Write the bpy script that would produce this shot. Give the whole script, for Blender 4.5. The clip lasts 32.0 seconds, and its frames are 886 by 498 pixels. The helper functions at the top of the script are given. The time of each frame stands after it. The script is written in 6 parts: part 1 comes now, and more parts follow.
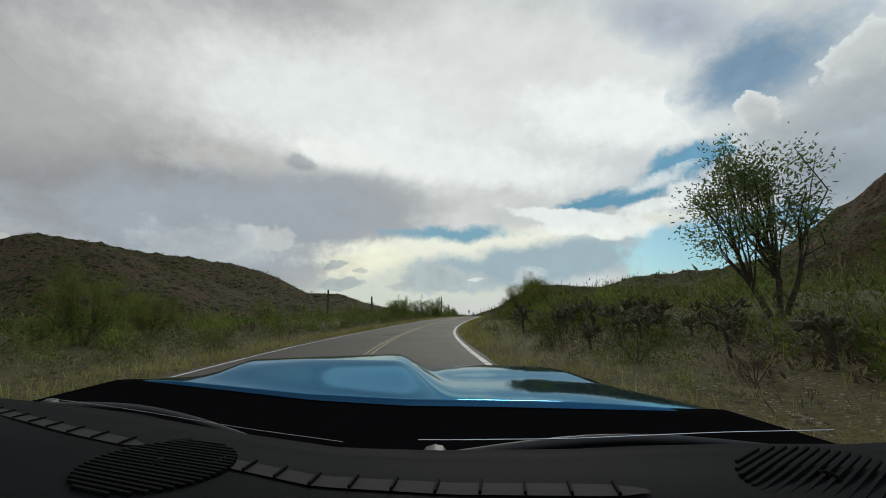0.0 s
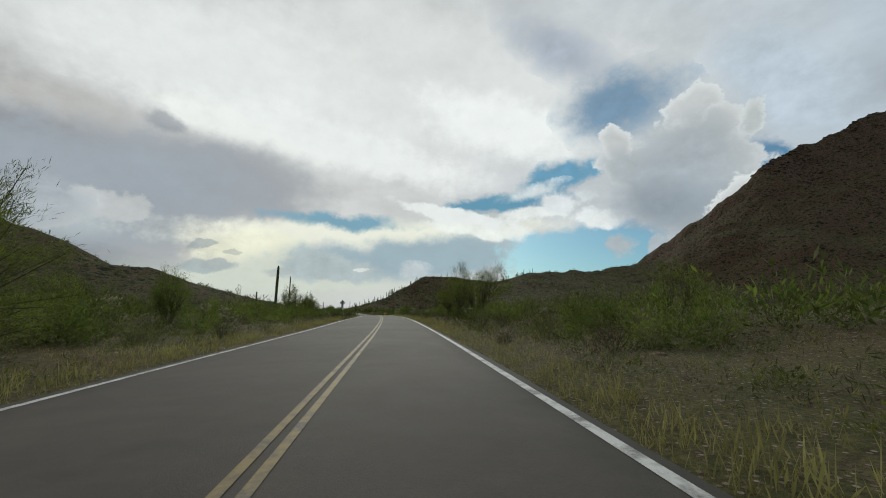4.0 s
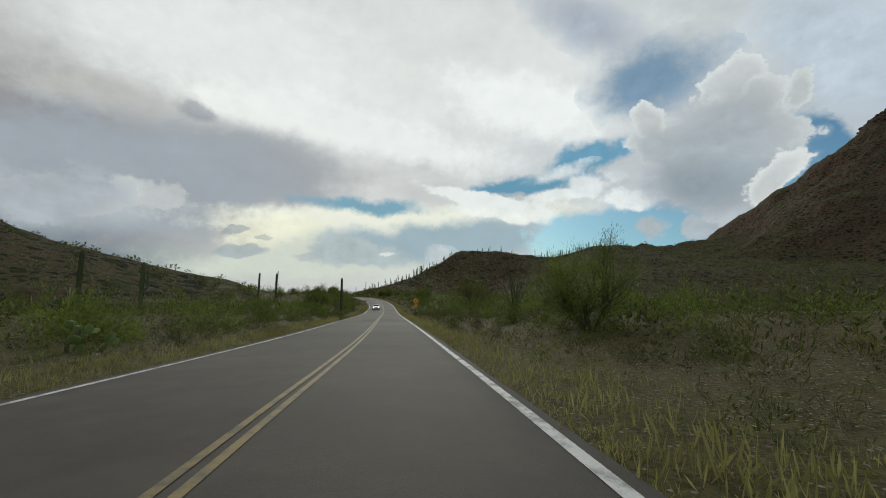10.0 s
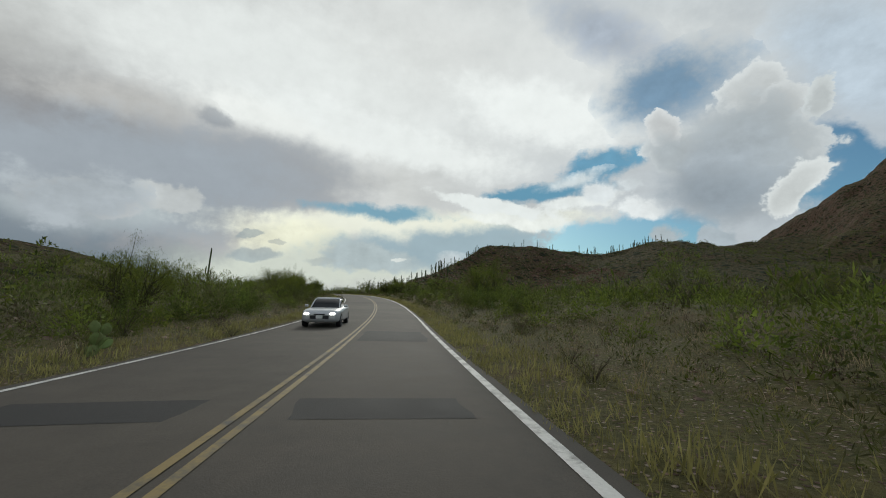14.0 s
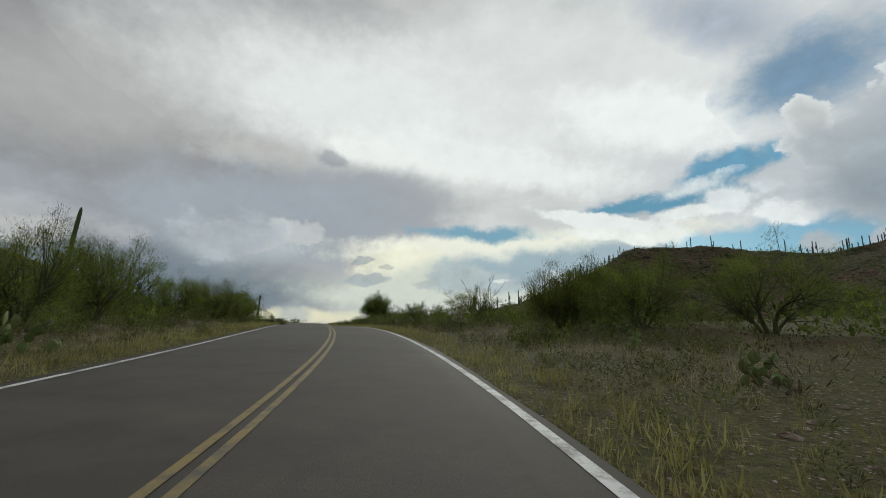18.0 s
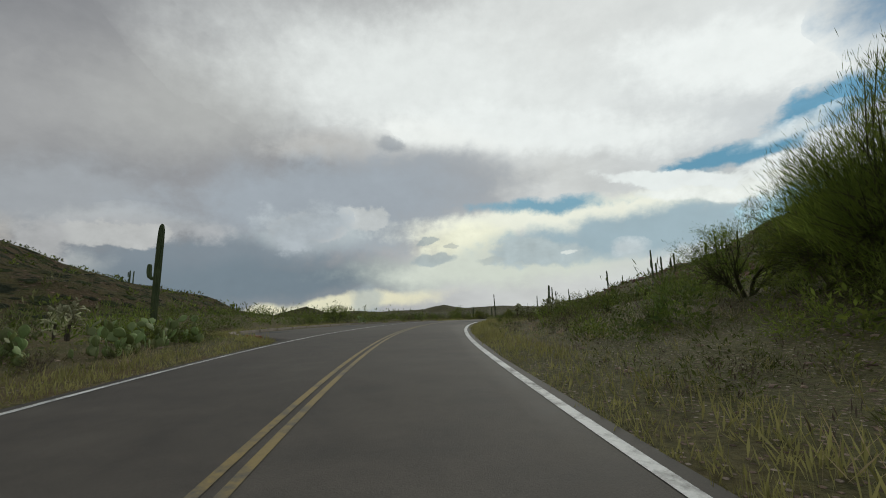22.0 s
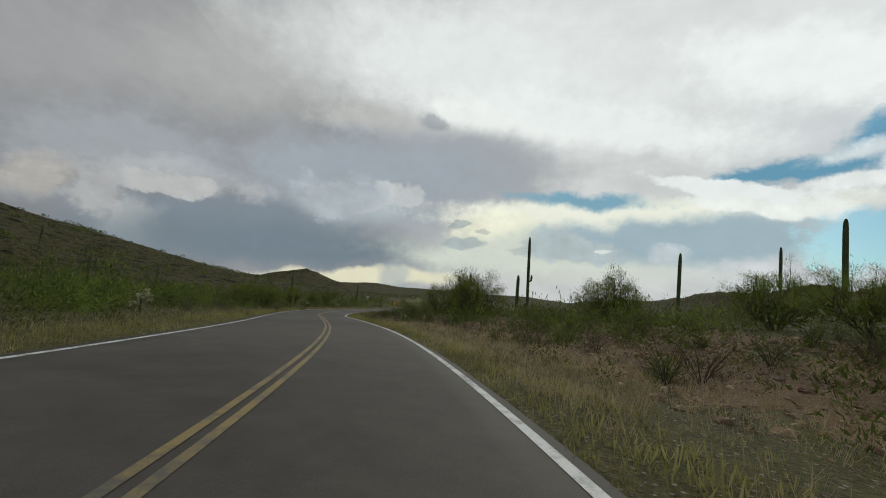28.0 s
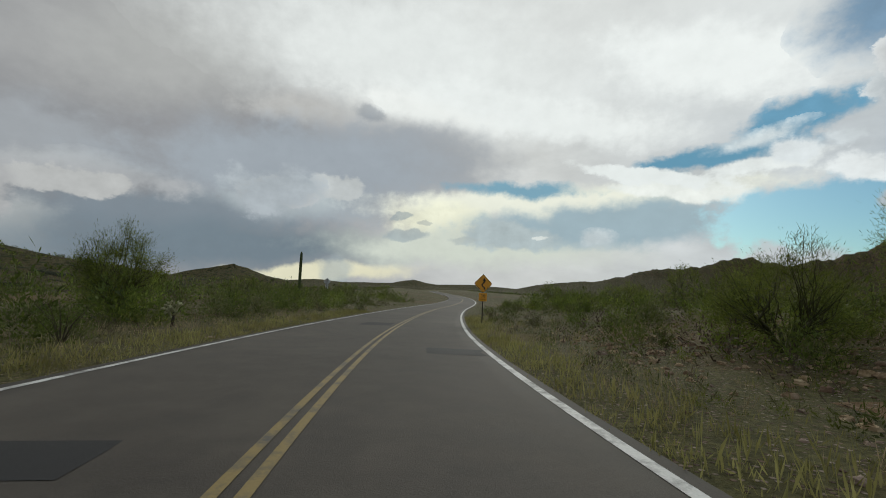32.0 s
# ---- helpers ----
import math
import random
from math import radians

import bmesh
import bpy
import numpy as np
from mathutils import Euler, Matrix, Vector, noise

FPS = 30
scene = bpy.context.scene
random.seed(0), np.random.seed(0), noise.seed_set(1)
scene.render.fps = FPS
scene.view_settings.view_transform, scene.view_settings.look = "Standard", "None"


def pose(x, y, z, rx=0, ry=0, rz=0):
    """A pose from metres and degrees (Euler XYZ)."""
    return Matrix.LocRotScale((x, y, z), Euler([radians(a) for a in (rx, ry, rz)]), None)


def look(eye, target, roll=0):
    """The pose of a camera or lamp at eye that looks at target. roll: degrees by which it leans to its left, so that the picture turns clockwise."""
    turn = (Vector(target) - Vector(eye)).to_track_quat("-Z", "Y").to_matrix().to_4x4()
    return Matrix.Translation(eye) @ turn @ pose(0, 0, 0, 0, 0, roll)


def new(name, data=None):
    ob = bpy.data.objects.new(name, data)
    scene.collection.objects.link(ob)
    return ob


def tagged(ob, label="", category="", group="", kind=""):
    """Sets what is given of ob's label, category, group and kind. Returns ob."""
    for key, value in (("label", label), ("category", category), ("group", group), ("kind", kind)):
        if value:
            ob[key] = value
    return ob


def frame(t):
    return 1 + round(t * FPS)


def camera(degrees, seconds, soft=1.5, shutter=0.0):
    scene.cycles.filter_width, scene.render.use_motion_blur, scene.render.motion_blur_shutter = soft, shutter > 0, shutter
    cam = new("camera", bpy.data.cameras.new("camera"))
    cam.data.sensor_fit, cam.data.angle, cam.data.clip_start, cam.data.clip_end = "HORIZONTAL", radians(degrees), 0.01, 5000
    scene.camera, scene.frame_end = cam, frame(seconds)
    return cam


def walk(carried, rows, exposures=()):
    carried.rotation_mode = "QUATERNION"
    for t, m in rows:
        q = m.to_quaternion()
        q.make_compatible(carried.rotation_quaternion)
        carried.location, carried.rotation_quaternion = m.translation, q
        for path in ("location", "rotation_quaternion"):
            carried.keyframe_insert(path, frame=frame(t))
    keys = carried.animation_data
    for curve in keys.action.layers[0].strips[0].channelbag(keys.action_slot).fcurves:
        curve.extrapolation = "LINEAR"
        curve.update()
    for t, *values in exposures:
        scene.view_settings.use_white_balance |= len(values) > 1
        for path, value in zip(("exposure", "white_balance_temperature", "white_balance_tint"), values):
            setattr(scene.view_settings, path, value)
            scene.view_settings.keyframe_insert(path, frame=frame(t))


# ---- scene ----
cam = camera(96.0, 32.0, soft=1.0)
# t, x, y, z, yaw, pitch, roll: the drive along the outer lane, eye 1.25 m over the asphalt
ROWS = [
    (0, -0.06, -0.01, 1.25, 1.27, 11.91, 1.96),
    (0.5, -1.22, 10.56, 1.84, -1.67, 10.97, 3.10),
    (1, -1.78, 21.19, 2.35, -5.28, 10.66, 4.12),
    (1.5, -1.67, 31.83, 2.88, -9.75, 11.47, 4.59),
    (2, -0.82, 42.43, 3.48, -12.98, 11.80, 3.87),
    (2.5, 0.46, 52.99, 4.11, -14.69, 11.86, 3.01),
    (3, 2.02, 63.51, 4.74, -15.52, 11.71, 2.28),
    (3.5, 3.63, 74.02, 5.29, -15.44, 10.86, 0.94),
    (4, 5.24, 84.54, 5.74, -15.31, 10.40, 0.48),
    (4.5, 6.82, 95.07, 6.14, -15.12, 10.29, 0.80),
    (5, 8.34, 105.60, 6.52, -14.75, 10.34, 1.18),
    (5.5, 9.77, 116.14, 6.90, -14.09, 10.36, 0.92),
    (6, 11.12, 126.69, 7.27, -13.13, 10.32, -0.10),
    (6.5, 12.44, 137.25, 7.59, -13.02, 9.92, 0.87),
    (7, 13.71, 147.82, 7.87, -12.94, 9.43, 1.28),
    (7.5, 14.92, 158.40, 8.11, -12.33, 9.55, 0.88),
    (8, 16.07, 168.98, 8.36, -12.03, 9.72, 0.74),
    (8.5, 17.16, 179.57, 8.64, -11.70, 9.95, 0.56),
    (9, 18.23, 190.17, 8.89, -11.54, 9.87, 0.25),
    (9.5, 19.29, 200.76, 9.06, -11.59, 8.74, 0.20),
    (10, 20.38, 211.36, 9.11, -11.68, 8.11, 0.32),
    (10.5, 21.46, 221.95, 9.02, -11.71, 7.18, 0.58),
    (11, 22.42, 232.56, 8.93, -11.19, 7.69, 0.92),
    (11.5, 23.23, 243.19, 8.90, -9.98, 8.65, -0.45),
    (12, 23.96, 253.81, 8.87, -10.35, 8.42, 0.28),
    (12.5, 24.66, 264.44, 8.84, -10.15, 7.78, -0.03),
    (13, 25.39, 275.06, 8.80, -10.54, 7.87, 0.29),
    (13.5, 26.12, 285.69, 8.78, -10.28, 8.37, -0.48),
    (14, 26.81, 296.32, 8.87, -10.18, 9.04, -0.67),
    (14.5, 27.48, 306.94, 9.08, -10.18, 9.86, -0.36),
    (15, 28.11, 317.57, 9.43, -9.90, 10.69, 0.12),
    (15.5, 28.63, 328.20, 9.92, -8.94, 11.39, 0.41),
    (16, 28.90, 338.84, 10.52, -7.25, 11.93, 0.45),
    (16.5, 28.84, 349.47, 11.18, -5.32, 11.88, -0.33),
    (17, 28.39, 360.09, 11.88, -2.75, 12.31, -1.01),
    (17.5, 27.40, 370.68, 12.59, 0.34, 12.22, -0.82),
    (18, 25.77, 381.19, 13.27, 4.48, 11.88, -0.95),
    (18.5, 23.33, 391.55, 13.90, 9.47, 11.34, -1.51),
    (19, 20.02, 401.67, 14.45, 14.36, 11.22, -0.98),
    (19.5, 16.11, 411.57, 14.84, 17.73, 10.66, -0.70),
    (20, 11.72, 421.28, 15.07, 18.33, 8.07, 0.38),
    (20.5, 7.26, 430.94, 15.21, 18.22, 7.20, 1.08),
    (21, 2.79, 440.61, 15.32, 19.05, 10.80, -0.68),
    (21.5, -1.64, 450.29, 15.60, 18.07, 11.48, -1.60),
    (22, -5.83, 460.07, 15.95, 14.24, 8.66, 1.73),
    (22.5, -9.34, 470.13, 16.15, 9.98, 9.18, 0.40),
    (23, -11.89, 480.48, 16.20, 4.35, 8.39, 0.10),
    (23.5, -13.24, 491.06, 16.15, -2.25, 7.55, 1.38),
    (24, -13.59, 501.71, 16.02, -7.66, 7.43, 1.28),
    (24.5, -13.20, 512.35, 15.83, -10.00, 7.14, 1.93),
    (25, -12.65, 522.98, 15.55, -9.76, 6.58, 1.69),
    (25.5, -12.30, 533.62, 15.16, -7.08, 5.83, 0.65),
    (26, -12.55, 544.26, 14.71, -2.95, 5.33, -0.75),
    (26.5, -13.58, 554.85, 14.21, 1.66, 5.54, -2.09),
    (27, -15.49, 565.33, 13.76, 6.59, 6.51, -3.28),
    (27.5, -18.31, 575.60, 13.39, 11.89, 6.37, -4.70),
    (28, -22.14, 585.54, 12.98, 17.70, 6.09, -5.58),
    (28.5, -26.92, 595.05, 12.52, 23.50, 5.51, -5.57),
    (29, -32.53, 604.09, 11.97, 28.14, 5.13, -3.39),
    (29.5, -38.70, 612.75, 11.34, 31.05, 4.58, -2.80),
    (30, -44.97, 621.33, 10.64, 30.02, 4.28, -1.17),
    (30.5, -51.01, 630.08, 9.94, 24.77, 4.22, 0.27),
    (31, -56.25, 639.35, 9.40, 19.69, 6.04, -0.57),
    (31.5, -60.64, 649.06, 8.93, 14.83, 6.73, -3.49),
    (32, -63.98, 658.55, 8.50, 9.75, 5.43, -2.39),
]
walk(cam, [(t, x_pose) for t, x_pose in ((r[0], pose(r[1], r[2], r[3], 90 + r[5], r[6], r[4])) for r in ROWS)], ((0, -0.17, 6350, 4), (32, -0.17, 6350, 4)))

# the driving line of the road, every 20 m: heading (degrees to the left of +y) and grade (degrees up)
HEADING = [7.67, 1.6, -5.92, -8.92, -8.98, -8.6, -7.43, -6.61, -5.92, -5.33, -5.18, -5.34, -4.08, -3.88, -4.11, -3.79, -3.47, -0.99, 3.1, 9.46, 18.71, 24.62, 24.87, 23.92, 16.03, 4.47, -3.36, -1.67, 6.14, 15.38, 26.11, 35.36, 36.09, 26.23, 16.91]
GRADE = [3.35, 2.58, 3.39, 3.41, 2.35, 2.02, 2.05, 1.53, 1.25, 1.59, 0.77, -0.69, -0.14, -0.14, -0.26, 0.89, 2.4, 3.47, 3.86, 3.66, 2.98, 1.14, 0.42, 2.18, 0.51, -0.56, -1.14, -2.23, -2.78, -1.92, -2.43, -3.32, -4.02, -2.54, -2.39]

# ---- sky and sun ----
world = bpy.data.worlds.new("desert_sky")
scene.world = world
world.use_nodes = True
WN, WL = world.node_tree.nodes, world.node_tree.links
WN.clear()


def wnode(kind, operation="", data_type="", blend_type="", vector_type="", gradient_type="", interpolation_type=""):
    n = WN.new(kind)
    if operation:
        n.operation = operation
    if data_type:
        n.data_type, n.blend_type = data_type, blend_type
    if vector_type:
        n.vector_type = vector_type
    if gradient_type:
        n.gradient_type = gradient_type
    if interpolation_type:
        n.interpolation_type = interpolation_type
    return n


def wmath(op, a, b=None, c=None):
    n = wnode("ShaderNodeMath", operation=op)
    for i, v in enumerate((a, b, c)):
        if v is None:
            continue
        if isinstance(v, (int, float)):
            n.inputs[i].default_value = v
        else:
            WL.new(v, n.inputs[i])
    return n.outputs[0]


def wnoise(vec, scale, detail, rough, stretch=(1, 1, 1)):
    m = wnode("ShaderNodeMapping")
    WL.new(vec, m.inputs["Vector"])
    m.inputs["Scale"].default_value = stretch
    n = wnode("ShaderNodeTexNoise")
    WL.new(m.outputs[0], n.inputs["Vector"])
    n.inputs["Scale"].default_value, n.inputs["Detail"].default_value, n.inputs["Roughness"].default_value = scale, detail, rough
    return n


SUN_AZ, SUN_EL = 8.0, 30.0   # degrees to the right of +y, and up
sky_tex = wnode("ShaderNodeTexSky")
sky_tex.sky_type, sky_tex.sun_disc = "NISHITA", False
sky_tex.sun_elevation, sky_tex.sun_rotation = radians(SUN_EL), radians(SUN_AZ)
sky_blue = wnode("ShaderNodeMix", data_type="RGBA", blend_type="MULTIPLY")
sky_blue.inputs["Factor"].default_value = 1.0
WL.new(sky_tex.outputs[0], sky_blue.inputs[6])
sky_blue.inputs[7].default_value = (0.044, 0.066, 0.074, 1)

w_dir = wnode("ShaderNodeTexCoord").outputs["Generated"]
w_sep = wnode("ShaderNodeSeparateXYZ")
WL.new(w_dir, w_sep.inputs[0])
w_az = wmath("ARCTAN2", w_sep.outputs[0], w_sep.outputs[1])
w_el = wmath("ARCSINE", w_sep.outputs[2])
w_vec = wnode("ShaderNodeCombineXYZ")
WL.new(w_az, w_vec.inputs[0]), WL.new(w_el, w_vec.inputs[1])
# the picture of the clouds is warped at two scales, so that no edge is smooth
w_warp = wnoise(w_dir, 6.5, 7, 0.6)
w_off = wnode("ShaderNodeVectorMath", operation="SUBTRACT")
WL.new(w_warp.outputs["Color"], w_off.inputs[0])
w_off.inputs[1].default_value = (0.5, 0.5, 0.5)
w_mul = wnode("ShaderNodeVectorMath", operation="MULTIPLY")
WL.new(w_off.outputs[0], w_mul.inputs[0])
w_mul.inputs[1].default_value = (0.13, 0.075, 0)
w_pos = wnode("ShaderNodeVectorMath", operation="ADD")
WL.new(w_vec.outputs[0], w_pos.inputs[0]), WL.new(w_mul.outputs[0], w_pos.inputs[1])
w_fine = wmath("SUBTRACT", wmath("MULTIPLY_ADD", wnoise(w_dir, 34.0, 6, 0.6).outputs["Fac"], 0.4, wmath("MULTIPLY", wnoise(w_dir, 10.0, 8, 0.62, (1, 1, 1.7)).outputs["Fac"], 0.75)), 0.575)
w_broad = wnoise(w_vec.outputs[0], 3.2, 7, 0.58, (1, 2.1, 1)).outputs["Fac"]

# the veil: grey over the left, bright round the sun, bluish to the right
w_ramp = WN.new("ShaderNodeValToRGB")
WL.new(wmath("MULTIPLY_ADD", w_az, 1 / (2 * math.pi), 0.5), w_ramp.inputs[0])
for i, (at, col) in enumerate(((0.0, (.50, .52, .56)), (0.30, (.25, .25, .27)), (0.41, (.35, .34, .355)), (0.51, (.74, .73, .72)), (0.60, (.60, .62, .65)), (0.72, (.48, .54, .62)))):
    e = w_ramp.color_ramp.elements[i] if i < 2 else w_ramp.color_ramp.elements.new(at)
    e.position, e.color = at, (*col, 1)
w_shade = wmath("MULTIPLY_ADD", w_broad, 0.95, 0.53)
w_mixv = wnode("ShaderNodeVectorMath", operation="SCALE")
WL.new(w_ramp.outputs[0], w_mixv.inputs[0]), WL.new(w_shade, w_mixv.inputs["Scale"])


def glow(colour):
    b = wnode("ShaderNodeBackground")
    WL.new(colour, b.inputs[0])
    b.inputs[1].default_value = 1.0
    return b.outputs[0]


SKY = [glow(w_mixv.outputs[0])]


def cloud(az, el, wide, high, turn, colour, soft, ragged, thick=1.0):
    """One body of cloud, or with no colour a gap of blue: place, half sizes and turn in degrees."""
    m = wnode("ShaderNodeMapping", vector_type="TEXTURE")
    WL.new(w_pos.outputs[0], m.inputs["Vector"])
    m.inputs["Location"].default_value = (radians(az), radians(el), 0)
    m.inputs["Rotation"].default_value = (0, 0, radians(turn))
    m.inputs["Scale"].default_value = (radians(wide) * 1.55, radians(high) * 1.55, 1)
    g = wnode("ShaderNodeTexGradient", gradient_type="SPHERICAL")
    WL.new(m.outputs[0], g.inputs[0])
    v = wmath("MULTIPLY_ADD", w_fine, ragged * (0.8 if soft > 0.85 and wide > 9 else 1.5), g.outputs["Fac"])
    r = wnode("ShaderNodeMapRange", interpolation_type="SMOOTHSTEP")
    WL.new(v, r.inputs["Value"])
    r.inputs["From Min"].default_value, r.inputs["From Max"].default_value = 0.36 - soft * 0.5, 0.36 + soft * 0.5
    g2 = wmath("MULTIPLY", r.outputs[0], wmath("MULTIPLY", wmath("GREATER_THAN", g.outputs["Fac"], 0.0), thick))
    mix = wnode("ShaderNodeMixShader")
    WL.new(g2, mix.inputs[0])
    WL.new(SKY[0], mix.inputs[1])
    if colour is None:
        WL.new(glow(sky_blue.outputs[2]), mix.inputs[2])
    else:
        tone = wnode("ShaderNodeVectorMath", operation="SCALE")
        tone.inputs[0].default_value = colour
        shade = wmath("MULTIPLY_ADD", w_fine, 0.75 if wide < 9 else 0.24, 1.0)
        if 39 < az < 56 and soft <= 0.15:              # the great heap is brighter towards its rim
            rim = wnode("ShaderNodeMapRange", interpolation_type="SMOOTHSTEP")
            WL.new(v, rim.inputs["Value"])
            rim.inputs["From Min"].default_value, rim.inputs["From Max"].default_value = 0.34, 0.70
            rim.inputs["To Min"].default_value, rim.inputs["To Max"].default_value = 1.12, 0.90
            shade = wmath("MULTIPLY", shade, rim.outputs[0])
        WL.new(shade, tone.inputs["Scale"])
        WL.new(glow(tone.outputs[0]), mix.inputs[2])
    SKY[0] = mix.outputs[0]


cloud(-39.0, 30.4, 21.7, 6.6, 14, (0.35, 0.34, 0.355), 1, 0.44)
cloud(17.5, 31.1, 31.3, 8.6, -3, (0.84, 0.84, 0.84), 0.95, 0.605)
cloud(-4.4, 33.3, 26.4, 5.6, 5, (0.8, 0.79, 0.78), 0.95, 0.55)
cloud(-63.8, 20.8, 18.5, 6.0, 22, (0.4, 0.39, 0.4), 1, 0.44)
cloud(-44.9, 26.3, 12.9, 5.4, 14, (0.49, 0.48, 0.475), 1, 0.44)
cloud(-17.3, 30.7, 26.4, 7.5, -6, (0.9, 0.9, 0.89), 0.95, 0.44)
cloud(-10.2, 24.2, 13.6, 2.4, -4, (0.98, 0.97, 0.95), 0.57, 0.55)
cloud(2.7, 23.7, 17.7, 2.6, -13, (0.95, 0.95, 0.94), 0.57, 0.55)
cloud(24.2, 27.0, 11.9, 3.5, -17, (0.98, 0.98, 0.97), 0.665, 0.55)
cloud(-30.7, 22.8, 6.4, 1.8, 7, (0.56, 0.54, 0.53), 1, 0.99)
cloud(-16.1, 17.8, 13.6, 4.4, 0, (0.42, 0.43, 0.46), 0.57, 0.495)
cloud(-29.4, 15.8, 11.5, 3.8, 11, (0.4, 0.41, 0.44), 0.665, 0.55)
cloud(-28.4, 11.3, 10.7, 2.5, 1, (0.5, 0.53, 0.55), 0.57, 0.66)
cloud(-58.9, 12.8, 10.2, 3.5, 12, (0.4, 0.41, 0.44), 0.665, 0.55)
cloud(-51.2, 11.1, 6.4, 1.6, 4, (0.52, 0.52, 0.53), 0.95, 1.21)
cloud(-64.2, 7.6, 2.8, 1.6, 41, (0.52, 0.48, 0.45), 0.8, 0.8)
cloud(-30.4, 14.3, 18.9, 6.4, 6, (0.4, 0.43, 0.48), 0.57, 0.495)
cloud(-33.0, 10.4, 8.7, 2.3, 8, (0.52, 0.56, 0.59), 0.475, 0.77)
cloud(-46.7, 6.6, 16.3, 2.8, 6, (0.25, 0.285, 0.33), 0.665, 0.55)
cloud(-56.3, 4.4, 3.2, 2.5, 10, (0.44, 0.45, 0.46), 0.7, 0.8)
cloud(-51.4, 9.9, 8.1, 1.7, 5, (0.46, 0.46, 0.48), 0.57, 1.1)
cloud(-36.7, 4.0, 23.7, 2.9, 4, (0.205, 0.25, 0.295), 0.76, 0.44)
cloud(-28.7, 0.7, 15.2, 1.2, 6, (0.86, 0.8, 0.6), 0.475, 0.33)
cloud(-24.8, 1.0, 2.7, 2.1, 6, (0.4, 0.45, 0.48), 0.4, 0.2, 0.62)
cloud(4.6, 12.2, 24.3, 2.1, 2, (0.96, 0.94, 0.82), 0.475, 0.55)
cloud(-10.3, 9.3, 7.0, 2.7, -4, (0.95, 0.92, 0.74), 0.57, 0.66)
cloud(-6.1, 5.7, 18.1, 2.6, 1, (0.72, 0.74, 0.66), 0.76, 0.44)
cloud(12.0, 9.0, 17.1, 2.9, 2, (0.4, 0.5, 0.56), 0.475, 0.55)
cloud(-0.1, 7.4, 6.4, 2.1, 1, (0.5, 0.56, 0.58), 0.3, 0.7)
cloud(21.5, 12.8, 8.6, 1.1, -11, (0.92, 0.92, 0.88), 0.3, 0.5)
cloud(33.3, 35.5, 8.4, 2.7, -29, (0.46, 0.5, 0.58), 1, 0.88)
cloud(59.0, 25.1, 8.4, 4.1, -45, (0.58, 0.65, 0.74), 0.6, 0.6)
cloud(34.6, 9.1, 10.9, 3.9, 4, None, 0.2, 0.45)
cloud(41.1, 27.7, 6.5, 3.4, 5, (0.22, 0.33, 0.46), 0.9, 0.9)
cloud(32.0, 19.0, 5.7, 1.8, 16, (0.17, 0.36, 0.52), 0.55, 1.1)
cloud(23.7, 16.2, 9.2, 1.2, 3, (0.16, 0.35, 0.5), 0.5, 1)
cloud(0.5, 14.1, 9.0, 1.0, -1, (0.24, 0.42, 0.54), 0.7, 1.1)
cloud(55.0, 15.5, 3.9, 5.1, 47, None, 0.3, 0.6)
cloud(17.1, 15.1, 9.7, 1.0, -12, (0.92, 0.93, 0.92), 0.25, 0.7)
cloud(27.9, 14.8, 5.6, 0.8, 7, (0.9, 0.91, 0.9), 0.45, 1.00)
cloud(28.5, 17.7, 3.8, 0.7, 12, (0.72, 0.77, 0.8), 1, 1.5)
cloud(39.4, 9.8, 2.0, 1.3, -6, (0.48, 0.53, 0.57), 0.45, 1.25)
cloud(-25.2, 13.1, 3.4, 1.7, 3, (0.58, 0.59, 0.6), 0.25, 1.2)
cloud(-35.3, 12.4, 3.1, 1.3, 25, (0.56, 0.56, 0.57), 0.25, 1.2)
cloud(-31.2, 10.9, 2.4, 1.0, 9, (0.6, 0.6, 0.61), 0.25, 1.2)
cloud(-53.0, 9.2, 5.3, 1.6, 5, (0.54, 0.53, 0.53), 0.2, 1.2)
cloud(-34.0, 11.8, 4.7, 2.8, 8, (0.47, 0.5, 0.54), 0.5, 1.2)
cloud(-59.5, 7.6, 2.6, 2.3, 38, (0.46, 0.45, 0.46), 0.4, 1.1)
cloud(31.5, 16.3, 2.1, 1.2, -6, (0.8, 0.82, 0.84), 0.45, 1.25)
cloud(35.9, 16.8, 1.4, 0.9, -8, (0.72, 0.75, 0.78), 0.45, 1.25)
cloud(37.1, 13.5, 3.3, 1.2, -7, (0.88, 0.89, 0.9), 0.45, 1.25)
cloud(42.3, 20.0, 4.8, 3.7, -51, (0.62, 0.64, 0.66), 0.12, 0.9)
cloud(40.6, 23.1, 2.3, 2.1, -12, (0.69, 0.69, 0.7), 0.1, 0.9)
cloud(49.5, 24.5, 3.0, 2.9, -17, (0.7, 0.71, 0.72), 0.1, 0.9)
cloud(51.6, 21.7, 3.1, 3.0, -17, (0.66, 0.67, 0.68), 0.12, 0.9)
cloud(54.9, 22.1, 1.2, 2.6, -19, (0.64, 0.66, 0.67), 0.12, 0.9)
cloud(51.4, 16.4, 3.2, 5.5, -31, (0.62, 0.64, 0.66), 0.12, 0.9)
cloud(47.7, 17.2, 6.4, 5.7, -35, (0.48, 0.51, 0.54), 0.6, 0.8)
cloud(48.9, 20.2, 3.4, 2.9, -36, (0.45, 0.48, 0.51), 0.9, 0.8)
cloud(46.2, 16.5, 5.3, 4.2, -23, (0.44, 0.48, 0.53), 0.9, 0.5)
cloud(45.7, 14.1, 5.5, 2.7, -10, (0.34, 0.38, 0.43), 1, 0.6)
cloud(41.0, 20.3, 2.2, 2.0, -11, (0.48, 0.51, 0.54), 0.8, 0.8)
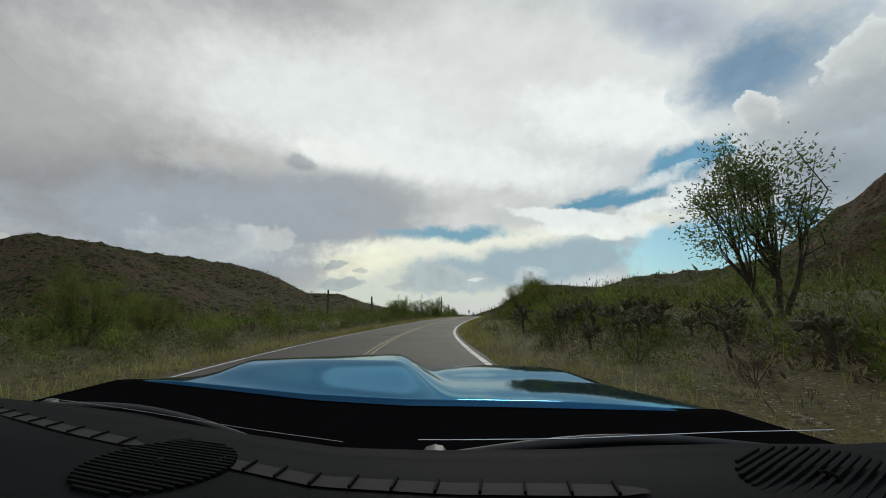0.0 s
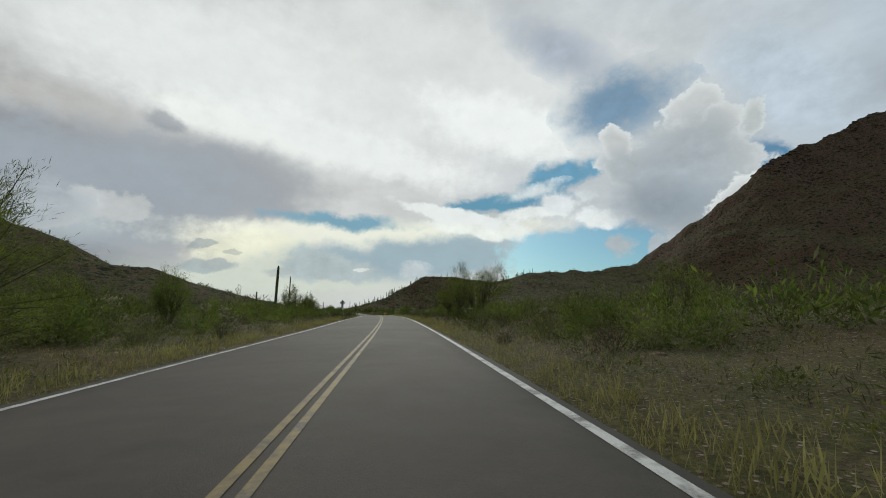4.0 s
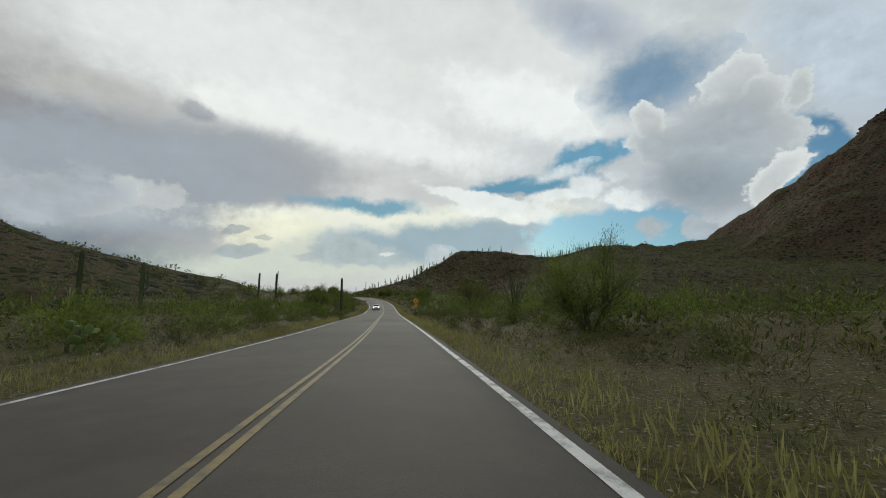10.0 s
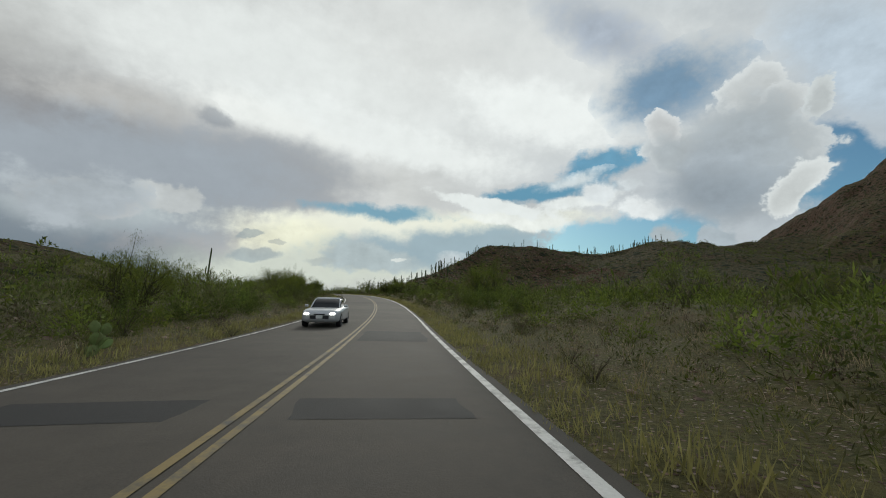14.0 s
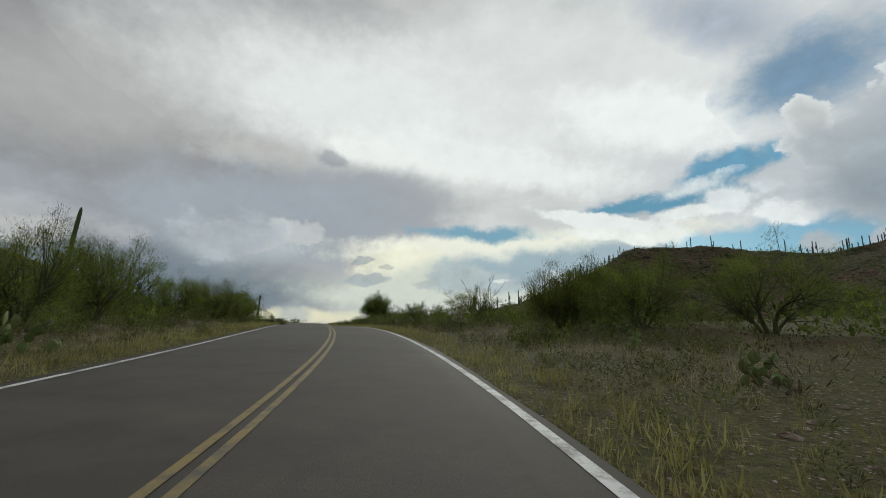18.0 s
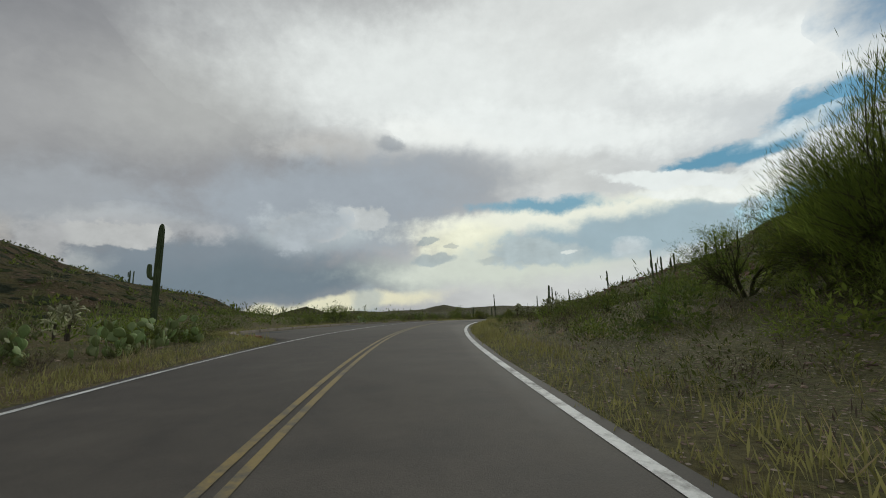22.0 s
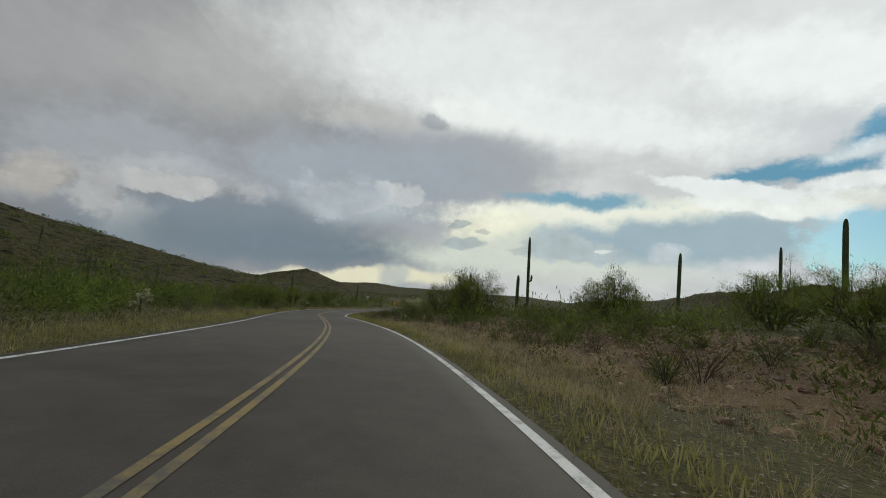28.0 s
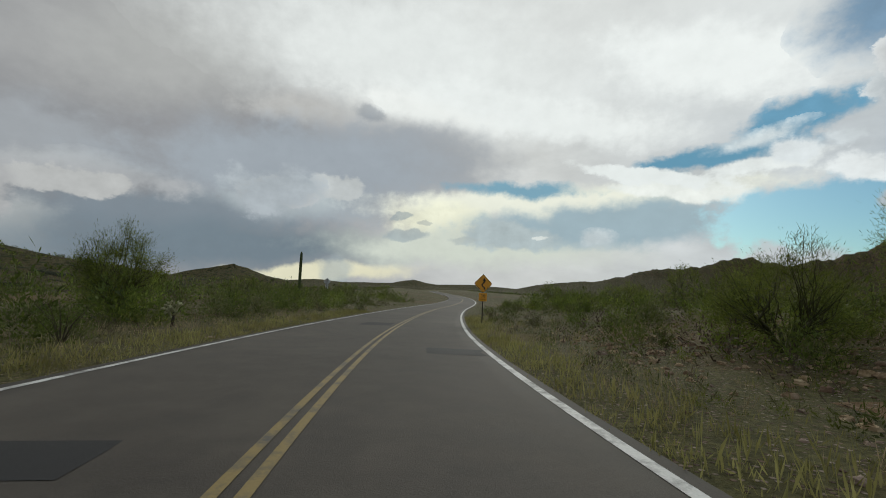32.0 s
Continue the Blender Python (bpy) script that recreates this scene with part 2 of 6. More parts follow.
cloud(52.4, 13.3, 1.8, 3.4, -41, (0.72, 0.73, 0.73), 0.15, 0.9)
cloud(44.9, 9.2, 1.9, 1.1, -6, (0.48, 0.53, 0.58), 0.2, 0.8)
cloud(-22.0, 23.2, 2.1, 1.0, -22, (0.3, 0.32, 0.36), 0.6, 1.1, 0.62)
cloud(-15.7, 10.2, 2.3, 0.5, 11, (0.32, 0.38, 0.43), 0.25, 0.3, 0.62)
cloud(-15.0, 7.6, 3.2, 0.9, -1, (0.33, 0.39, 0.44), 0.3, 0.9, 0.62)
cloud(-12.1, 9.2, 1.2, 0.4, -7, (0.5, 0.52, 0.5), 0.25, 0.4, 0.62)
cloud(-6.2, 6.6, 2.3, 0.4, 2, (0.5, 0.54, 0.54), 0.3, 0.3, 0.62)
cloud(10.8, 7.1, 2.0, 1.0, -0, (0.58, 0.63, 0.66), 0.7, 1.5)
cloud(3.9, 7.6, 0.8, 0.3, 1, (0.74, 0.76, 0.74), 0.4, 0.6)
WL.new(SKY[0], wnode("ShaderNodeOutputWorld").inputs[0])

sun = new("sun", bpy.data.lights.new("sun", "SUN"))
sun.data.energy, sun.data.angle, sun.data.color = 1.15, radians(14), (1.0, 0.94, 0.84)
sun.matrix_world = look((0, 0, 200), (-200 * math.sin(radians(SUN_AZ)) / math.tan(radians(SUN_EL)), -200 * math.cos(radians(SUN_AZ)) / math.tan(radians(SUN_EL)), 0))

# ---- materials ----
class Mat:
    """A small builder for node materials."""

    def __init__(self, name, rough=0.8, metal=0.0, spec=0.5):
        self.m = bpy.data.materials.new(name)
        self.m.use_nodes = True
        self.n, self.l = self.m.node_tree.nodes, self.m.node_tree.links
        self.b = self.n["Principled BSDF"]
        self.b.inputs["Roughness"].default_value = rough
        self.b.inputs["Metallic"].default_value = metal
        self.b.inputs["Specular IOR Level"].default_value = spec
        self.pos = self.n.new("ShaderNodeTexCoord").outputs["Object"]

    def noise(self, scale, detail=4, rough=0.6, stretch=None, vec=None):
        n = self.n.new("ShaderNodeTexNoise")
        v = vec or self.pos
        if stretch:
            m = self.n.new("ShaderNodeMapping")
            m.inputs["Scale"].default_value = stretch
            self.l.new(v, m.inputs[0])
            v = m.outputs[0]
        self.l.new(v, n.inputs["Vector"])
        n.inputs["Scale"].default_value, n.inputs["Detail"].default_value, n.inputs["Roughness"].default_value = scale, detail, rough
        return n.outputs["Fac"]

    def math(self, op, a, b=0.0, c=0.0):
        n = self.n.new("ShaderNodeMath")
        n.operation = op
        for i, v in enumerate((a, b, c)):
            if isinstance(v, (int, float)):
                n.inputs[i].default_value = v
            else:
                self.l.new(v, n.inputs[i])
        return n.outputs[0]

    def ramp(self, fac, *stops):
        n = self.n.new("ShaderNodeValToRGB")
        self.l.new(fac, n.inputs[0])
        el = n.color_ramp.elements
        for i, (at, col) in enumerate(stops):
            e = el[i] if i < 2 else el.new(at)
            e.position, e.color = at, (*col, 1)
        return n.outputs[0]

    def mix(self, fac, a, b, mode="MIX"):
        n = self.n.new("ShaderNodeMix")
        n.data_type, n.blend_type = "RGBA", mode
        for sock, v in ((n.inputs[0], fac), (n.inputs[6], a), (n.inputs[7], b)):
            if isinstance(v, (int, float)):
                sock.default_value = v
            elif isinstance(v, tuple):
                sock.default_value = (*v, 1)
            else:
                self.l.new(v, sock)
        return n.outputs[2]

    def random(self):
        return self.n.new("ShaderNodeObjectInfo").outputs["Random"]

    def island(self):
        return self.n.new("ShaderNodeNewGeometry").outputs["Random Per Island"]

    def vary(self, col, val, amount=0.5, hue=0.02):
        n = self.n.new("ShaderNodeHueSaturation")
        self.l.new(self.math("MULTIPLY_ADD", val, amount, 1 - amount / 2), n.inputs["Value"])
        self.l.new(self.math("MULTIPLY_ADD", val, hue, 0.5 - hue / 2), n.inputs["Hue"])
        self.l.new(col, n.inputs["Color"])
        return n.outputs[0]

    def colour(self, c):
        if isinstance(c, tuple):
            self.b.inputs["Base Color"].default_value = (*c, 1)
        else:
            self.l.new(c, self.b.inputs["Base Color"])
        return self

    def bump(self, height, strength=0.4, dist=0.02):
        n = self.n.new("ShaderNodeBump")
        n.inputs["Strength"].default_value, n.inputs["Distance"].default_value = strength, dist
        self.l.new(height, n.inputs["Height"])
        self.l.new(n.outputs[0], self.b.inputs["Normal"])
        return self

    def gloss(self, r):
        self.l.new(r, self.b.inputs["Roughness"])
        return self


def make_ground(name, weedy):
    k = Mat(name, 0.95, spec=0.2)
    big, mid, fine = k.noise(0.035, 5), k.noise(0.4, 6, 0.65), k.noise(9.0, 6, 0.7)
    dirt = k.ramp(mid, (0.3, (0.098, 0.058, 0.027)), (0.52, (0.200, 0.124, 0.062)), (0.75, (0.32, 0.215, 0.118)))
    weeds = k.ramp(fine, (0.3, (0.050, 0.050, 0.016)), (0.7, (0.150, 0.134, 0.050)))
    c = k.mix(k.ramp(k.math("MULTIPLY_ADD", mid, 0.55, k.math("MULTIPLY", big, 0.6)), (weedy, (0, 0, 0)), (weedy + 0.2, (1, 1, 1))), dirt, weeds)
    v = k.n.new("ShaderNodeTexVoronoi")                 # pebbles
    v.inputs["Scale"].default_value = 13.0
    k.l.new(k.pos, v.inputs["Vector"])
    sep = k.n.new("ShaderNodeSeparateColor")
    k.l.new(v.outputs["Color"], sep.inputs[0])
    pebble = k.ramp(sep.outputs[1], (0.1, (0.10, 0.066, 0.048)), (0.6, (0.24, 0.165, 0.12)), (0.95, (0.40, 0.33, 0.27)))
    there = k.math("MULTIPLY", k.ramp(v.outputs["Distance"], (0.28, (1, 1, 1)), (0.40, (0, 0, 0))), k.ramp(k.math("ADD", sep.outputs[0], k.math("MULTIPLY", mid, 0.8)), (0.74, (0, 0, 0)), (0.80, (1, 1, 1))))
    c = k.mix(there, c, pebble)
    c = k.mix(0.6, c, k.ramp(fine, (0.25, (0.35, 0.33, 0.3)), (0.75, (1, 1, 1))), "MULTIPLY")
    h = k.math("ADD", fine, k.math("MULTIPLY_ADD", mid, 0.6, k.math("MULTIPLY", there, 0.5)))
    return k.colour(c).bump(h, 0.9, 0.07).m


def make_hill():
    k = Mat("hill_ground", 0.95, spec=0.15)
    big, mid, fine = k.noise(0.02, 5), k.noise(0.13, 7, 0.7), k.noise(1.1, 6, 0.7)
    rock = k.ramp(fine, (0.3, (0.048, 0.029, 0.018)), (0.55, (0.115, 0.071, 0.045)), (0.8, (0.22, 0.145, 0.096)))
    grass = k.ramp(fine, (0.3, (0.040, 0.037, 0.013)), (0.7, (0.115, 0.098, 0.037)))
    sep = k.n.new("ShaderNodeSeparateXYZ")
    k.l.new(k.n.new("ShaderNodeNewGeometry").outputs["Normal"], sep.inputs[0])
    steep = k.math("MULTIPLY_ADD", sep.outputs[2], 1.5, -1.3)
    f = k.math("ADD", k.math("MULTIPLY_ADD", mid, 1.5, -0.26), steep)
    c = k.mix(k.ramp(f, (0.30, (0, 0, 0)), (0.62, (1, 1, 1))), rock, grass)
    h = k.math("ADD", mid, fine)

    def dots(scale, low, lo, hi, near, far, lift):
        nonlocal c, h
        v = k.n.new("ShaderNodeTexVoronoi")
        v.inputs["Scale"].default_value = scale
        k.l.new(k.pos, v.inputs["Vector"])
        sc = k.n.new("ShaderNodeSeparateColor")
        k.l.new(v.outputs["Color"], sc.inputs[0])
        there = k.math("MULTIPLY", k.ramp(k.math("MULTIPLY_ADD", fine, 0.25, v.outputs["Distance"]), (near, (1, 1, 1)), (far, (0, 0, 0))), k.ramp(k.math("ADD", sc.outputs[0], k.math("MULTIPLY_ADD", big, 0.6, k.math("MULTIPLY", steep, 0.2))), (low, (0, 0, 0)), (low + 0.08, (1, 1, 1))))
        c = k.mix(there, c, k.ramp(sc.outputs[1], (0.1, lo), (0.9, hi)))
        h = k.math("MULTIPLY_ADD", there, lift, h)

    dots(0.75, 0.50, (0.040, 0.024, 0.017), (0.20, 0.130, 0.092), 0.34, 0.44, 0.5)      # loose rocks
    dots(0.20, 0.30, (0.010, 0.015, 0.004), (0.036, 0.047, 0.011), 0.40, 0.50, 0.9)     # bushes too far off to tell apart
    dots(0.42, 0.46, (0.011, 0.016, 0.004), (0.042, 0.052, 0.013), 0.40, 0.50, 0.6)
    dots(0.10, 0.55, (0.012, 0.017, 0.005), (0.040, 0.048, 0.013), 0.36, 0.48, 1.0)
    return k.colour(c).bump(h, 1.0, 1.2).m


def make_asphalt(name, lo, hi):
    k = Mat(name, 0.85, spec=0.3)
    fine, mid, big = k.noise(60, 4, 0.7), k.noise(1.3, 6, 0.65), k.noise(0.11, 4)
    c = k.ramp(k.math("MULTIPLY_ADD", big, 0.5, k.math("MULTIPLY", mid, 0.5)), (0.35, lo), (0.65, hi))
    c = k.mix(0.5, c, k.ramp(fine, (0.3, (0.45, 0.45, 0.45)), (0.7, (1.1, 1.1, 1.1))), "MULTIPLY")
    return k.colour(c).bump(fine, 0.5, 0.01).gloss(k.math("MULTIPLY_ADD", mid, 0.25, 0.68)).m


def make_paint(name, col, worn):
    k = Mat(name, 0.7)
    wear = k.noise(2.2, 7, 0.75)
    return k.colour(k.mix(k.ramp(wear, (0.46, (0, 0, 0)), (0.64, (1, 1, 1))), k.mix(0.35, col, k.ramp(k.noise(30), (0.3, (0.6, 0.6, 0.6)), (0.7, (1, 1, 1))), "MULTIPLY"), worn)).m


M_GROUND, M_BANK, M_HILL = make_ground("desert_ground", 0.37), make_ground("bare_bank_soil", 0.60), make_hill()
M_ASPHALT = make_asphalt("asphalt", (0.048, 0.040, 0.032), (0.112, 0.096, 0.077))
M_PATCH = make_asphalt("asphalt_patch", (0.026, 0.025, 0.025), (0.042, 0.040, 0.038))
M_WHITE = make_paint("white_road_paint", (0.62, 0.61, 0.57), (0.16, 0.15, 0.135))
M_YELLOW = make_paint("yellow_road_paint", (0.25, 0.180, 0.060), (0.085, 0.076, 0.060))


def leafy(name, dark, light, see=0.3):
    """Foliage: varied leaf by leaf and plant by plant, and partly letting light through."""
    k = Mat(name, 0.75, spec=0.25)
    # sharpened dark and light clumps stand in for shaded gaps and highlights
    clump = k.ramp(k.noise(1.3, 3), (0.36, (0, 0, 0)), (0.64, (1, 1, 1)))
    c = k.ramp(k.math("MULTIPLY_ADD", k.island(), 0.45, k.math("MULTIPLY", clump, 0.55)), (0.05, dark), (0.95, light))
    c = k.vary(c, k.noise(0.35, 3), 1.1, 0.04)
    c = k.vary(c, k.random(), 0.35, 0.02)
    k.colour(c)
    t = k.n.new("ShaderNodeBsdfTranslucent")
    k.l.new(c, t.inputs[0])
    mx = k.n.new("ShaderNodeMixShader")
    mx.inputs[0].default_value = see
    k.l.new(k.b.outputs[0], mx.inputs[1]), k.l.new(t.outputs[0], mx.inputs[2])
    k.l.new(mx.outputs[0], k.n["Material Output"].inputs[0])
    return k.m


def barky(name, lo, hi, scale=14.0):
    k = Mat(name, 0.9, spec=0.2)
    f = k.noise(scale, 5, 0.7, (1, 1, 0.3))
    return k.colour(k.vary(k.ramp(f, (0.3, lo), (0.7, hi)), k.random(), 0.4)).bump(f, 0.6, 0.02).m


def make_pad(name, lo, hi):
    k = Mat(name, 0.6, spec=0.4)
    v = k.n.new("ShaderNodeTexVoronoi")
    v.inputs["Scale"].default_value = 16
    k.l.new(k.pos, v.inputs["Vector"])
    spots = k.ramp(v.outputs["Distance"], (0.06, (1, 1, 1)), (0.14, (0, 0, 0)))
    c = k.vary(k.ramp(k.noise(3.0, 4), (0.3, lo), (0.7, hi)), k.random(), 0.7, 0.05)
    return k.colour(k.mix(spots, c, (0.24, 0.2, 0.1))).bump(v.outputs["Distance"], 0.3, 0.01).m


def make_stone(name, lo, mid, hi):
    k = Mat(name, 0.9, spec=0.2)
    f = k.noise(6.0, 6, 0.7)
    c = k.vary(k.ramp(f, (0.3, lo), (0.5, mid), (0.75, hi)), k.island(), 0.8, 0.03)
    return k.colour(c).bump(f, 0.6, 0.03).m


def plain(name, col, rough=0.6, metal=0.0, dirt=0.25, scale=5.0):
    k = Mat(name, rough, metal)
    f = k.noise(scale, 6, 0.65)
    c = k.mix(dirt, col, k.ramp(f, (0.3, (0.35, 0.33, 0.3)), (0.7, (1, 1, 1))), "MULTIPLY")
    return k.colour(c).bump(f, 0.08, 0.01).m


M_LEAF_PALO = leafy("palo_verde_leaves", (0.056, 0.078, 0.012), (0.226, 0.262, 0.048), 0.44)
M_LEAF_BUSH = leafy("creosote_leaves", (0.034, 0.048, 0.009), (0.142, 0.170, 0.034), 0.40)
M_LEAF_OLIVE = leafy("bursage_leaves", (0.050, 0.055, 0.020), (0.200, 0.196, 0.080), 0.35)
M_LEAF_IRON = leafy("ironwood_leaves", (0.080, 0.115, 0.036), (0.200, 0.245, 0.085), 0.5)
M_LEAF_DRY = leafy("dry_twigs", (0.055, 0.040, 0.026), (0.15, 0.11, 0.075), 0.1)
M_GRASS = leafy("roadside_grass", (0.16, 0.150, 0.045), (0.37, 0.335, 0.13), 0.42)
M_STRAW = leafy("straw_grass", (0.27, 0.21, 0.11), (0.56, 0.45, 0.26), 0.3)
M_BARK_GREEN = barky("palo_verde_bark", (0.050, 0.054, 0.022), (0.115, 0.112, 0.050))
M_BARK = barky("dark_bark", (0.035, 0.028, 0.020), (0.10, 0.08, 0.055))
M_SAGUARO = barky("saguaro_skin", (0.045, 0.062, 0.024), (0.105, 0.125, 0.055), 5.0)
M_CANE = barky("ocotillo_cane", (0.05, 0.062, 0.022), (0.12, 0.13, 0.055), 25.0)
M_PAD = make_pad("prickly_pear_pad", (0.085, 0.115, 0.030), (0.20, 0.230, 0.066))
M_CHOLLA = leafy("cholla_spines", (0.22, 0.21, 0.10), (0.52, 0.50, 0.30), 0.15)
M_CHOLLA_BROWN = leafy("brown_cholla_spines", (0.060, 0.055, 0.030), (0.165, 0.145, 0.085), 0.1)
M_STONE = make_stone("desert_stone", (0.11, 0.075, 0.055), (0.22, 0.155, 0.115), (0.36, 0.28, 0.22))
M_RUBBLE = make_stone("orange_rubble", (0.13, 0.082, 0.046), (0.27, 0.185, 0.11), (0.42, 0.33, 0.23))
M_BOULDER = make_stone("red_brown_boulder", (0.075, 0.044, 0.031), (0.17, 0.10, 0.072), (0.29, 0.19, 0.145))
M_CRAG = make_stone("dark_crag", (0.05, 0.036, 0.030), (0.10, 0.070, 0.056), (0.17, 0.125, 0.10))
M_CONCRETE = plain("kerb_concrete", (0.36, 0.30, 0.24), 0.9, 0, 0.6, 3.0)

# ---- the lie of the land ----
S0, S1 = -140, 1100                                   # stations of the road, metres along the driving line
ST = np.arange(S0, S1 + 1.0)
h_all = np.radians(np.interp(ST, np.concatenate([np.arange(35) * 20.0, [700, 740, 800, 880, 1100]]), HEADING + [9, 2, 8, 14, 14]))
g_all = np.radians(np.interp(ST, np.concatenate([[-140], np.arange(35) * 20.0, [700, 760, 900, 1100]]), [1.5] + GRADE + [-1.6, -0.6, -0.2, 0.0]))
i0 = int(-S0)


def run_sum(v):
    c = np.concatenate([[0], np.cumsum(v)[:-1]])
    return c - c[i0]


AX, AY, AZ = run_sum(-np.sin(h_all) * np.cos(g_all)), run_sum(np.cos(h_all) * np.cos(g_all)), run_sum(np.sin(g_all))
RIGHT, LEFT, MIDDLE = 1.83, -5.3, -1.35              # edge lines and centre line, metres right of the driving line
EDGE_R, EDGE_L = 2.06, -5.58


def on_road(s, u, lift=0.0):
    """The world place u metres right of the driving line at station s, at the height of the road."""
    hd = np.interp(s, ST, h_all)
    return np.interp(s, ST, AX) + np.cos(hd) * u, np.interp(s, ST, AY) + np.sin(hd) * u, np.interp(s, ST, AZ) + lift


def near_road(x, y):
    """Station and offset of places in the plan."""
    s, u = np.empty(len(x)), np.empty(len(x))
    for a in range(0, len(x), 4000):
        q = slice(a, a + 4000)
        d = (x[q, None] - AX[::3]) ** 2 + (y[q, None] - AY[::3]) ** 2
        j = d.argmin(1) * 3
        for _ in range(2):
            along = (x[q] - AX[j]) * -np.sin(h_all[j]) + (y[q] - AY[j]) * np.cos(h_all[j])
            j = np.clip(j + np.round(along).astype(int), 0, len(ST) - 1) if _ == 0 else j
        along = (x[q] - AX[j]) * -np.sin(h_all[j]) + (y[q] - AY[j]) * np.cos(h_all[j])
        side = (x[q] - AX[j]) * np.cos(h_all[j]) + (y[q] - AY[j]) * np.sin(h_all[j])
        dist = np.sqrt(d.min(1))
        u[q] = np.where(np.abs(side) > dist * 0.5, side, np.sign(side) * dist)
        s[q] = ST[j] + np.clip(along, -1, 1)
    return s, u


LATTICE = np.random.RandomState(7).rand(256, 256)


def fbm(x, y, octaves=5, gain=0.5):
    """Smooth value noise from 0 to 1, in numpy."""
    total, amp, norm = 0.0, 1.0, 0.0
    for o in range(octaves):
        fx, fy = np.floor(x), np.floor(y)
        tx, ty = x - fx, y - fy
        tx, ty = tx * tx * (3 - 2 * tx), ty * ty * (3 - 2 * ty)
        ix, iy = fx.astype(int), fy.astype(int)
        v = lambda a, b: LATTICE[(ix + a) % 256, (iy + b) % 256]
        total = total + amp * ((v(0, 0) * (1 - tx) + v(1, 0) * tx) * (1 - ty) + (v(0, 1) * (1 - tx) + v(1, 1) * tx) * ty)
        norm += amp
        amp *= gain
        x, y = x * 2.03 + 17.3, y * 2.03 + 5.7
    return total / norm


def smooth(a, b, v):
    q = np.clip((v - a) / (b - a), 0, 1)
    return q * q * (3 - 2 * q)


# ridges: nodes of their crests (x, y, top), and the lines between them with the width of the foot and the steepness of the flank
CREST = {
    "west_a": (-386, 347, 106), "west_b": (-244, 482, 88), "west_c": (-271, 569, 57),
    "spur_a": (-215, 235, 62), "spur_b": (-168, 303, 39), "spur_c": (-101, 363, 38), "spur_d": (-100, 427, 20), "spur_e": (-110, 520, 18),
    "northwest_a": (-382, 561, 69), "northwest_b": (-359, 738, 40), "northwest_c": (-424, 892, 19), "northwest_d": (-422, 1031, 4),
    "cone_a": (-512, 1243, 33), "cone_b": (-505, 1240, 24),
    "knoll_a": (27, 604, 22), "knoll_b": (46, 587, 27), "knoll_c": (71, 569, 37), "knoll_d": (87, 608, 43), "knoll_e": (137, 662, 74), "knoll_f": (241, 633, 63), "knoll_g": (292, 627, 78), "knoll_h": (530, 773, 105),
    "mountain_b": (810, 801, 159), "mountain_c": (960, 760, 285), "mountain_d": (983, 733, 369), "mountain_e": (1425, 630, 564),
}
RIDGES = [(CREST[a], CREST[b], wide, power) for a, b, wide, power in (
    ("west_a", "west_b", 180, 1.25), ("west_b", "west_c", 155, 1.25),
    ("spur_a", "spur_b", 105, 1.2), ("spur_b", "spur_c", 90, 1.2), ("spur_c", "spur_d", 70, 1.2), ("spur_d", "spur_e", 70, 1.2),
    ("northwest_a", "northwest_b", 205, 1.35), ("northwest_b", "northwest_c", 160, 1.2), ("northwest_c", "northwest_d", 150, 1.0),
    ("cone_a", "cone_b", 120, 1.0),
    ("knoll_a", "knoll_b", 44, 1.15), ("knoll_b", "knoll_c", 50, 1.15), ("knoll_c", "knoll_d", 56, 1.15), ("knoll_d", "knoll_e", 80, 1.15), ("knoll_e", "knoll_f", 130, 1.1), ("knoll_f", "knoll_g", 170, 1.1), ("knoll_g", "knoll_h", 220, 1.1), ("knoll_h", "mountain_b", 420, 1.2),
    ("mountain_b", "mountain_c", 430, 1.25), ("mountain_c", "mountain_d", 420, 1.3), ("mountain_d", "mountain_e", 560, 1.3),
)]
FAR2 = [((-10 + 4000 * math.sin(radians(a)), 480 + 4000 * math.cos(radians(a)), z)) for a, z in ((-30, 14), (-27, 40), (-24, 18), (-17, 30), (-14, 72), (-11, 34), (-6, 40), (0, 20))]
RIDGES += [(FAR2[i], FAR2[i + 1], 240, 0.9) for i in range(len(FAR2) - 1)]


def base_height(y):
    return np.interp(y, [-400, -140, 0, 130, 260, 350, 470, 560, 660, 760, 1000, 1600], [-8, -4, 0, 6.5, 7.5, 10.5, 15, 12.5, 7, 3.5, 1, -2])


BAYS = [(167, 210, -11.5), (484, 521, -12.5)]         # paved lay-bys on the west side: from, to, outer edge


def bay_edge(s):
    e = np.full(np.shape(s), EDGE_L)
    for a, b, w in BAYS:
        e = np.minimum(e, EDGE_L + (w - EDGE_L) * smooth(a, a + 9, s) * (1 - smooth(b - 13, b, s)))
    return e


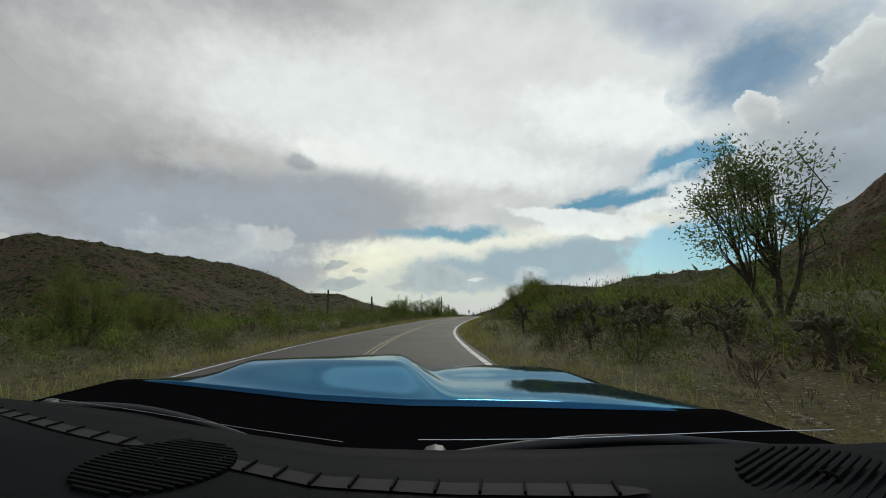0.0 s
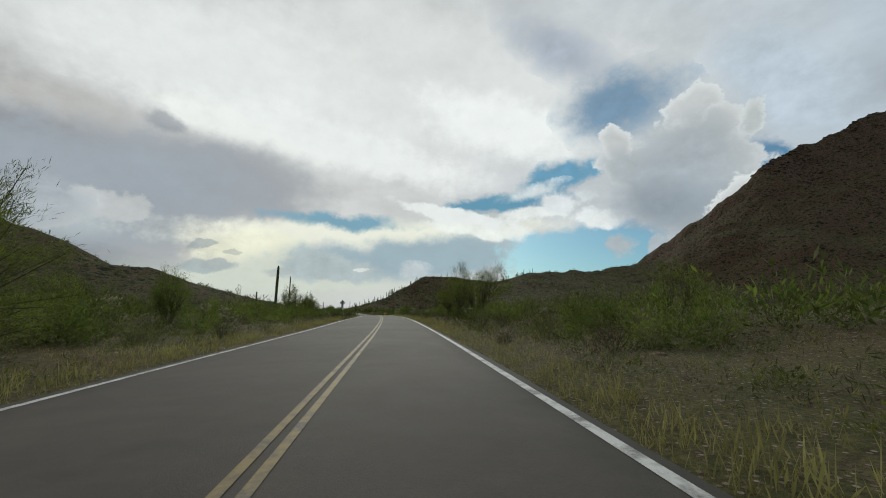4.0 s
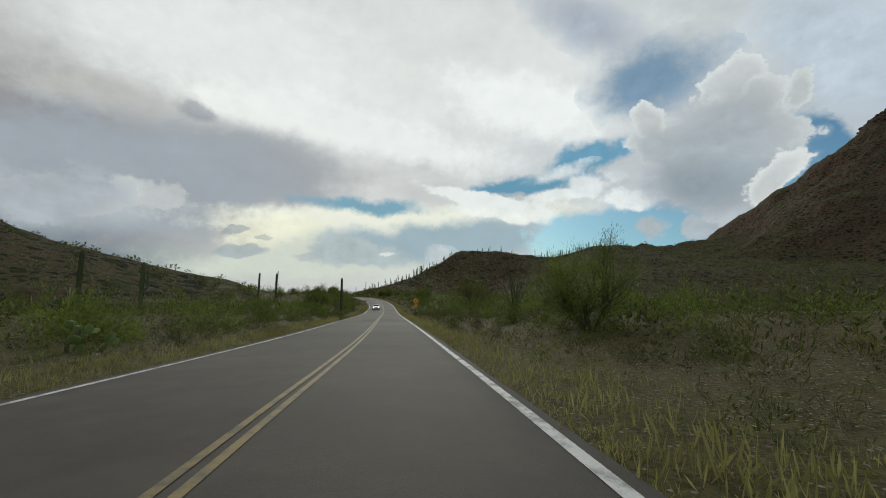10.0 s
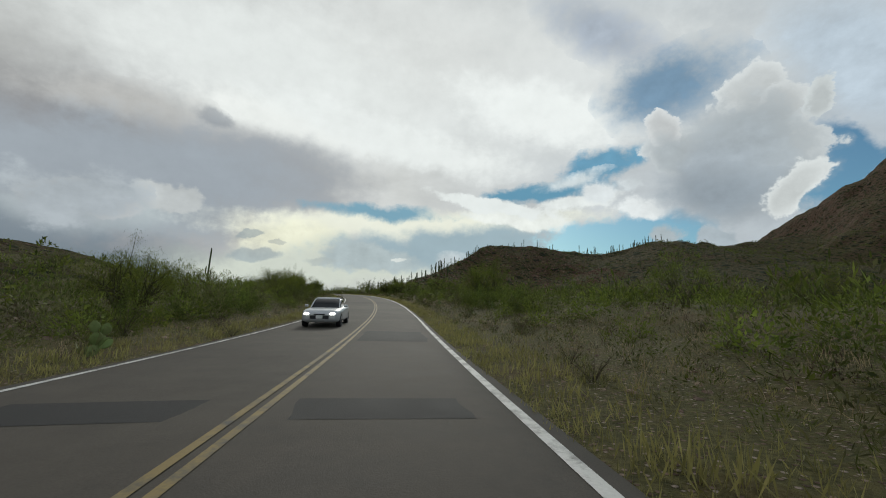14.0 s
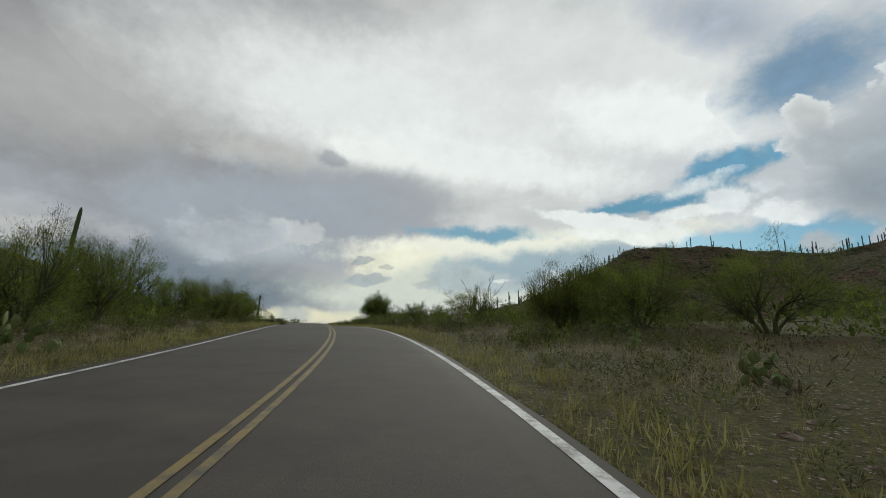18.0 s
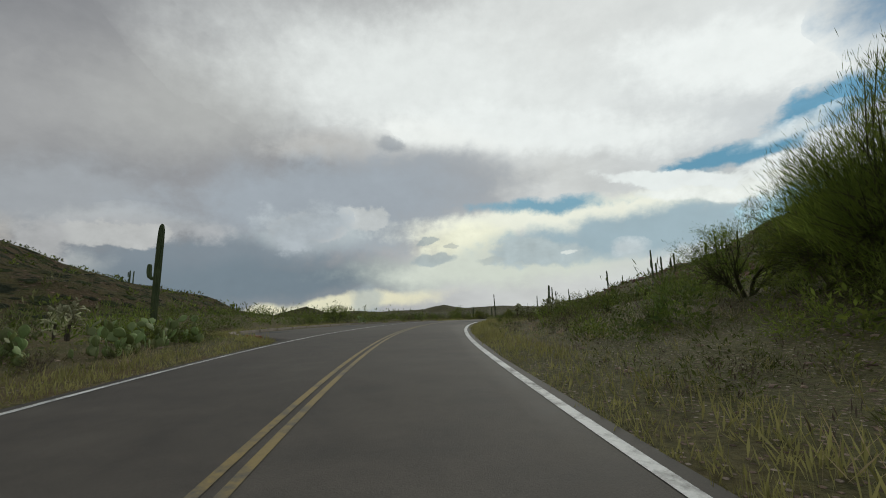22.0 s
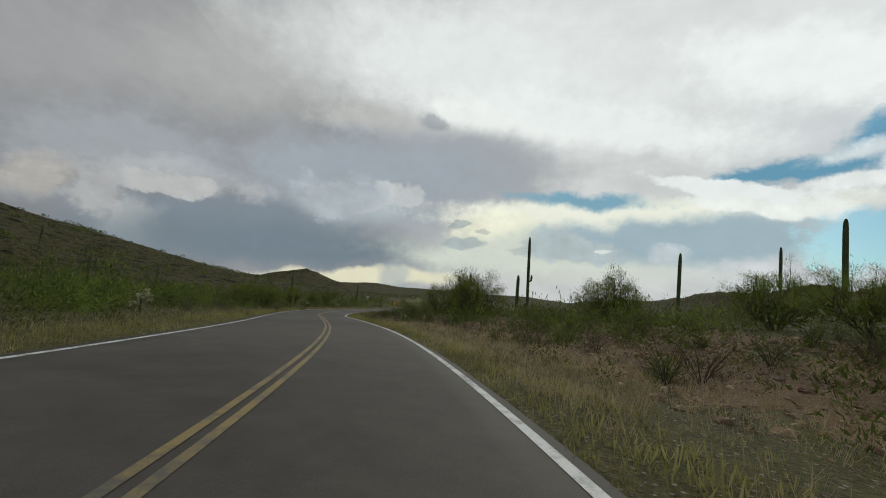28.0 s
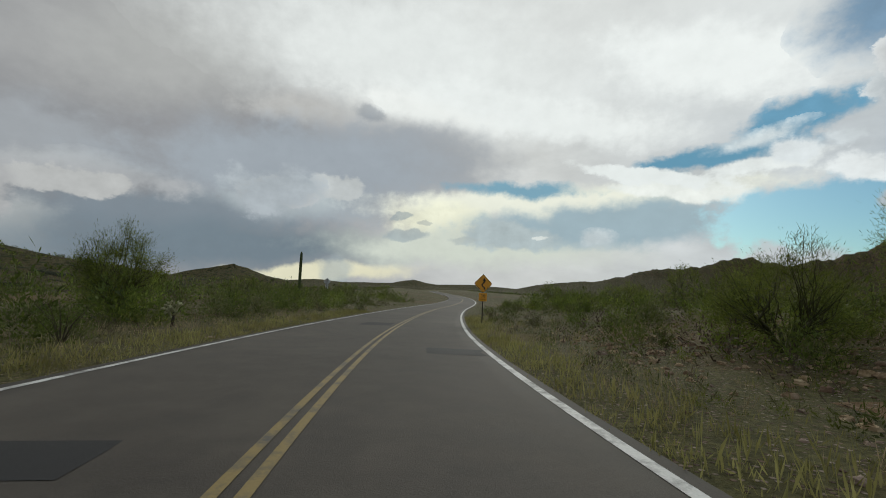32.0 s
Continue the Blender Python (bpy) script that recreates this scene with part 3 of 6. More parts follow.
def height(x, y):
    x, y = np.asarray(x, float), np.asarray(y, float)
    s, u = near_road(x, y)
    zr = np.interp(s, ST, AZ)
    inner = bay_edge(s)
    out = np.where(u > 0, u - EDGE_R, inner - u)      # metres beyond the asphalt
    w = smooth(25, 130, out)
    z = zr * (1 - w) + base_height(y) * w
    rough = fbm(x / 26, y / 26, 4) - 0.5
    z = z + rough * (0.1 + 3.2 * smooth(1.5, 50, out)) * smooth(0.5, 5, out) + (fbm(x / 5 + 9, y / 5, 3) - 0.5) * 0.55 * smooth(1.2, 6, out)
    bank = smooth(3, 14, out) * (1 - smooth(40, 90, out))
    side_r = np.interp(s, [-60, 0, 60, 110, 170, 230, 330, 420, 470, 560, 610, 700], [1.0, 1.0, .9, .6, .7, .9, 1.0, .8, 1.6, 1.5, 1.3, 1.2])
    side_l = np.interp(s, [-60, 0, 90, 150, 230, 330, 420, 470, 560, 640, 700], [.3, .3, .5, .5, .6, .9, .7, .2, .1, .2, .3])
    z = z + bank * np.where(u > 0, side_r, side_l)
    z = z - 0.10 * (1 - smooth(-0.2, 0.5, out)) - 0.05 * (1 - smooth(0.4, 2.5, out))
    hill = np.zeros_like(z)
    for (x0, y0, z0), (x1, y1, z1), wide, power in RIDGES:
        dx, dy = x1 - x0, y1 - y0
        q = np.clip(((x - x0) * dx + (y - y0) * dy) / (dx * dx + dy * dy), 0, 1)
        d = np.hypot(x - x0 - q * dx, y - y0 - q * dy)
        d = d * (0.82 + 0.36 * fbm(x / (wide * 0.3) + 3, y / (wide * 0.3) + 8, 4))
        top = z0 + (z1 - z0) * q
        hill = np.maximum(hill, (top - base_height(y)) * np.clip(1 - d / wide, 0, 1) ** power)
    crag = (fbm(x / 22 + 40, y / 22, 5, 0.6) - 0.5) * np.minimum(hill * 0.10, 16) + np.abs(fbm(x / 70, y / 70 + 60, 4) - 0.5) * np.minimum(hill, 260) * 0.12
    return z + (hill + crag) * smooth(6, 45, out)


def axis(fine_lo, fine_hi, step, lo, hi):
    a = list(np.arange(fine_lo, fine_hi + step / 2, step))
    d, v = step, a[-1]
    while v < hi:
        d = min(d * 1.05, 11 if v < fine_hi + 1300 else 130)
        v += d
        a.append(v)
    d, v = step, a[0]
    while v > lo:
        d = min(d * 1.05, 11 if v > fine_lo - 400 else 130)
        v -= d
        a.insert(0, v)
    return np.array(a)


GX, GY = axis(-92, 62, 1.5, -4200, 4200), axis(-30, 735, 2.4, -2500, 4800)
gx, gy = np.meshgrid(GX, GY)
GZ = height(gx.ravel(), gy.ravel()).reshape(gx.shape)


def ground_z(x, y):
    """Height of the ground sheet at a place of the plan."""
    i, j = min(max(int(np.searchsorted(GX, x)) - 1, 0), len(GX) - 2), min(max(int(np.searchsorted(GY, y)) - 1, 0), len(GY) - 2)
    a, b = (x - GX[i]) / (GX[i + 1] - GX[i]), (y - GY[j]) / (GY[j + 1] - GY[j])
    return float(GZ[j, i] * (1 - a) * (1 - b) + GZ[j, i + 1] * a * (1 - b) + GZ[j + 1, i] * (1 - a) * b + GZ[j + 1, i + 1] * a * b)


def grid_mesh(name, xs, ys, zs, mats):
    """A sheet of quads from three arrays of the same shape."""
    rows, cols = xs.shape
    me = bpy.data.meshes.new(name)
    idx = np.arange(rows * cols).reshape(rows, cols)
    quads = np.stack([idx[:-1, :-1], idx[:-1, 1:], idx[1:, 1:], idx[1:, :-1]], -1).reshape(-1, 4)
    me.from_pydata(np.stack([xs, ys, zs], -1).reshape(-1, 3).tolist(), [], quads.tolist())
    for m in mats:
        me.materials.append(m)
    me.polygons.foreach_set("use_smooth", np.ones(len(quads), bool))
    return me, quads


me, quads = grid_mesh("ground", gx, gy, GZ, [M_GROUND, M_HILL, M_BANK])
cx, cy = gx.ravel()[quads].mean(1), gy.ravel()[quads].mean(1)
gs, gu = near_road(cx, cy)
soil = (np.abs(gu) > 40 + 44 * (fbm(cx / 14, cy / 14 + 70, 4) - 0.35)).astype(np.int32)
soil[(gs > 572) & (gs < 700) & (gu > 4.6 + 3.2 * fbm(cx / 4, cy / 4 + 3, 3)) & (gu < 13 + 8 * fbm(cx / 6, cy / 6, 3)) & (fbm(cx / 5 + 7, cy / 5, 3) > 0.30 + 0.25 * smooth(664, 690, gs))] = 2
me.polygons.foreach_set("material_index", soil)
ground = tagged(new("ground", me), "stony red-brown desert soil with weeds and low hills", "ground", kind="structure")


# the jagged range on the northern horizon
ra, rb = np.meshgrid(np.radians(np.linspace(0, 60, 420)), np.linspace(-1, 1, 19))
crest = np.interp(np.degrees(ra), [0, 4, 12, 18, 23, 27.5, 32, 40, 52, 60], [20, 60, 95, 165, 190, 225, 190, 300, 330, 300])
jag = np.clip(1 - 2.2 * np.abs(fbm(np.degrees(ra) * 0.55, rb * 0.9 + 20, 6, 0.55) - 0.5), 0, 1)
rd = 2400 + 420 * rb
rz = crest * (1 - np.abs(rb) ** 0.8) * (0.86 + 0.16 * jag ** 1.3) - 12
mountain_range = tagged(new("mountain_range", grid_mesh("mountain_range", -64 + rd * np.sin(ra), 659 + rd * np.cos(ra), rz, [M_HILL])[0]), "dark jagged mountain range on the horizon", "mountains")


def strip(name, s, u0, u1, lift, mat, cross=0.0, parts=4, drop=None):
    """A ribbon along the road between the offsets u0 and u1 (numbers or arrays); drop gives it edges of that depth."""
    n = len(s)
    k = np.linspace(0, 1, parts + 1)
    u = np.asarray(u0)[..., None] + (np.asarray(u1) - np.asarray(u0))[..., None] * k if np.ndim(u0) else u0 + (u1 - u0) * np.tile(k, (n, 1))
    sm = np.repeat(s[:, None], parts + 1, 1)
    x, y, z = on_road(sm.ravel(), u.ravel(), lift)
    x, y, z = x.reshape(u.shape), y.reshape(u.shape), z.reshape(u.shape) - cross * np.abs(u - MIDDLE)
    if drop:
        x, y = np.hstack([x[:, :1], x, x[:, -1:]]), np.hstack([y[:, :1], y, y[:, -1:]])
        z = np.hstack([z[:, :1] - drop, z, z[:, -1:] - drop])
    return grid_mesh(name, x, y, z, [mat])[0]


rs = np.arange(-120, 1060, 2.0)
wob = lambda s, k: 0.10 * (fbm(s / 3.1 + k, s * 0 + k, 3) - 0.5)
road = tagged(new("road", strip("road", rs, bay_edge(rs) + wob(rs, 3), EDGE_R + wob(rs, 11), 0.0, M_ASPHALT, 0.012, 10, 0.14)),
              "weathered grey two-lane asphalt road with lay-bys", "road", kind="structure")


def line(name, mat, u, wide, a=-118.0, b=1050.0, label=""):
    s = np.arange(a, b + 0.1, 1.0)
    j = 0.03 * (fbm(s / 9 + u, s * 0 + 2, 2) - 0.5)
    ob = new(name, strip(name, s, u - wide / 2 + j, u + wide / 2 + j, 0.006, mat, 0.012, 1))
    ob.parent = road
    if label:
        ob["label"] = label
    return ob


line("edge_line", M_WHITE, RIGHT, 0.15, label="worn white edge line")
line("edge_line", M_WHITE, LEFT, 0.13, label="worn white edge line")
line("centre_line", M_YELLOW, MIDDLE - 0.1, 0.1, label="faded yellow centre line")
line("centre_line", M_YELLOW, MIDDLE + 0.1, 0.1, label="faded yellow centre line")

# ---- tools for building meshes ----
rng = np.random.RandomState(11)


def quick(name, verts, quads, mats, index=None, smooth_it=False):
    """A mesh of quads from arrays."""
    verts, quads = np.asarray(verts, np.float32).reshape(-1, 3), np.asarray(quads, np.int32).reshape(-1, 4)
    me = bpy.data.meshes.new(name)
    me.vertices.add(len(verts)), me.vertices.foreach_set("co", verts.ravel())
    me.loops.add(quads.size), me.loops.foreach_set("vertex_index", quads.ravel())
    me.polygons.add(len(quads)), me.polygons.foreach_set("loop_start", np.arange(len(quads), dtype=np.int32) * 4)
    if index is not None:
        me.polygons.foreach_set("material_index", np.asarray(index, np.int32))
    me.polygons.foreach_set("use_smooth", np.full(len(quads), smooth_it))
    for m in mats if isinstance(mats, (list, tuple)) else [mats]:
        me.materials.append(m)
    me.update(calc_edges=True)
    return me


class Soup:
    """Gathers quads."""

    def __init__(self):
        self.v, self.q, self.n = [], [], 0

    def add(self, v, q):
        self.v.append(np.asarray(v, float).reshape(-1, 3)), self.q.append(np.asarray(q, int).reshape(-1, 4) + self.n)
        self.n += len(self.v[-1])
        return self

    def arrays(self):
        return np.concatenate(self.v), np.concatenate(self.q)

    def tube(self, pts, radii, sides=5, ribs=0.0, cap=False):
        pts = np.asarray(pts, float)
        n = len(pts)
        tang = np.gradient(pts, axis=0)
        tang /= np.linalg.norm(tang, axis=1)[:, None] + 1e-9
        ref = np.array([1.0, 0.13, 0.07])
        a = np.cross(tang, ref)
        a /= np.linalg.norm(a, axis=1)[:, None] + 1e-9
        b = np.cross(tang, a)
        ang = np.arange(sides) * 2 * np.pi / sides
        rad = np.asarray(radii, float)[:, None] * (1 - ribs * (np.arange(sides) % 2))
        v = pts[:, None] + (a[:, None] * np.cos(ang)[:, None] + b[:, None] * np.sin(ang)[:, None]) * rad[..., None]
        i = np.arange(n * sides).reshape(n, sides)
        j = np.roll(i, -1, 1)
        return self.add(v.reshape(-1, 3), np.stack([i[:-1], j[:-1], j[1:], i[1:]], -1).reshape(-1, 4))

    def leaves(self, at, way, length, width):
        """Lozenges at the places at, along way."""
        at, way = np.asarray(at, float), np.asarray(way, float)
        n = len(at)
        way = way / (np.linalg.norm(way, axis=1)[:, None] + 1e-9)
        side = np.cross(way, rng.normal(size=(n, 3)))
        side /= np.linalg.norm(side, axis=1)[:, None] + 1e-9
        length, width = np.broadcast_to(length, n)[:, None], np.broadcast_to(width, n)[:, None]
        v = np.stack([at, at + way * length * 0.5 + side * width * 0.5, at + way * length, at + way * length * 0.5 - side * width * 0.5], 1)
        return self.add(v.reshape(-1, 3), np.arange(n * 4).reshape(n, 4))


def part(name, me, parent, label=""):
    ob = new(name, me)
    ob.parent = parent
    if label:
        ob["label"] = label
    return ob


def thing(name, label, category, group=""):
    return tagged(new(name), label, category, group)


def scatter(templates, places, name, mats, label, category):
    """Many copies of (verts, quads, mat index) templates joined in one mesh. places: x, y, z, size, turn, which."""
    vs, qs, ms, n = [], [], [], 0
    for k, (v, q, m) in enumerate(templates):
        p = places[places[:, 5].astype(int) == k]
        if not len(p):
            continue
        c, s_ = np.cos(p[:, 4]), np.sin(p[:, 4])
        x = (v[:, 0] * c[:, None] - v[:, 1] * s_[:, None]) * p[:, 3:4] + p[:, 0:1]
        y = (v[:, 0] * s_[:, None] + v[:, 1] * c[:, None]) * p[:, 3:4] + p[:, 1:2]
        z = v[:, 2] * p[:, 3:4] * (0.85 + 0.3 * rng.rand(len(p), 1)) + p[:, 2:3]
        vs.append(np.stack([x, y, z], -1).reshape(-1, 3))
        qs.append((q[None] + (np.arange(len(p)) * len(v))[:, None, None]).reshape(-1, 4) + n)
        ms.append(np.tile(m, len(p)))
        n += len(vs[-1])
    return tagged(new(name, quick(name, np.concatenate(vs), np.concatenate(qs), mats, np.concatenate(ms))), label, category, kind="stuff")


def ground_many(x, y):
    i, j = np.clip(np.searchsorted(GX, x) - 1, 0, len(GX) - 2), np.clip(np.searchsorted(GY, y) - 1, 0, len(GY) - 2)
    a, b = (x - GX[i]) / (GX[i + 1] - GX[i]), (y - GY[j]) / (GY[j + 1] - GY[j])
    return GZ[j, i] * (1 - a) * (1 - b) + GZ[j, i + 1] * a * (1 - b) + GZ[j + 1, i] * (1 - a) * b + GZ[j + 1, i + 1] * a * b


def spot(s, u):
    x, y, z = on_road(s, u)
    return float(x), float(y), ground_z(float(x), float(y))


# ---- plants ----
def clumps(seed, hubs, per, ln, wd, core, half=0.55, low=0.02, up=0.6, loose=0.45, rise=0.86):
    """Foliage of a bush one metre high: thin sprays in clumps over an uneven dome, round a core of broader ones. ln, wd: least and added length and width."""
    r = np.random.RandomState(seed)
    d = r.normal(size=(hubs, 3))
    d[:, 2] = np.abs(d[:, 2]) * 0.95 + low
    d /= np.linalg.norm(d, axis=1)[:, None]
    az = np.arctan2(d[:, 1], d[:, 0])
    lobe = 0.86 + 0.17 * np.sin(az * 2 + r.rand() * 6) + 0.12 * np.sin(az * 5 + r.rand() * 6)
    hub = d * (half, half, rise) * (0.55 + 0.45 * np.sqrt(r.rand(hubs, 1))) * lobe[:, None]
    k = np.repeat(np.arange(hubs), per)
    n = len(k)
    at = hub[k] * (0.70 + 0.28 * r.rand(n, 1)) + r.normal(size=(n, 3)) * 0.05
    at[:, 2] = np.maximum(at[:, 2], 0.0)
    sp = Soup().leaves(at, d[k] * 0.7 + r.normal(size=(n, 3)) * loose + (0, 0, up), ln[0] + ln[1] * r.rand(n), wd[0] + wd[1] * r.rand(n))
    if core:
        q = r.normal(size=(core, 3))
        q[:, 2] = np.abs(q[:, 2])
        q /= np.linalg.norm(q, axis=1)[:, None]
        sp.leaves(q * (half, half, rise) * 0.60 * np.sqrt(r.rand(core, 1)), q + r.normal(size=(core, 3)) * 0.7, 0.06 + 0.06 * r.rand(core), 0.024 + 0.024 * r.rand(core))
    return sp


def broom(seed, h, wide, stems, hubs, per, core, clear=0.10, up=0.7, ln=(0.018, 0.034), wd=(0.0016, 0.0016), stem_r=0.75, loose=0.6):
    """A desert tree: arching stems from one base, limbs, and a crown of thin upswept twigs in clumps. Returns wood and foliage soups."""
    r = np.random.RandomState(seed)
    wood, green = Soup(), Soup()
    d = r.normal(size=(hubs, 3))
    d[:, 2] = d[:, 2] * 0.80 + 0.28
    d /= np.linalg.norm(d, axis=1)[:, None]
    az = np.arctan2(d[:, 1], d[:, 0])
    lobe = 0.84 + 0.16 * np.sin(az * 2 + r.rand() * 6) + 0.13 * np.sin(az * 3 + d[:, 2] * 4 + r.rand() * 6)
    reach = (0.45 + 0.55 * r.rand(hubs) ** 0.6) * lobe
    mid = clear + (1 - clear) * 0.36
    hub = np.stack([d[:, 0] * wide / 2 * reach, d[:, 1] * wide / 2 * reach, h * (mid + d[:, 2] * reach * np.where(d[:, 2] > 0, 0.90 - mid, mid - clear + 0.25))], -1)
    hub[:, 2] = np.maximum(hub[:, 2], h * clear)
    sector = ((az / (2 * np.pi) + 0.5) * stems).astype(int) % stems
    for i in range(stems):
        own_hubs = hub[sector == i]
        if not len(own_hubs):
            continue
        a = 2 * np.pi * (i + 0.5) / stems - np.pi
        aim = own_hubs.mean(0) * (0.72, 0.72, 0.62)
        base = np.array([np.cos(a) * 0.03 * wide, np.sin(a) * 0.03 * wide, -0.1])
        k = np.linspace(0, 1, 6)[:, None]
        stem = base + (aim - base) * np.concatenate([k ** 1.25, k ** 1.25, k ** 0.85], 1) + np.sin(k * 3.1) * r.normal(size=3) * 0.03 * h
        wood.tube(stem, np.linspace(0.020, 0.010, 6) * h * (0.7 + 0.5 * r.rand()) * stem_r, 6)
        for p in own_hubs:
            b0 = stem[2 + r.randint(4)]
            m = (b0 + p) / 2 + r.normal(size=3) * 0.03 * h - (0, 0, 0.02 * h)
            wood.tube([b0, m, p], np.array([0.0065, 0.0042, 0.0018]) * h * stem_r, 4)
    k = np.repeat(np.arange(hubs), per)
    n = len(k)
    at = hub[k] * (1 - 0.16 * r.rand(n, 1) * (1, 1, 0.8)) + r.normal(size=(n, 3)) * (0.040, 0.040, 0.034) * h
    at[:, 2] = np.maximum(at[:, 2], 0.03 * h)
    green.leaves(at, d[k] * 0.75 + r.normal(size=(n, 3)) * loose + (0, 0, up), (ln[0] + ln[1] * r.rand(n)) * h, (wd[0] + wd[1] * r.rand(n)) * h)
    if core:
        q = r.randint(hubs, size=core)
        green.leaves(hub[q] * (0.25 + 0.5 * r.rand(core, 1)) + (0, 0, 0.12 * h), r.normal(size=(core, 3)) + (0, 0, 0.4), (0.035 + 0.035 * r.rand(core)) * h, (0.012 + 0.010 * r.rand(core)) * h)
    return wood, green


PALO = []
for k, (h, w, st, hb, pr, co, cl, up) in enumerate(((4.6, 5.4, 6, 120, 130, 260, 0.04, 0.5), (5.4, 6.6, 6, 120, 120, 200, 0.10, 0.55), (4.0, 4.9, 6, 110, 120, 260, 0.03, 0.4), (5.8, 5.2, 5, 120, 120, 240, 0.06, 0.6), (3.4, 4.6, 6, 100, 115, 240, 0.03, 0.4))):
    wood, green = broom(100 + k, h, w, st, hb, int(pr * 1.25), co, cl, up)
    PALO.append((quick("palo_verde_wood", *wood.arrays(), M_BARK_GREEN, smooth_it=True), quick("palo_verde_crown", *green.arrays(), M_LEAF_PALO), h))
for k, (h, w) in enumerate(((4.0, 4.8), (3.4, 4.6), (4.6, 4.6))):      # those that stand far off
    wood, green = broom(150 + k, h, w, 4, 60, 40, 90, 0.03, 0.5, (0.028, 0.045), (0.0038, 0.0036))
    PALO.append((quick("palo_verde_wood", *wood.arrays(), M_BARK_GREEN, smooth_it=True), quick("palo_verde_crown", *green.arrays(), M_LEAF_PALO), h))
wood, green = broom(171, 6.0, 3.3, 4, 58, 150, 0, 0.22, 0.25, (0.012, 0.014), (0.0050, 0.0046), 0.7, 0.9)      # an ironwood, leafier, with a bare foot
PALO.append((quick("ironwood_wood", *wood.arrays(), M_BARK, smooth_it=True), quick("ironwood_crown", *green.arrays(), M_LEAF_IRON), 6.0))
wood, green = broom(181, 6.0, 5.2, 8, 320, 120, 500, 0.03, 1.25, (0.020, 0.040), (0.0011, 0.0012), 0.7, 0.36)           # dense upright twigs
PALO.append((quick("palo_verde_wood", *wood.arrays(), M_BARK_GREEN, smooth_it=True), quick("palo_verde_crown", *green.arrays(), M_LEAF_PALO), 6.0))


def palo_verde(x, y, h, kind=0, turn=0.0, label="green palo verde tree with feathery twigs among scrub", wide=1.0):
    ob = thing("palo_verde_tree", label, "tree", "palo verdes along the road")
    f = h / PALO[kind][2] / 1.02
    part("trunk", PALO[kind][0], ob, "green-barked forking trunk")
    part("crown", PALO[kind][1], ob)
    ob.matrix_world = pose(x, y, ground_z(x, y) - 0.05, 0, 0, turn) @ Matrix.Diagonal((f * wide, f * wide, f, 1))
    return ob


BUSH = []
for k, (h, hb, pr, half, mat, label, name) in enumerate(((1.5, 44, 26, 0.56, M_LEAF_BUSH, "green creosote bush with thin stems", "creosote_bush"), (1.2, 42, 26, 0.72, M_LEAF_OLIVE, "olive-grey bursage bush on stony soil", "bursage_bush"),
                                                         (1.0, 40, 20, 0.66, M_LEAF_DRY, "dry brown leafless desert bush", "dry_bush"), (1.7, 46, 26, 0.46, M_LEAF_BUSH, "tall green creosote bush", "creosote_bush"))):
    green = clumps(200 + k, hb, pr, (0.035, 0.055), (0.008, 0.010), 40 if k != 2 else 0, half, 0.0, 0.5)
    r = np.random.RandomState(240 + k)
    wood = Soup()
    for i in range(11):
        a = 2 * np.pi * (i + r.rand()) / 11
        tip = np.array([np.cos(a) * half * 0.75, np.sin(a) * half * 0.75, 0.5 + 0.3 * r.rand()])
        wood.tube([(0, 0, -0.06), tip * (0.42, 0.42, 0.5) + r.normal(size=3) * 0.03, tip], [0.011, 0.008, 0.004], 4)
    wv, wq = wood.arrays()
    gv, gq = green.arrays()
    BUSH.append((quick("bush_wood", wv * h, wq, M_BARK, smooth_it=True), quick("bush_leaves", gv * h, gq, mat), h, label, name))


def bush(x, y, h, kind, turn):
    wood, leaf, h0, label, name = BUSH[kind]
    ob = thing(name, label, "bush", "bushes beside the road")
    part("woody_base", wood, ob), part("foliage", leaf, ob)
    ob.matrix_world = pose(x, y, ground_z(x, y) - 0.04, 0, 0, turn) @ Matrix.Diagonal((h / h0, h / h0, h / h0, 1))
    return ob


def saguaro_trunk(h, r, seed=0):
    rr = np.random.RandomState(seed)
    k = np.array([0, 0.08, 0.3, 0.6, 0.85, 0.94, 0.975, 0.992, 1.0])
    rad = r * np.array([0.72, 0.85, 1.0, 1.02, 0.97, 0.86, 0.66, 0.4, 0.05])
    pts = np.stack([rr.normal() * 0.012 * h * k ** 2, rr.normal() * 0.012 * h * k ** 2, k * h - 0.1], -1)
    return quick("saguaro_trunk", *Soup().tube(pts, rad, 26, 0.16).arrays(), M_SAGUARO, smooth_it=False)


def saguaro_arm(out, rise, r):
    pts = [(0, 0, 0), (out * 0.55, 0, -0.04), (out * 0.9, 0, 0.10), (out, 0, 0.38), (out, 0, rise * 0.7), (out, 0, rise * 0.94), (out, 0, rise * 0.985), (out, 0, rise)]
    return quick("saguaro_arm", *Soup().tube(pts, r * np.array([0.7, 0.85, 0.95, 1.0, 1.0, 0.82, 0.5, 0.05]), 20, 0.16).arrays(), M_SAGUARO)


SAG = {}


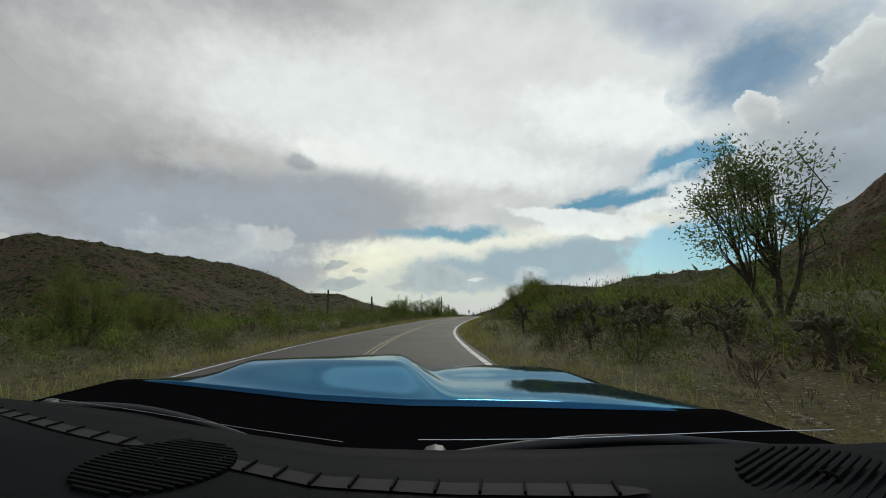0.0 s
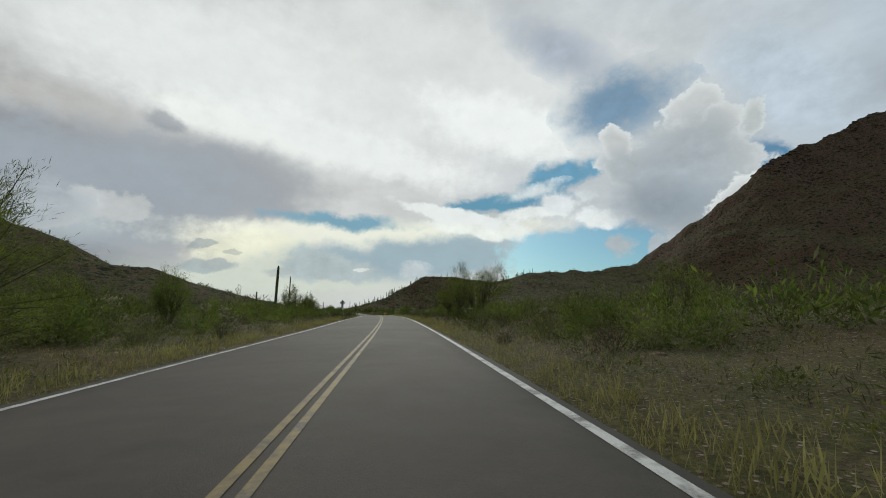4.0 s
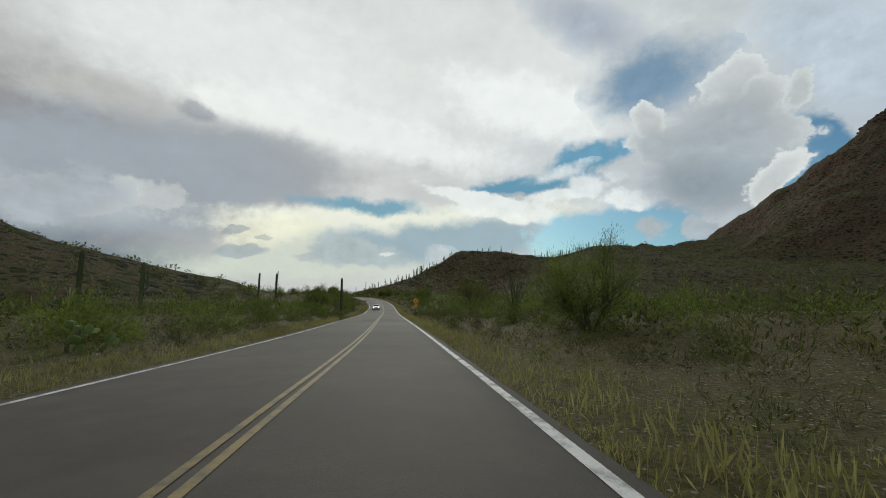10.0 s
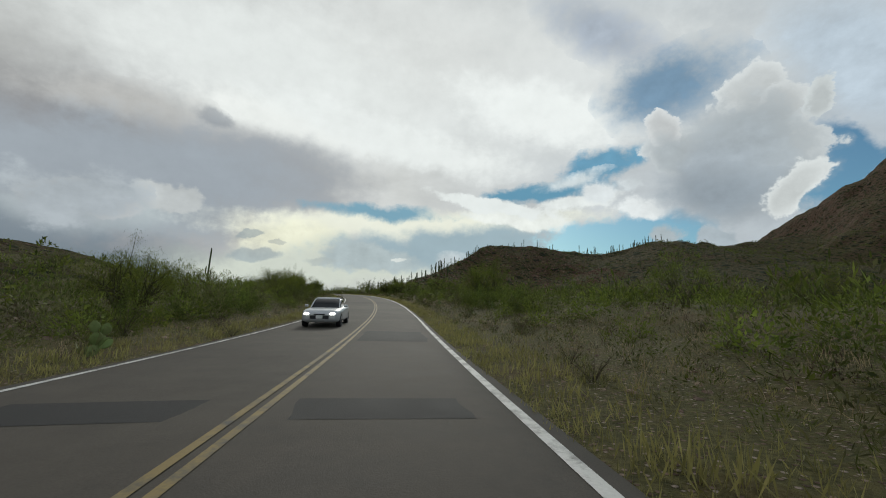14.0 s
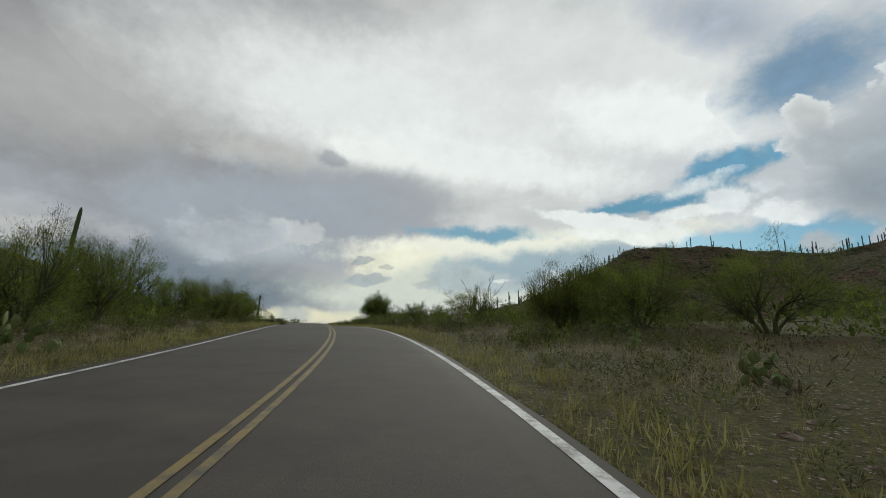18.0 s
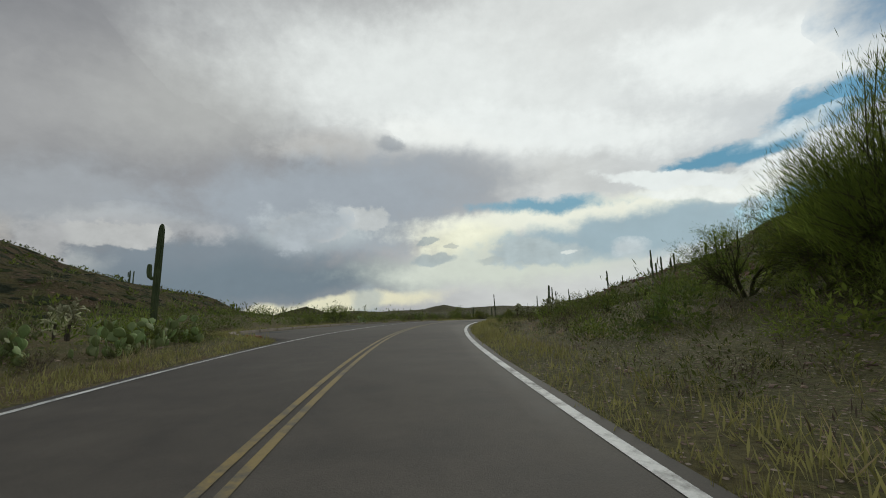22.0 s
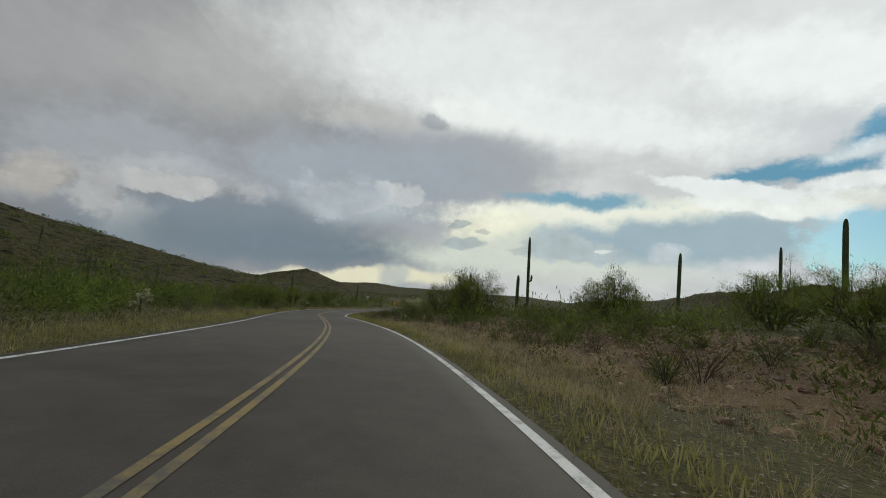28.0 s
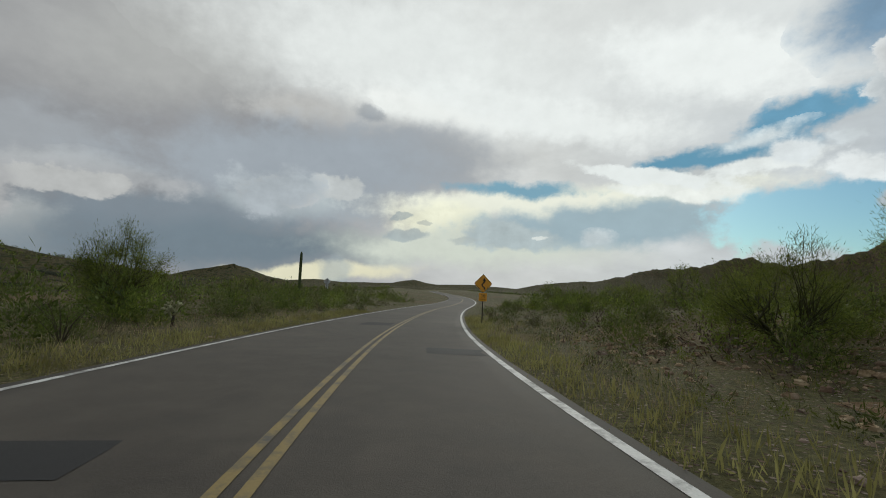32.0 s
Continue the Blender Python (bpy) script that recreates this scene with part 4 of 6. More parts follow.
def saguaro(x, y, h, r=0.24, arms=(), label="tall ribbed green saguaro cactus", tilt=0.0, turn=0.0):
    """arms: (height share, out, rise, degrees round) each."""
    ob = thing("saguaro_cactus", label, "cactus", "saguaro cacti")
    key = (round(h * 2), round(r, 2))
    if key not in SAG:
        SAG[key] = saguaro_trunk(key[0] / 2, r, key[0])
    part("trunk", SAG[key], ob)
    for at, out, rise, turn_a in arms:
        k2 = ("arm", round(out, 1), round(rise, 1), round(r, 2))
        if k2 not in SAG:
            SAG[k2] = saguaro_arm(out, rise, r * 0.72)
        a = part("arm", SAG[k2], ob)
        a.matrix_basis = pose(0, 0, at * h, 0, 0, turn_a)
    ob.matrix_world = pose(x, y, ground_z(x, y), 0, tilt, turn)
    return ob


def ocotillo(x, y, h, canes, seed, label="ocotillo with long thin wavy canes"):
    r = np.random.RandomState(seed)
    ob = thing("ocotillo", label, "shrub", "ocotillos")
    for i in range(canes):
        az, ln, out = 2 * np.pi * (i + r.rand()) / canes, h * (0.42 + 0.6 * r.rand()), 0.06 + 0.46 * r.rand()
        k = np.linspace(0, 1, 9)
        bend = out * (k ** 1.25) * ln
        pts = np.stack([np.cos(az) * bend, np.sin(az) * bend, k * ln * math.sqrt(max(0.3, 1 - out * out)) - 0.1], -1) + np.cumsum(r.normal(size=(9, 3)) * 0.115, 0) * (1, 1, 0.3)
        sp = Soup().tube(pts, np.linspace(0.036, 0.015, 9), 5)
        n = int(ln * 40)
        q = r.rand(n) ** 0.8
        at = np.stack([np.interp(q, k, pts[:, c]) for c in range(3)], -1)
        sp.leaves(at, r.normal(size=(n, 3)) + (0, 0, 0.6), 0.065, 0.034)
        part("cane", quick("ocotillo_cane", *sp.arrays(), M_CANE), ob)
    ob.matrix_world = pose(x, y, ground_z(x, y))
    return ob


def pad_mesh():
    sp = Soup()
    n, rings = 10, 5
    v, q = [], []
    for i in range(rings):
        k = i / (rings - 1)
        for j in range(n):
            a = 2 * np.pi * j / n
            w = 0.5 * np.sin(np.pi * (0.04 + 0.92 * k)) ** 0.75 * (0.72 + 0.4 * k)
            v.append((np.cos(a) * w * 0.155 * 2, np.sin(a) * w * 0.05, k * 0.36))
    for i in range(rings - 1):
        for j in range(n):
            q.append((i * n + j, i * n + (j + 1) % n, (i + 1) * n + (j + 1) % n, (i + 1) * n + j))
    return np.array(v), np.array(q)


PAD_V, PAD_Q = pad_mesh()
PAD = quick("pad", PAD_V, PAD_Q, M_PAD, smooth_it=True)


def pad_poses(seed, count, spread):
    """Poses of the pads of one clump: each grows from the edge of another."""
    r = np.random.RandomState(seed)
    made = []
    while len(made) < count:
        if len(made) < max(4, count // 4) or r.rand() < 0.1:
            m = pose(r.normal() * spread * 0.45, r.normal() * spread * 0.45, -0.04, r.normal() * 14, r.normal() * 16, r.rand() * 360)
            size = 0.85 + 0.35 * r.rand()
        else:
            up = made[r.randint(len(made))]
            if (up @ Vector((0, 0, 0.36))).z > 1.25:
                continue
            a = r.uniform(-0.8, 0.8)
            m = up @ pose(math.sin(a) * 0.12, 0, 0.22 + 0.12 * math.cos(a), r.normal() * 14, math.degrees(a) * 0.9, r.uniform(-65, 65))
            size = 0.9 + 0.15 * r.rand()
        made.append(m @ Matrix.Diagonal((size, size, size, 1)))
    return made


PEARS = [pad_poses(300 + k, c, sp) for k, (c, sp) in enumerate(((26, 0.8), (34, 1.1), (18, 0.6)))]
PEAR_JOINED = []
for ps in PEARS:
    sp = Soup()
    for m in ps:
        a = np.array(m)
        sp.add(PAD_V @ a[:3, :3].T + a[:3, 3], PAD_Q)
    PEAR_JOINED.append(quick("pads", *sp.arrays(), M_PAD, smooth_it=True))


def prickly_pear(x, y, size, kind, turn, split=True, label="prickly pear clump of flat oval green pads"):
    ob = thing("prickly_pear", label, "cactus", "prickly pears beside the road")
    if split:
        for m in PEARS[kind]:
            p = part("pad", PAD, ob)
            p.matrix_basis = m
    else:
        part("pads", PEAR_JOINED[kind], ob)
    ob.matrix_world = pose(x, y, ground_z(x, y), 0, 0, turn) @ Matrix.Diagonal((size, size, size, 1))
    return ob


def cholla_meshes(seed, h, mat):
    r = np.random.RandomState(seed)
    wood, joints = Soup(), Soup()
    wood.tube([(0, 0, -0.1), (0.03, 0.02, h * 0.3), (0.0, 0.05, h * 0.62)], [0.07, 0.06, 0.05], 6)
    tips = []
    for i in range(6):
        az, z = 2 * np.pi * i / 6 + r.rand(), h * (0.25 + 0.4 * r.rand())
        d = np.array([np.cos(az), np.sin(az), 0.7 + 0.6 * r.rand()])
        tips.append((np.array([0, 0, z]), d / np.linalg.norm(d), 0))
    while tips:
        p, d, lv = tips.pop()
        ln = h * (0.13 + 0.09 * r.rand())
        e = p + d * ln
        joints.tube([p, p + d * ln * 0.2, p + d * ln * 0.8, e], np.array([0.020, 0.040, 0.042, 0.012]) * (1 + 0.2 * r.rand()), 5)
        n = 9
        joints.leaves(p + d * ln * r.rand(n, 1), r.normal(size=(n, 3)) + d, 0.06, 0.018)
        if lv < 2:
            for _ in range(2 + (r.rand() < 0.4)):
                d2 = d + r.normal(size=3) * 0.65 + (0, 0, 0.15)
                tips.append((e, d2 / np.linalg.norm(d2), lv + 1))
    return quick("cholla_trunk", *wood.arrays(), M_BARK), quick("cholla_joints", *joints.arrays(), mat)


CHOLLA = [cholla_meshes(400 + k, h, M_CHOLLA) for k, h in enumerate((1.3, 1.6, 1.1))] + [cholla_meshes(410 + k, h, M_CHOLLA_BROWN) for k, h in enumerate((1.3, 1.6, 1.1))]


def cholla(x, y, size, kind, turn, label="pale spiny branching cholla cactus"):
    ob = thing("cholla_cactus", label, "cactus", "chollas beside the road")
    part("trunk", CHOLLA[kind][0], ob, "dark woody trunk"), part("joints", CHOLLA[kind][1], ob)
    ob.matrix_world = pose(x, y, ground_z(x, y), 0, 0, turn) @ Matrix.Diagonal((size, size, size, 1))
    return ob


# where bare ground ends and scrub begins, metres from the asphalt
OPEN_S = [-60, 0, 60, 120, 190, 250, 300, 350, 385, 430, 470, 510, 560, 600, 645, 690, 760]
OPEN_R = [2.0, 2.6, 2.2, 3.2, 4.6, 3.0, 2.6, 4.2, 4.4, 4.4, 1.8, 1.8, 3, 4.2, 5.4, 4.2, 3]
OPEN_L = [3.5, 4, 2.6, 2.2, 1.6, 1.8, 2.2, 2.6, 2.8, 2.4, 1.8, 1.8, 2.2, 2.2, 1.8, 2.2, 2.2]


# height of the scrub there
TALL_R = [2.0, 2.2, 2.7, 2.5, 2.0, 2.0, 2.4, 2.9, 2.4, 1.9, 2.0, 2.0, 2.0, 2.2, 2.3, 2.2, 2.2]
TALL_L = [1.6, 1.6, 2.6, 2.6, 2.3, 2.5, 3.1, 3.2, 3.1, 3.4, 2.7, 1.8, 2.0, 2.6, 2.8, 2.6, 2.6]


def beyond(s, u):
    return np.where(u > 0, u - EDGE_R - np.interp(s, OPEN_S, OPEN_R), bay_edge(s) - u - np.interp(s, OPEN_S, OPEN_L))


def sown(n, s0, s1, u0, u1, keep, seed, crowd=1.0):
    """Random places along the road on both sides that keep() accepts."""
    r = np.random.RandomState(seed)
    s, u = r.uniform(s0, s1, n), (u0 + (u1 - u0) * r.rand(n) ** crowd) * np.where(r.rand(n) < 0.5, -1, 1)
    x, y, _ = on_road(s, u)
    s2, u2 = near_road(x, y)
    ok = keep(s2, u2, x, y, r) & (np.abs(u2) > 3)
    return s2[ok], u2[ok], x[ok], y[ok], r

# ---- the scrub that nobody could count ----
def flat(soups, mats):
    v, q = [], []
    m, n = [], 0
    for k, sp in enumerate(soups):
        a, b = sp.arrays()
        v.append(a), q.append(b + n), m.append(np.full(len(b), mats[k]))
        n += len(a)
    return np.concatenate(v), np.concatenate(q), np.concatenate(m)


SCRUB_MATS = [M_BARK, M_LEAF_BUSH, M_LEAF_OLIVE, M_LEAF_DRY, M_LEAF_PALO]


MID = [flat([clumps(500 + k, 13, n, (0.06, 0.08), (0.011, 0.012), 26, half, 0.0, up, 0.5, 0.72)], (m,)) for k, (m, n, half, up) in enumerate(((1, 7, 0.55, 0.5), (1, 7, 0.62, 0.4), (2, 7, 0.68, 0.35), (3, 6, 0.62, 0.5), (4, 7, 0.5, 0.7)))]
HIGH = [flat([clumps(520 + k, 34, n + 4, (0.042, 0.052), (0.0060, 0.0062), 130, half, 0.0, up)], (m,)) for k, (m, n, half, up) in enumerate(((4, 14, 0.62, 0.7), (4, 14, 0.52, 0.9), (1, 14, 0.6, 0.6), (1, 14, 0.54, 0.7), (2, 13, 0.66, 0.5)))]


def tuft_far(seed, n, mat, ln=0.15, ln2=0.17, wd=0.045, wd2=0.05):
    """A distant bush: some dozens of leaf sprays over a rounded, uneven form."""
    r = np.random.RandomState(seed)
    d = r.normal(size=(n, 3))
    d[:, 2] = np.abs(d[:, 2]) + 0.15
    d /= np.linalg.norm(d, axis=1)[:, None]
    at = d * (0.25 + 0.35 * r.rand(n, 1)) * (0.8, 0.8, 1.0)
    sp = Soup().leaves(at, d * 0.7 + r.normal(size=(n, 3)) * 0.6 + (0, 0, 0.45), ln + ln2 * r.rand(n), wd + wd2 * r.rand(n))
    return flat([sp], (mat,))


FARB = [flat([clumps(600 + k, 11, 3, (0.11, 0.11), (0.028, 0.026), 8, 0.6, 0.0, 0.5)], (m,)) for k, m in enumerate((1, 1, 2, 4, 2))]
FARN = [flat([clumps(640 + k, 16, 5, (0.075, 0.075), (0.018, 0.018), 14, 0.6, 0.0, 0.55)], (m,)) for k, m in enumerate((1, 4, 2, 4, 1))]
FARC = [tuft_far(620 + k, 14, m, 0.24, 0.20, 0.09, 0.09) for k, m in enumerate((1, 1, 2, 4, 2))]

# low bushes, dense where the open ground ends
edge_out = lambda s, u: np.where(u > 0, u - EDGE_R, bay_edge(s) - u)
straw_land = lambda s, u: (u > 0) & (u < 6) & (s > 572) & (s < 628)
s, u, x, y, r = sown(20000, 0, 735, 3.6, 18, lambda s, u, x, y, r: (edge_out(s, u) > 1.5) & (beyond(s, u) < 11) & (r.rand(len(s)) < np.where(beyond(s, u) > 4.5, -0.05, 0) + np.where(beyond(s, u) > -0.8, 0.30, np.where(straw_land(s, u) | ((u > 0) & (s > 575) & (s < 668)), 0.08, 0.5)) + 0.45 * smooth(0.36, 0.6, fbm(x / 7, y / 7, 3)) * np.where((u > 0) & (s > 575) & (s < 668) & (beyond(s, u) < 0), 0.4, 1.0)), 21, 1.2)
size = (0.50 + 1.15 * r.rand(len(s)) ** 1.7) * (0.75 + 0.5 * fbm(x / 15 + 5, y / 15, 2)) * (1.0 + 0.4 * smooth(-2, 5, beyond(s, u))) * (0.55 + 0.45 * smooth(1.5, 3.5, edge_out(s, u)))
scatter(MID, np.stack([x, y, ground_many(x, y) - 0.04, size, r.rand(len(s)) * 6.3, r.choice(5, len(s), p=(.24, .18, .30, .12, .16))], -1), "low_scrub", SCRUB_MATS, "low green, olive and dry desert scrub beside the road", "scrub")

# the tall scrub behind it
r = np.random.RandomState(23)
n = 2850
s, o = r.uniform(0, 760, n), 1.6 + 15 * r.rand(n) ** 1.15
west = r.rand(n) < 0.5
u = np.where(west, bay_edge(s) - np.interp(s, OPEN_S, OPEN_L) - o, EDGE_R + np.interp(s, OPEN_S, OPEN_R) + o)
x, y, _ = on_road(s, u)
s2, u2 = near_road(x, y)
ok = (beyond(s2, u2) > 1.2) & (r.rand(n) < 0.30 + smooth(0.36, 0.54, fbm(x / 9 + 31, y / 9, 3)))
s, o, u, x, y, west = s[ok], o[ok], u[ok], x[ok], y[ok], west[ok]
size = np.where(west, np.interp(s, OPEN_S, TALL_L), np.interp(s, OPEN_S, TALL_R)) * (0.62 + 0.55 * r.rand(len(s))) * (0.55 + 0.5 * smooth(0, 5, o)) * (0.75 + 0.5 * fbm(x / 12, y / 12 + 7, 2))
kind = r.choice(5, len(s), p=(.24, .20, .22, .20, .14)) + 5 * (o > 6.0)
scatter(HIGH + FARN, np.stack([x, y, ground_many(x, y) - 0.05, size * np.where(o > 6.5, 1.1, 1.0), r.rand(len(s)) * 6.3, kind], -1), "tall_scrub", SCRUB_MATS, "tall green palo verde and creosote thicket along the road", "scrub")

s, u, x, y, r = sown(7000, 0, 800, 12, 52, lambda s, u, x, y, r: (beyond(s, u) > 8) & (r.rand(len(s)) < 0.3 + smooth(0.32, 0.56, fbm(x / 11, y / 11, 3))), 24)
scatter(FARB, np.stack([x, y, ground_many(x, y) - 0.06, 1.7 + 1.7 * r.rand(len(s)), r.rand(len(s)) * 6.3, r.choice(5, len(s), p=(.25, .25, .14, .22, .14))], -1), "distant_scrub", SCRUB_MATS, "green thicket on the plain behind the roadside scrub", "scrub")

r = np.random.RandomState(22)
x, y = r.uniform(-520, 620, 28000), r.uniform(-60, 1150, 28000)
s, u = near_road(x, y)
z = ground_many(x, y)
ok = (np.abs(u) > 42) & (r.rand(len(x)) < 0.2 + smooth(0.4, 0.6, fbm(x / 40, y / 40, 3)) * 0.9) & (np.hypot(x - 0, y - 500) < 700)
x, y, z, u = x[ok], y[ok], z[ok], u[ok]
size = (1.3 + 2.0 * r.rand(len(x)) ** 1.5) * (1 + np.clip(np.abs(u) - 60, 0, 400) / 700)
far = np.stack([x, y, z - 0.1, size, r.rand(len(x)) * 6.3, r.randint(0, 5, len(x))], -1)
scatter(FARC, far, "hillside_scrub", SCRUB_MATS, "olive-green bushes scattered over the hillsides", "scrub")

r = np.random.RandomState(25)                          # on the flank of the knoll
x, y = r.uniform(-35, 150, 5200), r.uniform(545, 740, 5200)
s, u = near_road(x, y)
ok = (u > 16) & (r.rand(len(x)) < 0.45 + smooth(0.35, 0.55, fbm(x / 8, y / 8 + 4, 3)))
scatter(FARN, np.stack([x, y, ground_many(x, y) - 0.05, 0.9 + 1.5 * r.rand(len(x)), r.rand(len(x)) * 6.3, r.randint(0, 5, len(x))], -1)[ok], "knoll_scrub", SCRUB_MATS, "green bushes on the flank of the rocky knoll", "scrub")

# grass along the asphalt
def tuft_grass(seed, blades, h, spread=0.13, thin=0.012):
    r = np.random.RandomState(seed)
    at = np.concatenate([r.normal(size=(blades, 2)) * spread, np.full((blades, 1), -0.03)], 1)
    return flat([Soup().leaves(at, r.normal(size=(blades, 3)) * 0.38 + (0, 0, 1), h * (0.5 + 0.7 * r.rand(blades)), thin * (1 + 1.1 * r.rand(blades)))], (0,))


STRAW = [tuft_grass(720 + k, b, h, 0.16, 0.0045) for k, (b, h) in enumerate(((20, 0.34), (18, 0.42), (20, 0.26)))]
TUFTS = [tuft_grass(700 + k, b, h) for k, (b, h) in enumerate(((8, 0.26), (8, 0.36), (9, 0.19)))]
r = np.random.RandomState(31)
n = 46000
s, o = r.uniform(0, 715, n), r.exponential(1.0, n) + 0.01
u = np.where(r.rand(n) < 0.5, EDGE_R + o, bay_edge(s) - 0.15 - o)
x, y, _ = on_road(s, u)
ok = (r.rand(n) < 0.5 + smooth(0.3, 0.5, fbm(x / 6, y / 6 + 30, 3))) & (edge_out(*near_road(x, y)) > 0.03)
s, u, o, x, y = s[ok], u[ok], o[ok], x[ok], y[ok]
scatter(TUFTS, np.stack([x, y, ground_many(x, y), (0.6 + 0.6 * r.rand(len(s))) * (0.65 + 0.45 * smooth(0, 0.8, o) - 0.5 * smooth(0.9, 2.2, o)), r.rand(len(s)) * 6.3, r.randint(0, 3, len(s))], -1), "roadside_grass", [M_GRASS], "yellow-green grass along the asphalt edge", "grass")
s, u, x, y, r = sown(14000, -20, 720, 3.0, 14, lambda s, u, x, y, r: (edge_out(s, u) > 0.8) & (r.rand(len(s)) < smooth(0.46, 0.64, fbm(x / 9 + 50, y / 9, 3)) * np.where((s > 540) & (u > 0), 1.0, 0.6) + 0.9 * straw_land(s, u) + 0.04), 32)
scatter(STRAW, np.stack([x, y, ground_many(x, y), 0.7 + 0.6 * r.rand(len(s)), r.rand(len(s)) * 6.3, r.randint(0, 3, len(s))], -1), "straw_grass", [M_STRAW], "dry straw-coloured grass tufts on bare soil", "grass")

r = np.random.RandomState(34)                          # the straw field
n = 3800
s, u = r.uniform(568, 630, n), EDGE_R + 0.8 + 4.5 * r.rand(n) ** 1.3
x, y, _ = on_road(s, u)
ok = r.rand(n) < 0.25 + smooth(0.3, 0.55, fbm(x / 4, y / 4 + 11, 3))
scatter(STRAW, np.stack([x, y, ground_many(x, y), 0.5 + 0.6 * r.rand(n), r.rand(n) * 6.3, r.randint(0, 3, n)], -1)[ok], "straw_field", [M_STRAW], "pale dry straw grass covering the verge", "grass")

# low weeds on the open ground
WEED_MATS = [M_BARK, M_LEAF_BUSH, M_LEAF_OLIVE, M_LEAF_DRY, M_GRASS]
WEEDS = [flat([clumps(900 + k, 6, 5, (0.14, 0.16), (0.016, 0.018), 0, 0.6, 0.0, up, 0.5, 0.7)], (m,)) for k, (m, up) in enumerate(((1, 0.6), (2, 0.5), (3, 0.6), (4, 0.9)))]
s, u, x, y, r = sown(28000, -20, 715, 2.6, 12, lambda s, u, x, y, r: (edge_out(s, u) > 0.7) & (r.rand(len(s)) < (0.45 + 0.9 * smooth(0.36, 0.58, fbm(x / 5 + 20, y / 5, 3))) * np.where((s > 572) & (s < 668) & (u > 6.0), 0.16, 0.85)), 33)
scatter(WEEDS, np.stack([x, y, ground_many(x, y) - 0.02, 0.25 + 0.42 * r.rand(len(s)), r.rand(len(s)) * 6.3, r.choice(4, len(s), p=(.25, .33, .24, .18))], -1), "weeds", WEED_MATS, "low green and dry brown weeds on the soil", "weeds")


# stones
def stone_shape(seed, sides=6):
    """A lumpy stone of three rings of corners."""
    r = np.random.RandomState(seed)
    if sides > 5:
        sp = Soup().tube([(0, 0, -0.30), (0, 0, -0.12), (0.03, 0, 0.12), (0, 0.03, 0.27), (0, 0, 0.29)], [0.3, 0.52, 0.46, 0.24, 0.01], sides)
    else:
        sp = Soup().tube([(0, 0, -0.28), (0.02, 0, 0.02), (0, 0.03, 0.24), (0, 0, 0.30)], [0.42, 0.52, 0.34, 0.01], sides)
    v, q = sp.arrays()
    v = v * (1, 0.8, 0.85) * (0.78 + 0.44 * r.rand(len(v), 1)) + r.normal(size=(len(v), 3)) * 0.03
    return v, q, np.zeros(len(q), int)


STONES = [stone_shape(800 + k) for k in range(4)]
s, u, x, y, r = sown(10500, -20, 720, 2.6, 18, lambda s, u, x, y, r: r.rand(len(s)) < 0.12 + 0.9 * smooth(0.5, 0.66, fbm(x / 8 + 80, y / 8, 3)), 41)
scatter(STONES, np.stack([x, y, ground_many(x, y), 0.05 + 0.30 * r.rand(len(s)) ** 3, r.rand(len(s)) * 6.3, r.randint(0, 4, len(s))], -1), "stones", [M_STONE], "reddish-brown stones strewn on the soil", "stones")
s, u, x, y, r = sown(24000, -20, 720, 2.8, 13, lambda s, u, x, y, r: (u > 0) & (edge_out(s, u) > 1.2) & (r.rand(len(s)) < 0.15 + 0.85 * smooth(0.45, 0.6, fbm(x / 6 + 17, y / 6, 3))), 45)
GRIT = [stone_shape(840 + k, 4) for k in range(4)]
scatter(GRIT, np.stack([x, y, ground_many(x, y), 0.05 + 0.13 * r.rand(len(s)) ** 2, r.rand(len(s)) * 6.3, r.randint(0, 4, len(s))], -1), "rubble", [M_STONE], "small reddish stones strewn over the verge", "stones")
s, u, x, y, r = sown(30000, 572, 700, 4.2, 15, lambda s, u, x, y, r: (u > 5) & (r.rand(len(s)) < 0.25 + smooth(0.4, 0.6, fbm(x / 3 + 80, y / 3, 3))), 44)
RUBBLE = [stone_shape(830 + k, 5) for k in range(4)]
heap = np.stack([x, y, ground_many(x, y) + 0.01, 0.07 + 0.26 * r.rand(len(s)) ** 3, r.rand(len(s)) * 6.3, r.randint(0, 4, len(s))], -1)
close = np.flatnonzero((s > 634) & (s < 682) & (u < 7.0))[:300]
RUBBLE_MESH = [quick("stone", v, q, M_RUBBLE) for v, q, _ in RUBBLE]
for i in close:                                        # the nearest stones one by one
    ob = part("stone", RUBBLE_MESH[int(heap[i, 5])], ground)
    ob.matrix_basis = pose(*(float(c) for c in heap[i, :3]), 0, 0, math.degrees(heap[i, 4])) @ Matrix.Scale(float(heap[i, 3]), 4)
scatter(RUBBLE, np.delete(heap, close, 0), "bank_stones", [M_RUBBLE], "broken reddish stones covering the roadside bank", "stones")
r = np.random.RandomState(42)
x, y = r.uniform(5, 200, 26000), r.uniform(535, 725, 26000)
z = ground_many(x, y)
s, u = near_road(x, y)
ok = (u > 24) & (z > base_height(y) + 4) & (r.rand(len(x)) < 0.06 + 0.6 * smooth(0.42, 0.62, fbm(x / 9, y / 9 + 90, 3)))
BOULDERS = [stone_shape(820 + k, 4) for k in range(4)]
scatter(BOULDERS, np.stack([x, y, z, 0.4 + 2.0 * r.rand(len(x)) ** 2.4, r.rand(len(x)) * 6.3, r.randint(0, 4, len(x))], -1)[ok], "boulders", [M_BOULDER], "brown boulders on the rocky knoll", "boulders")

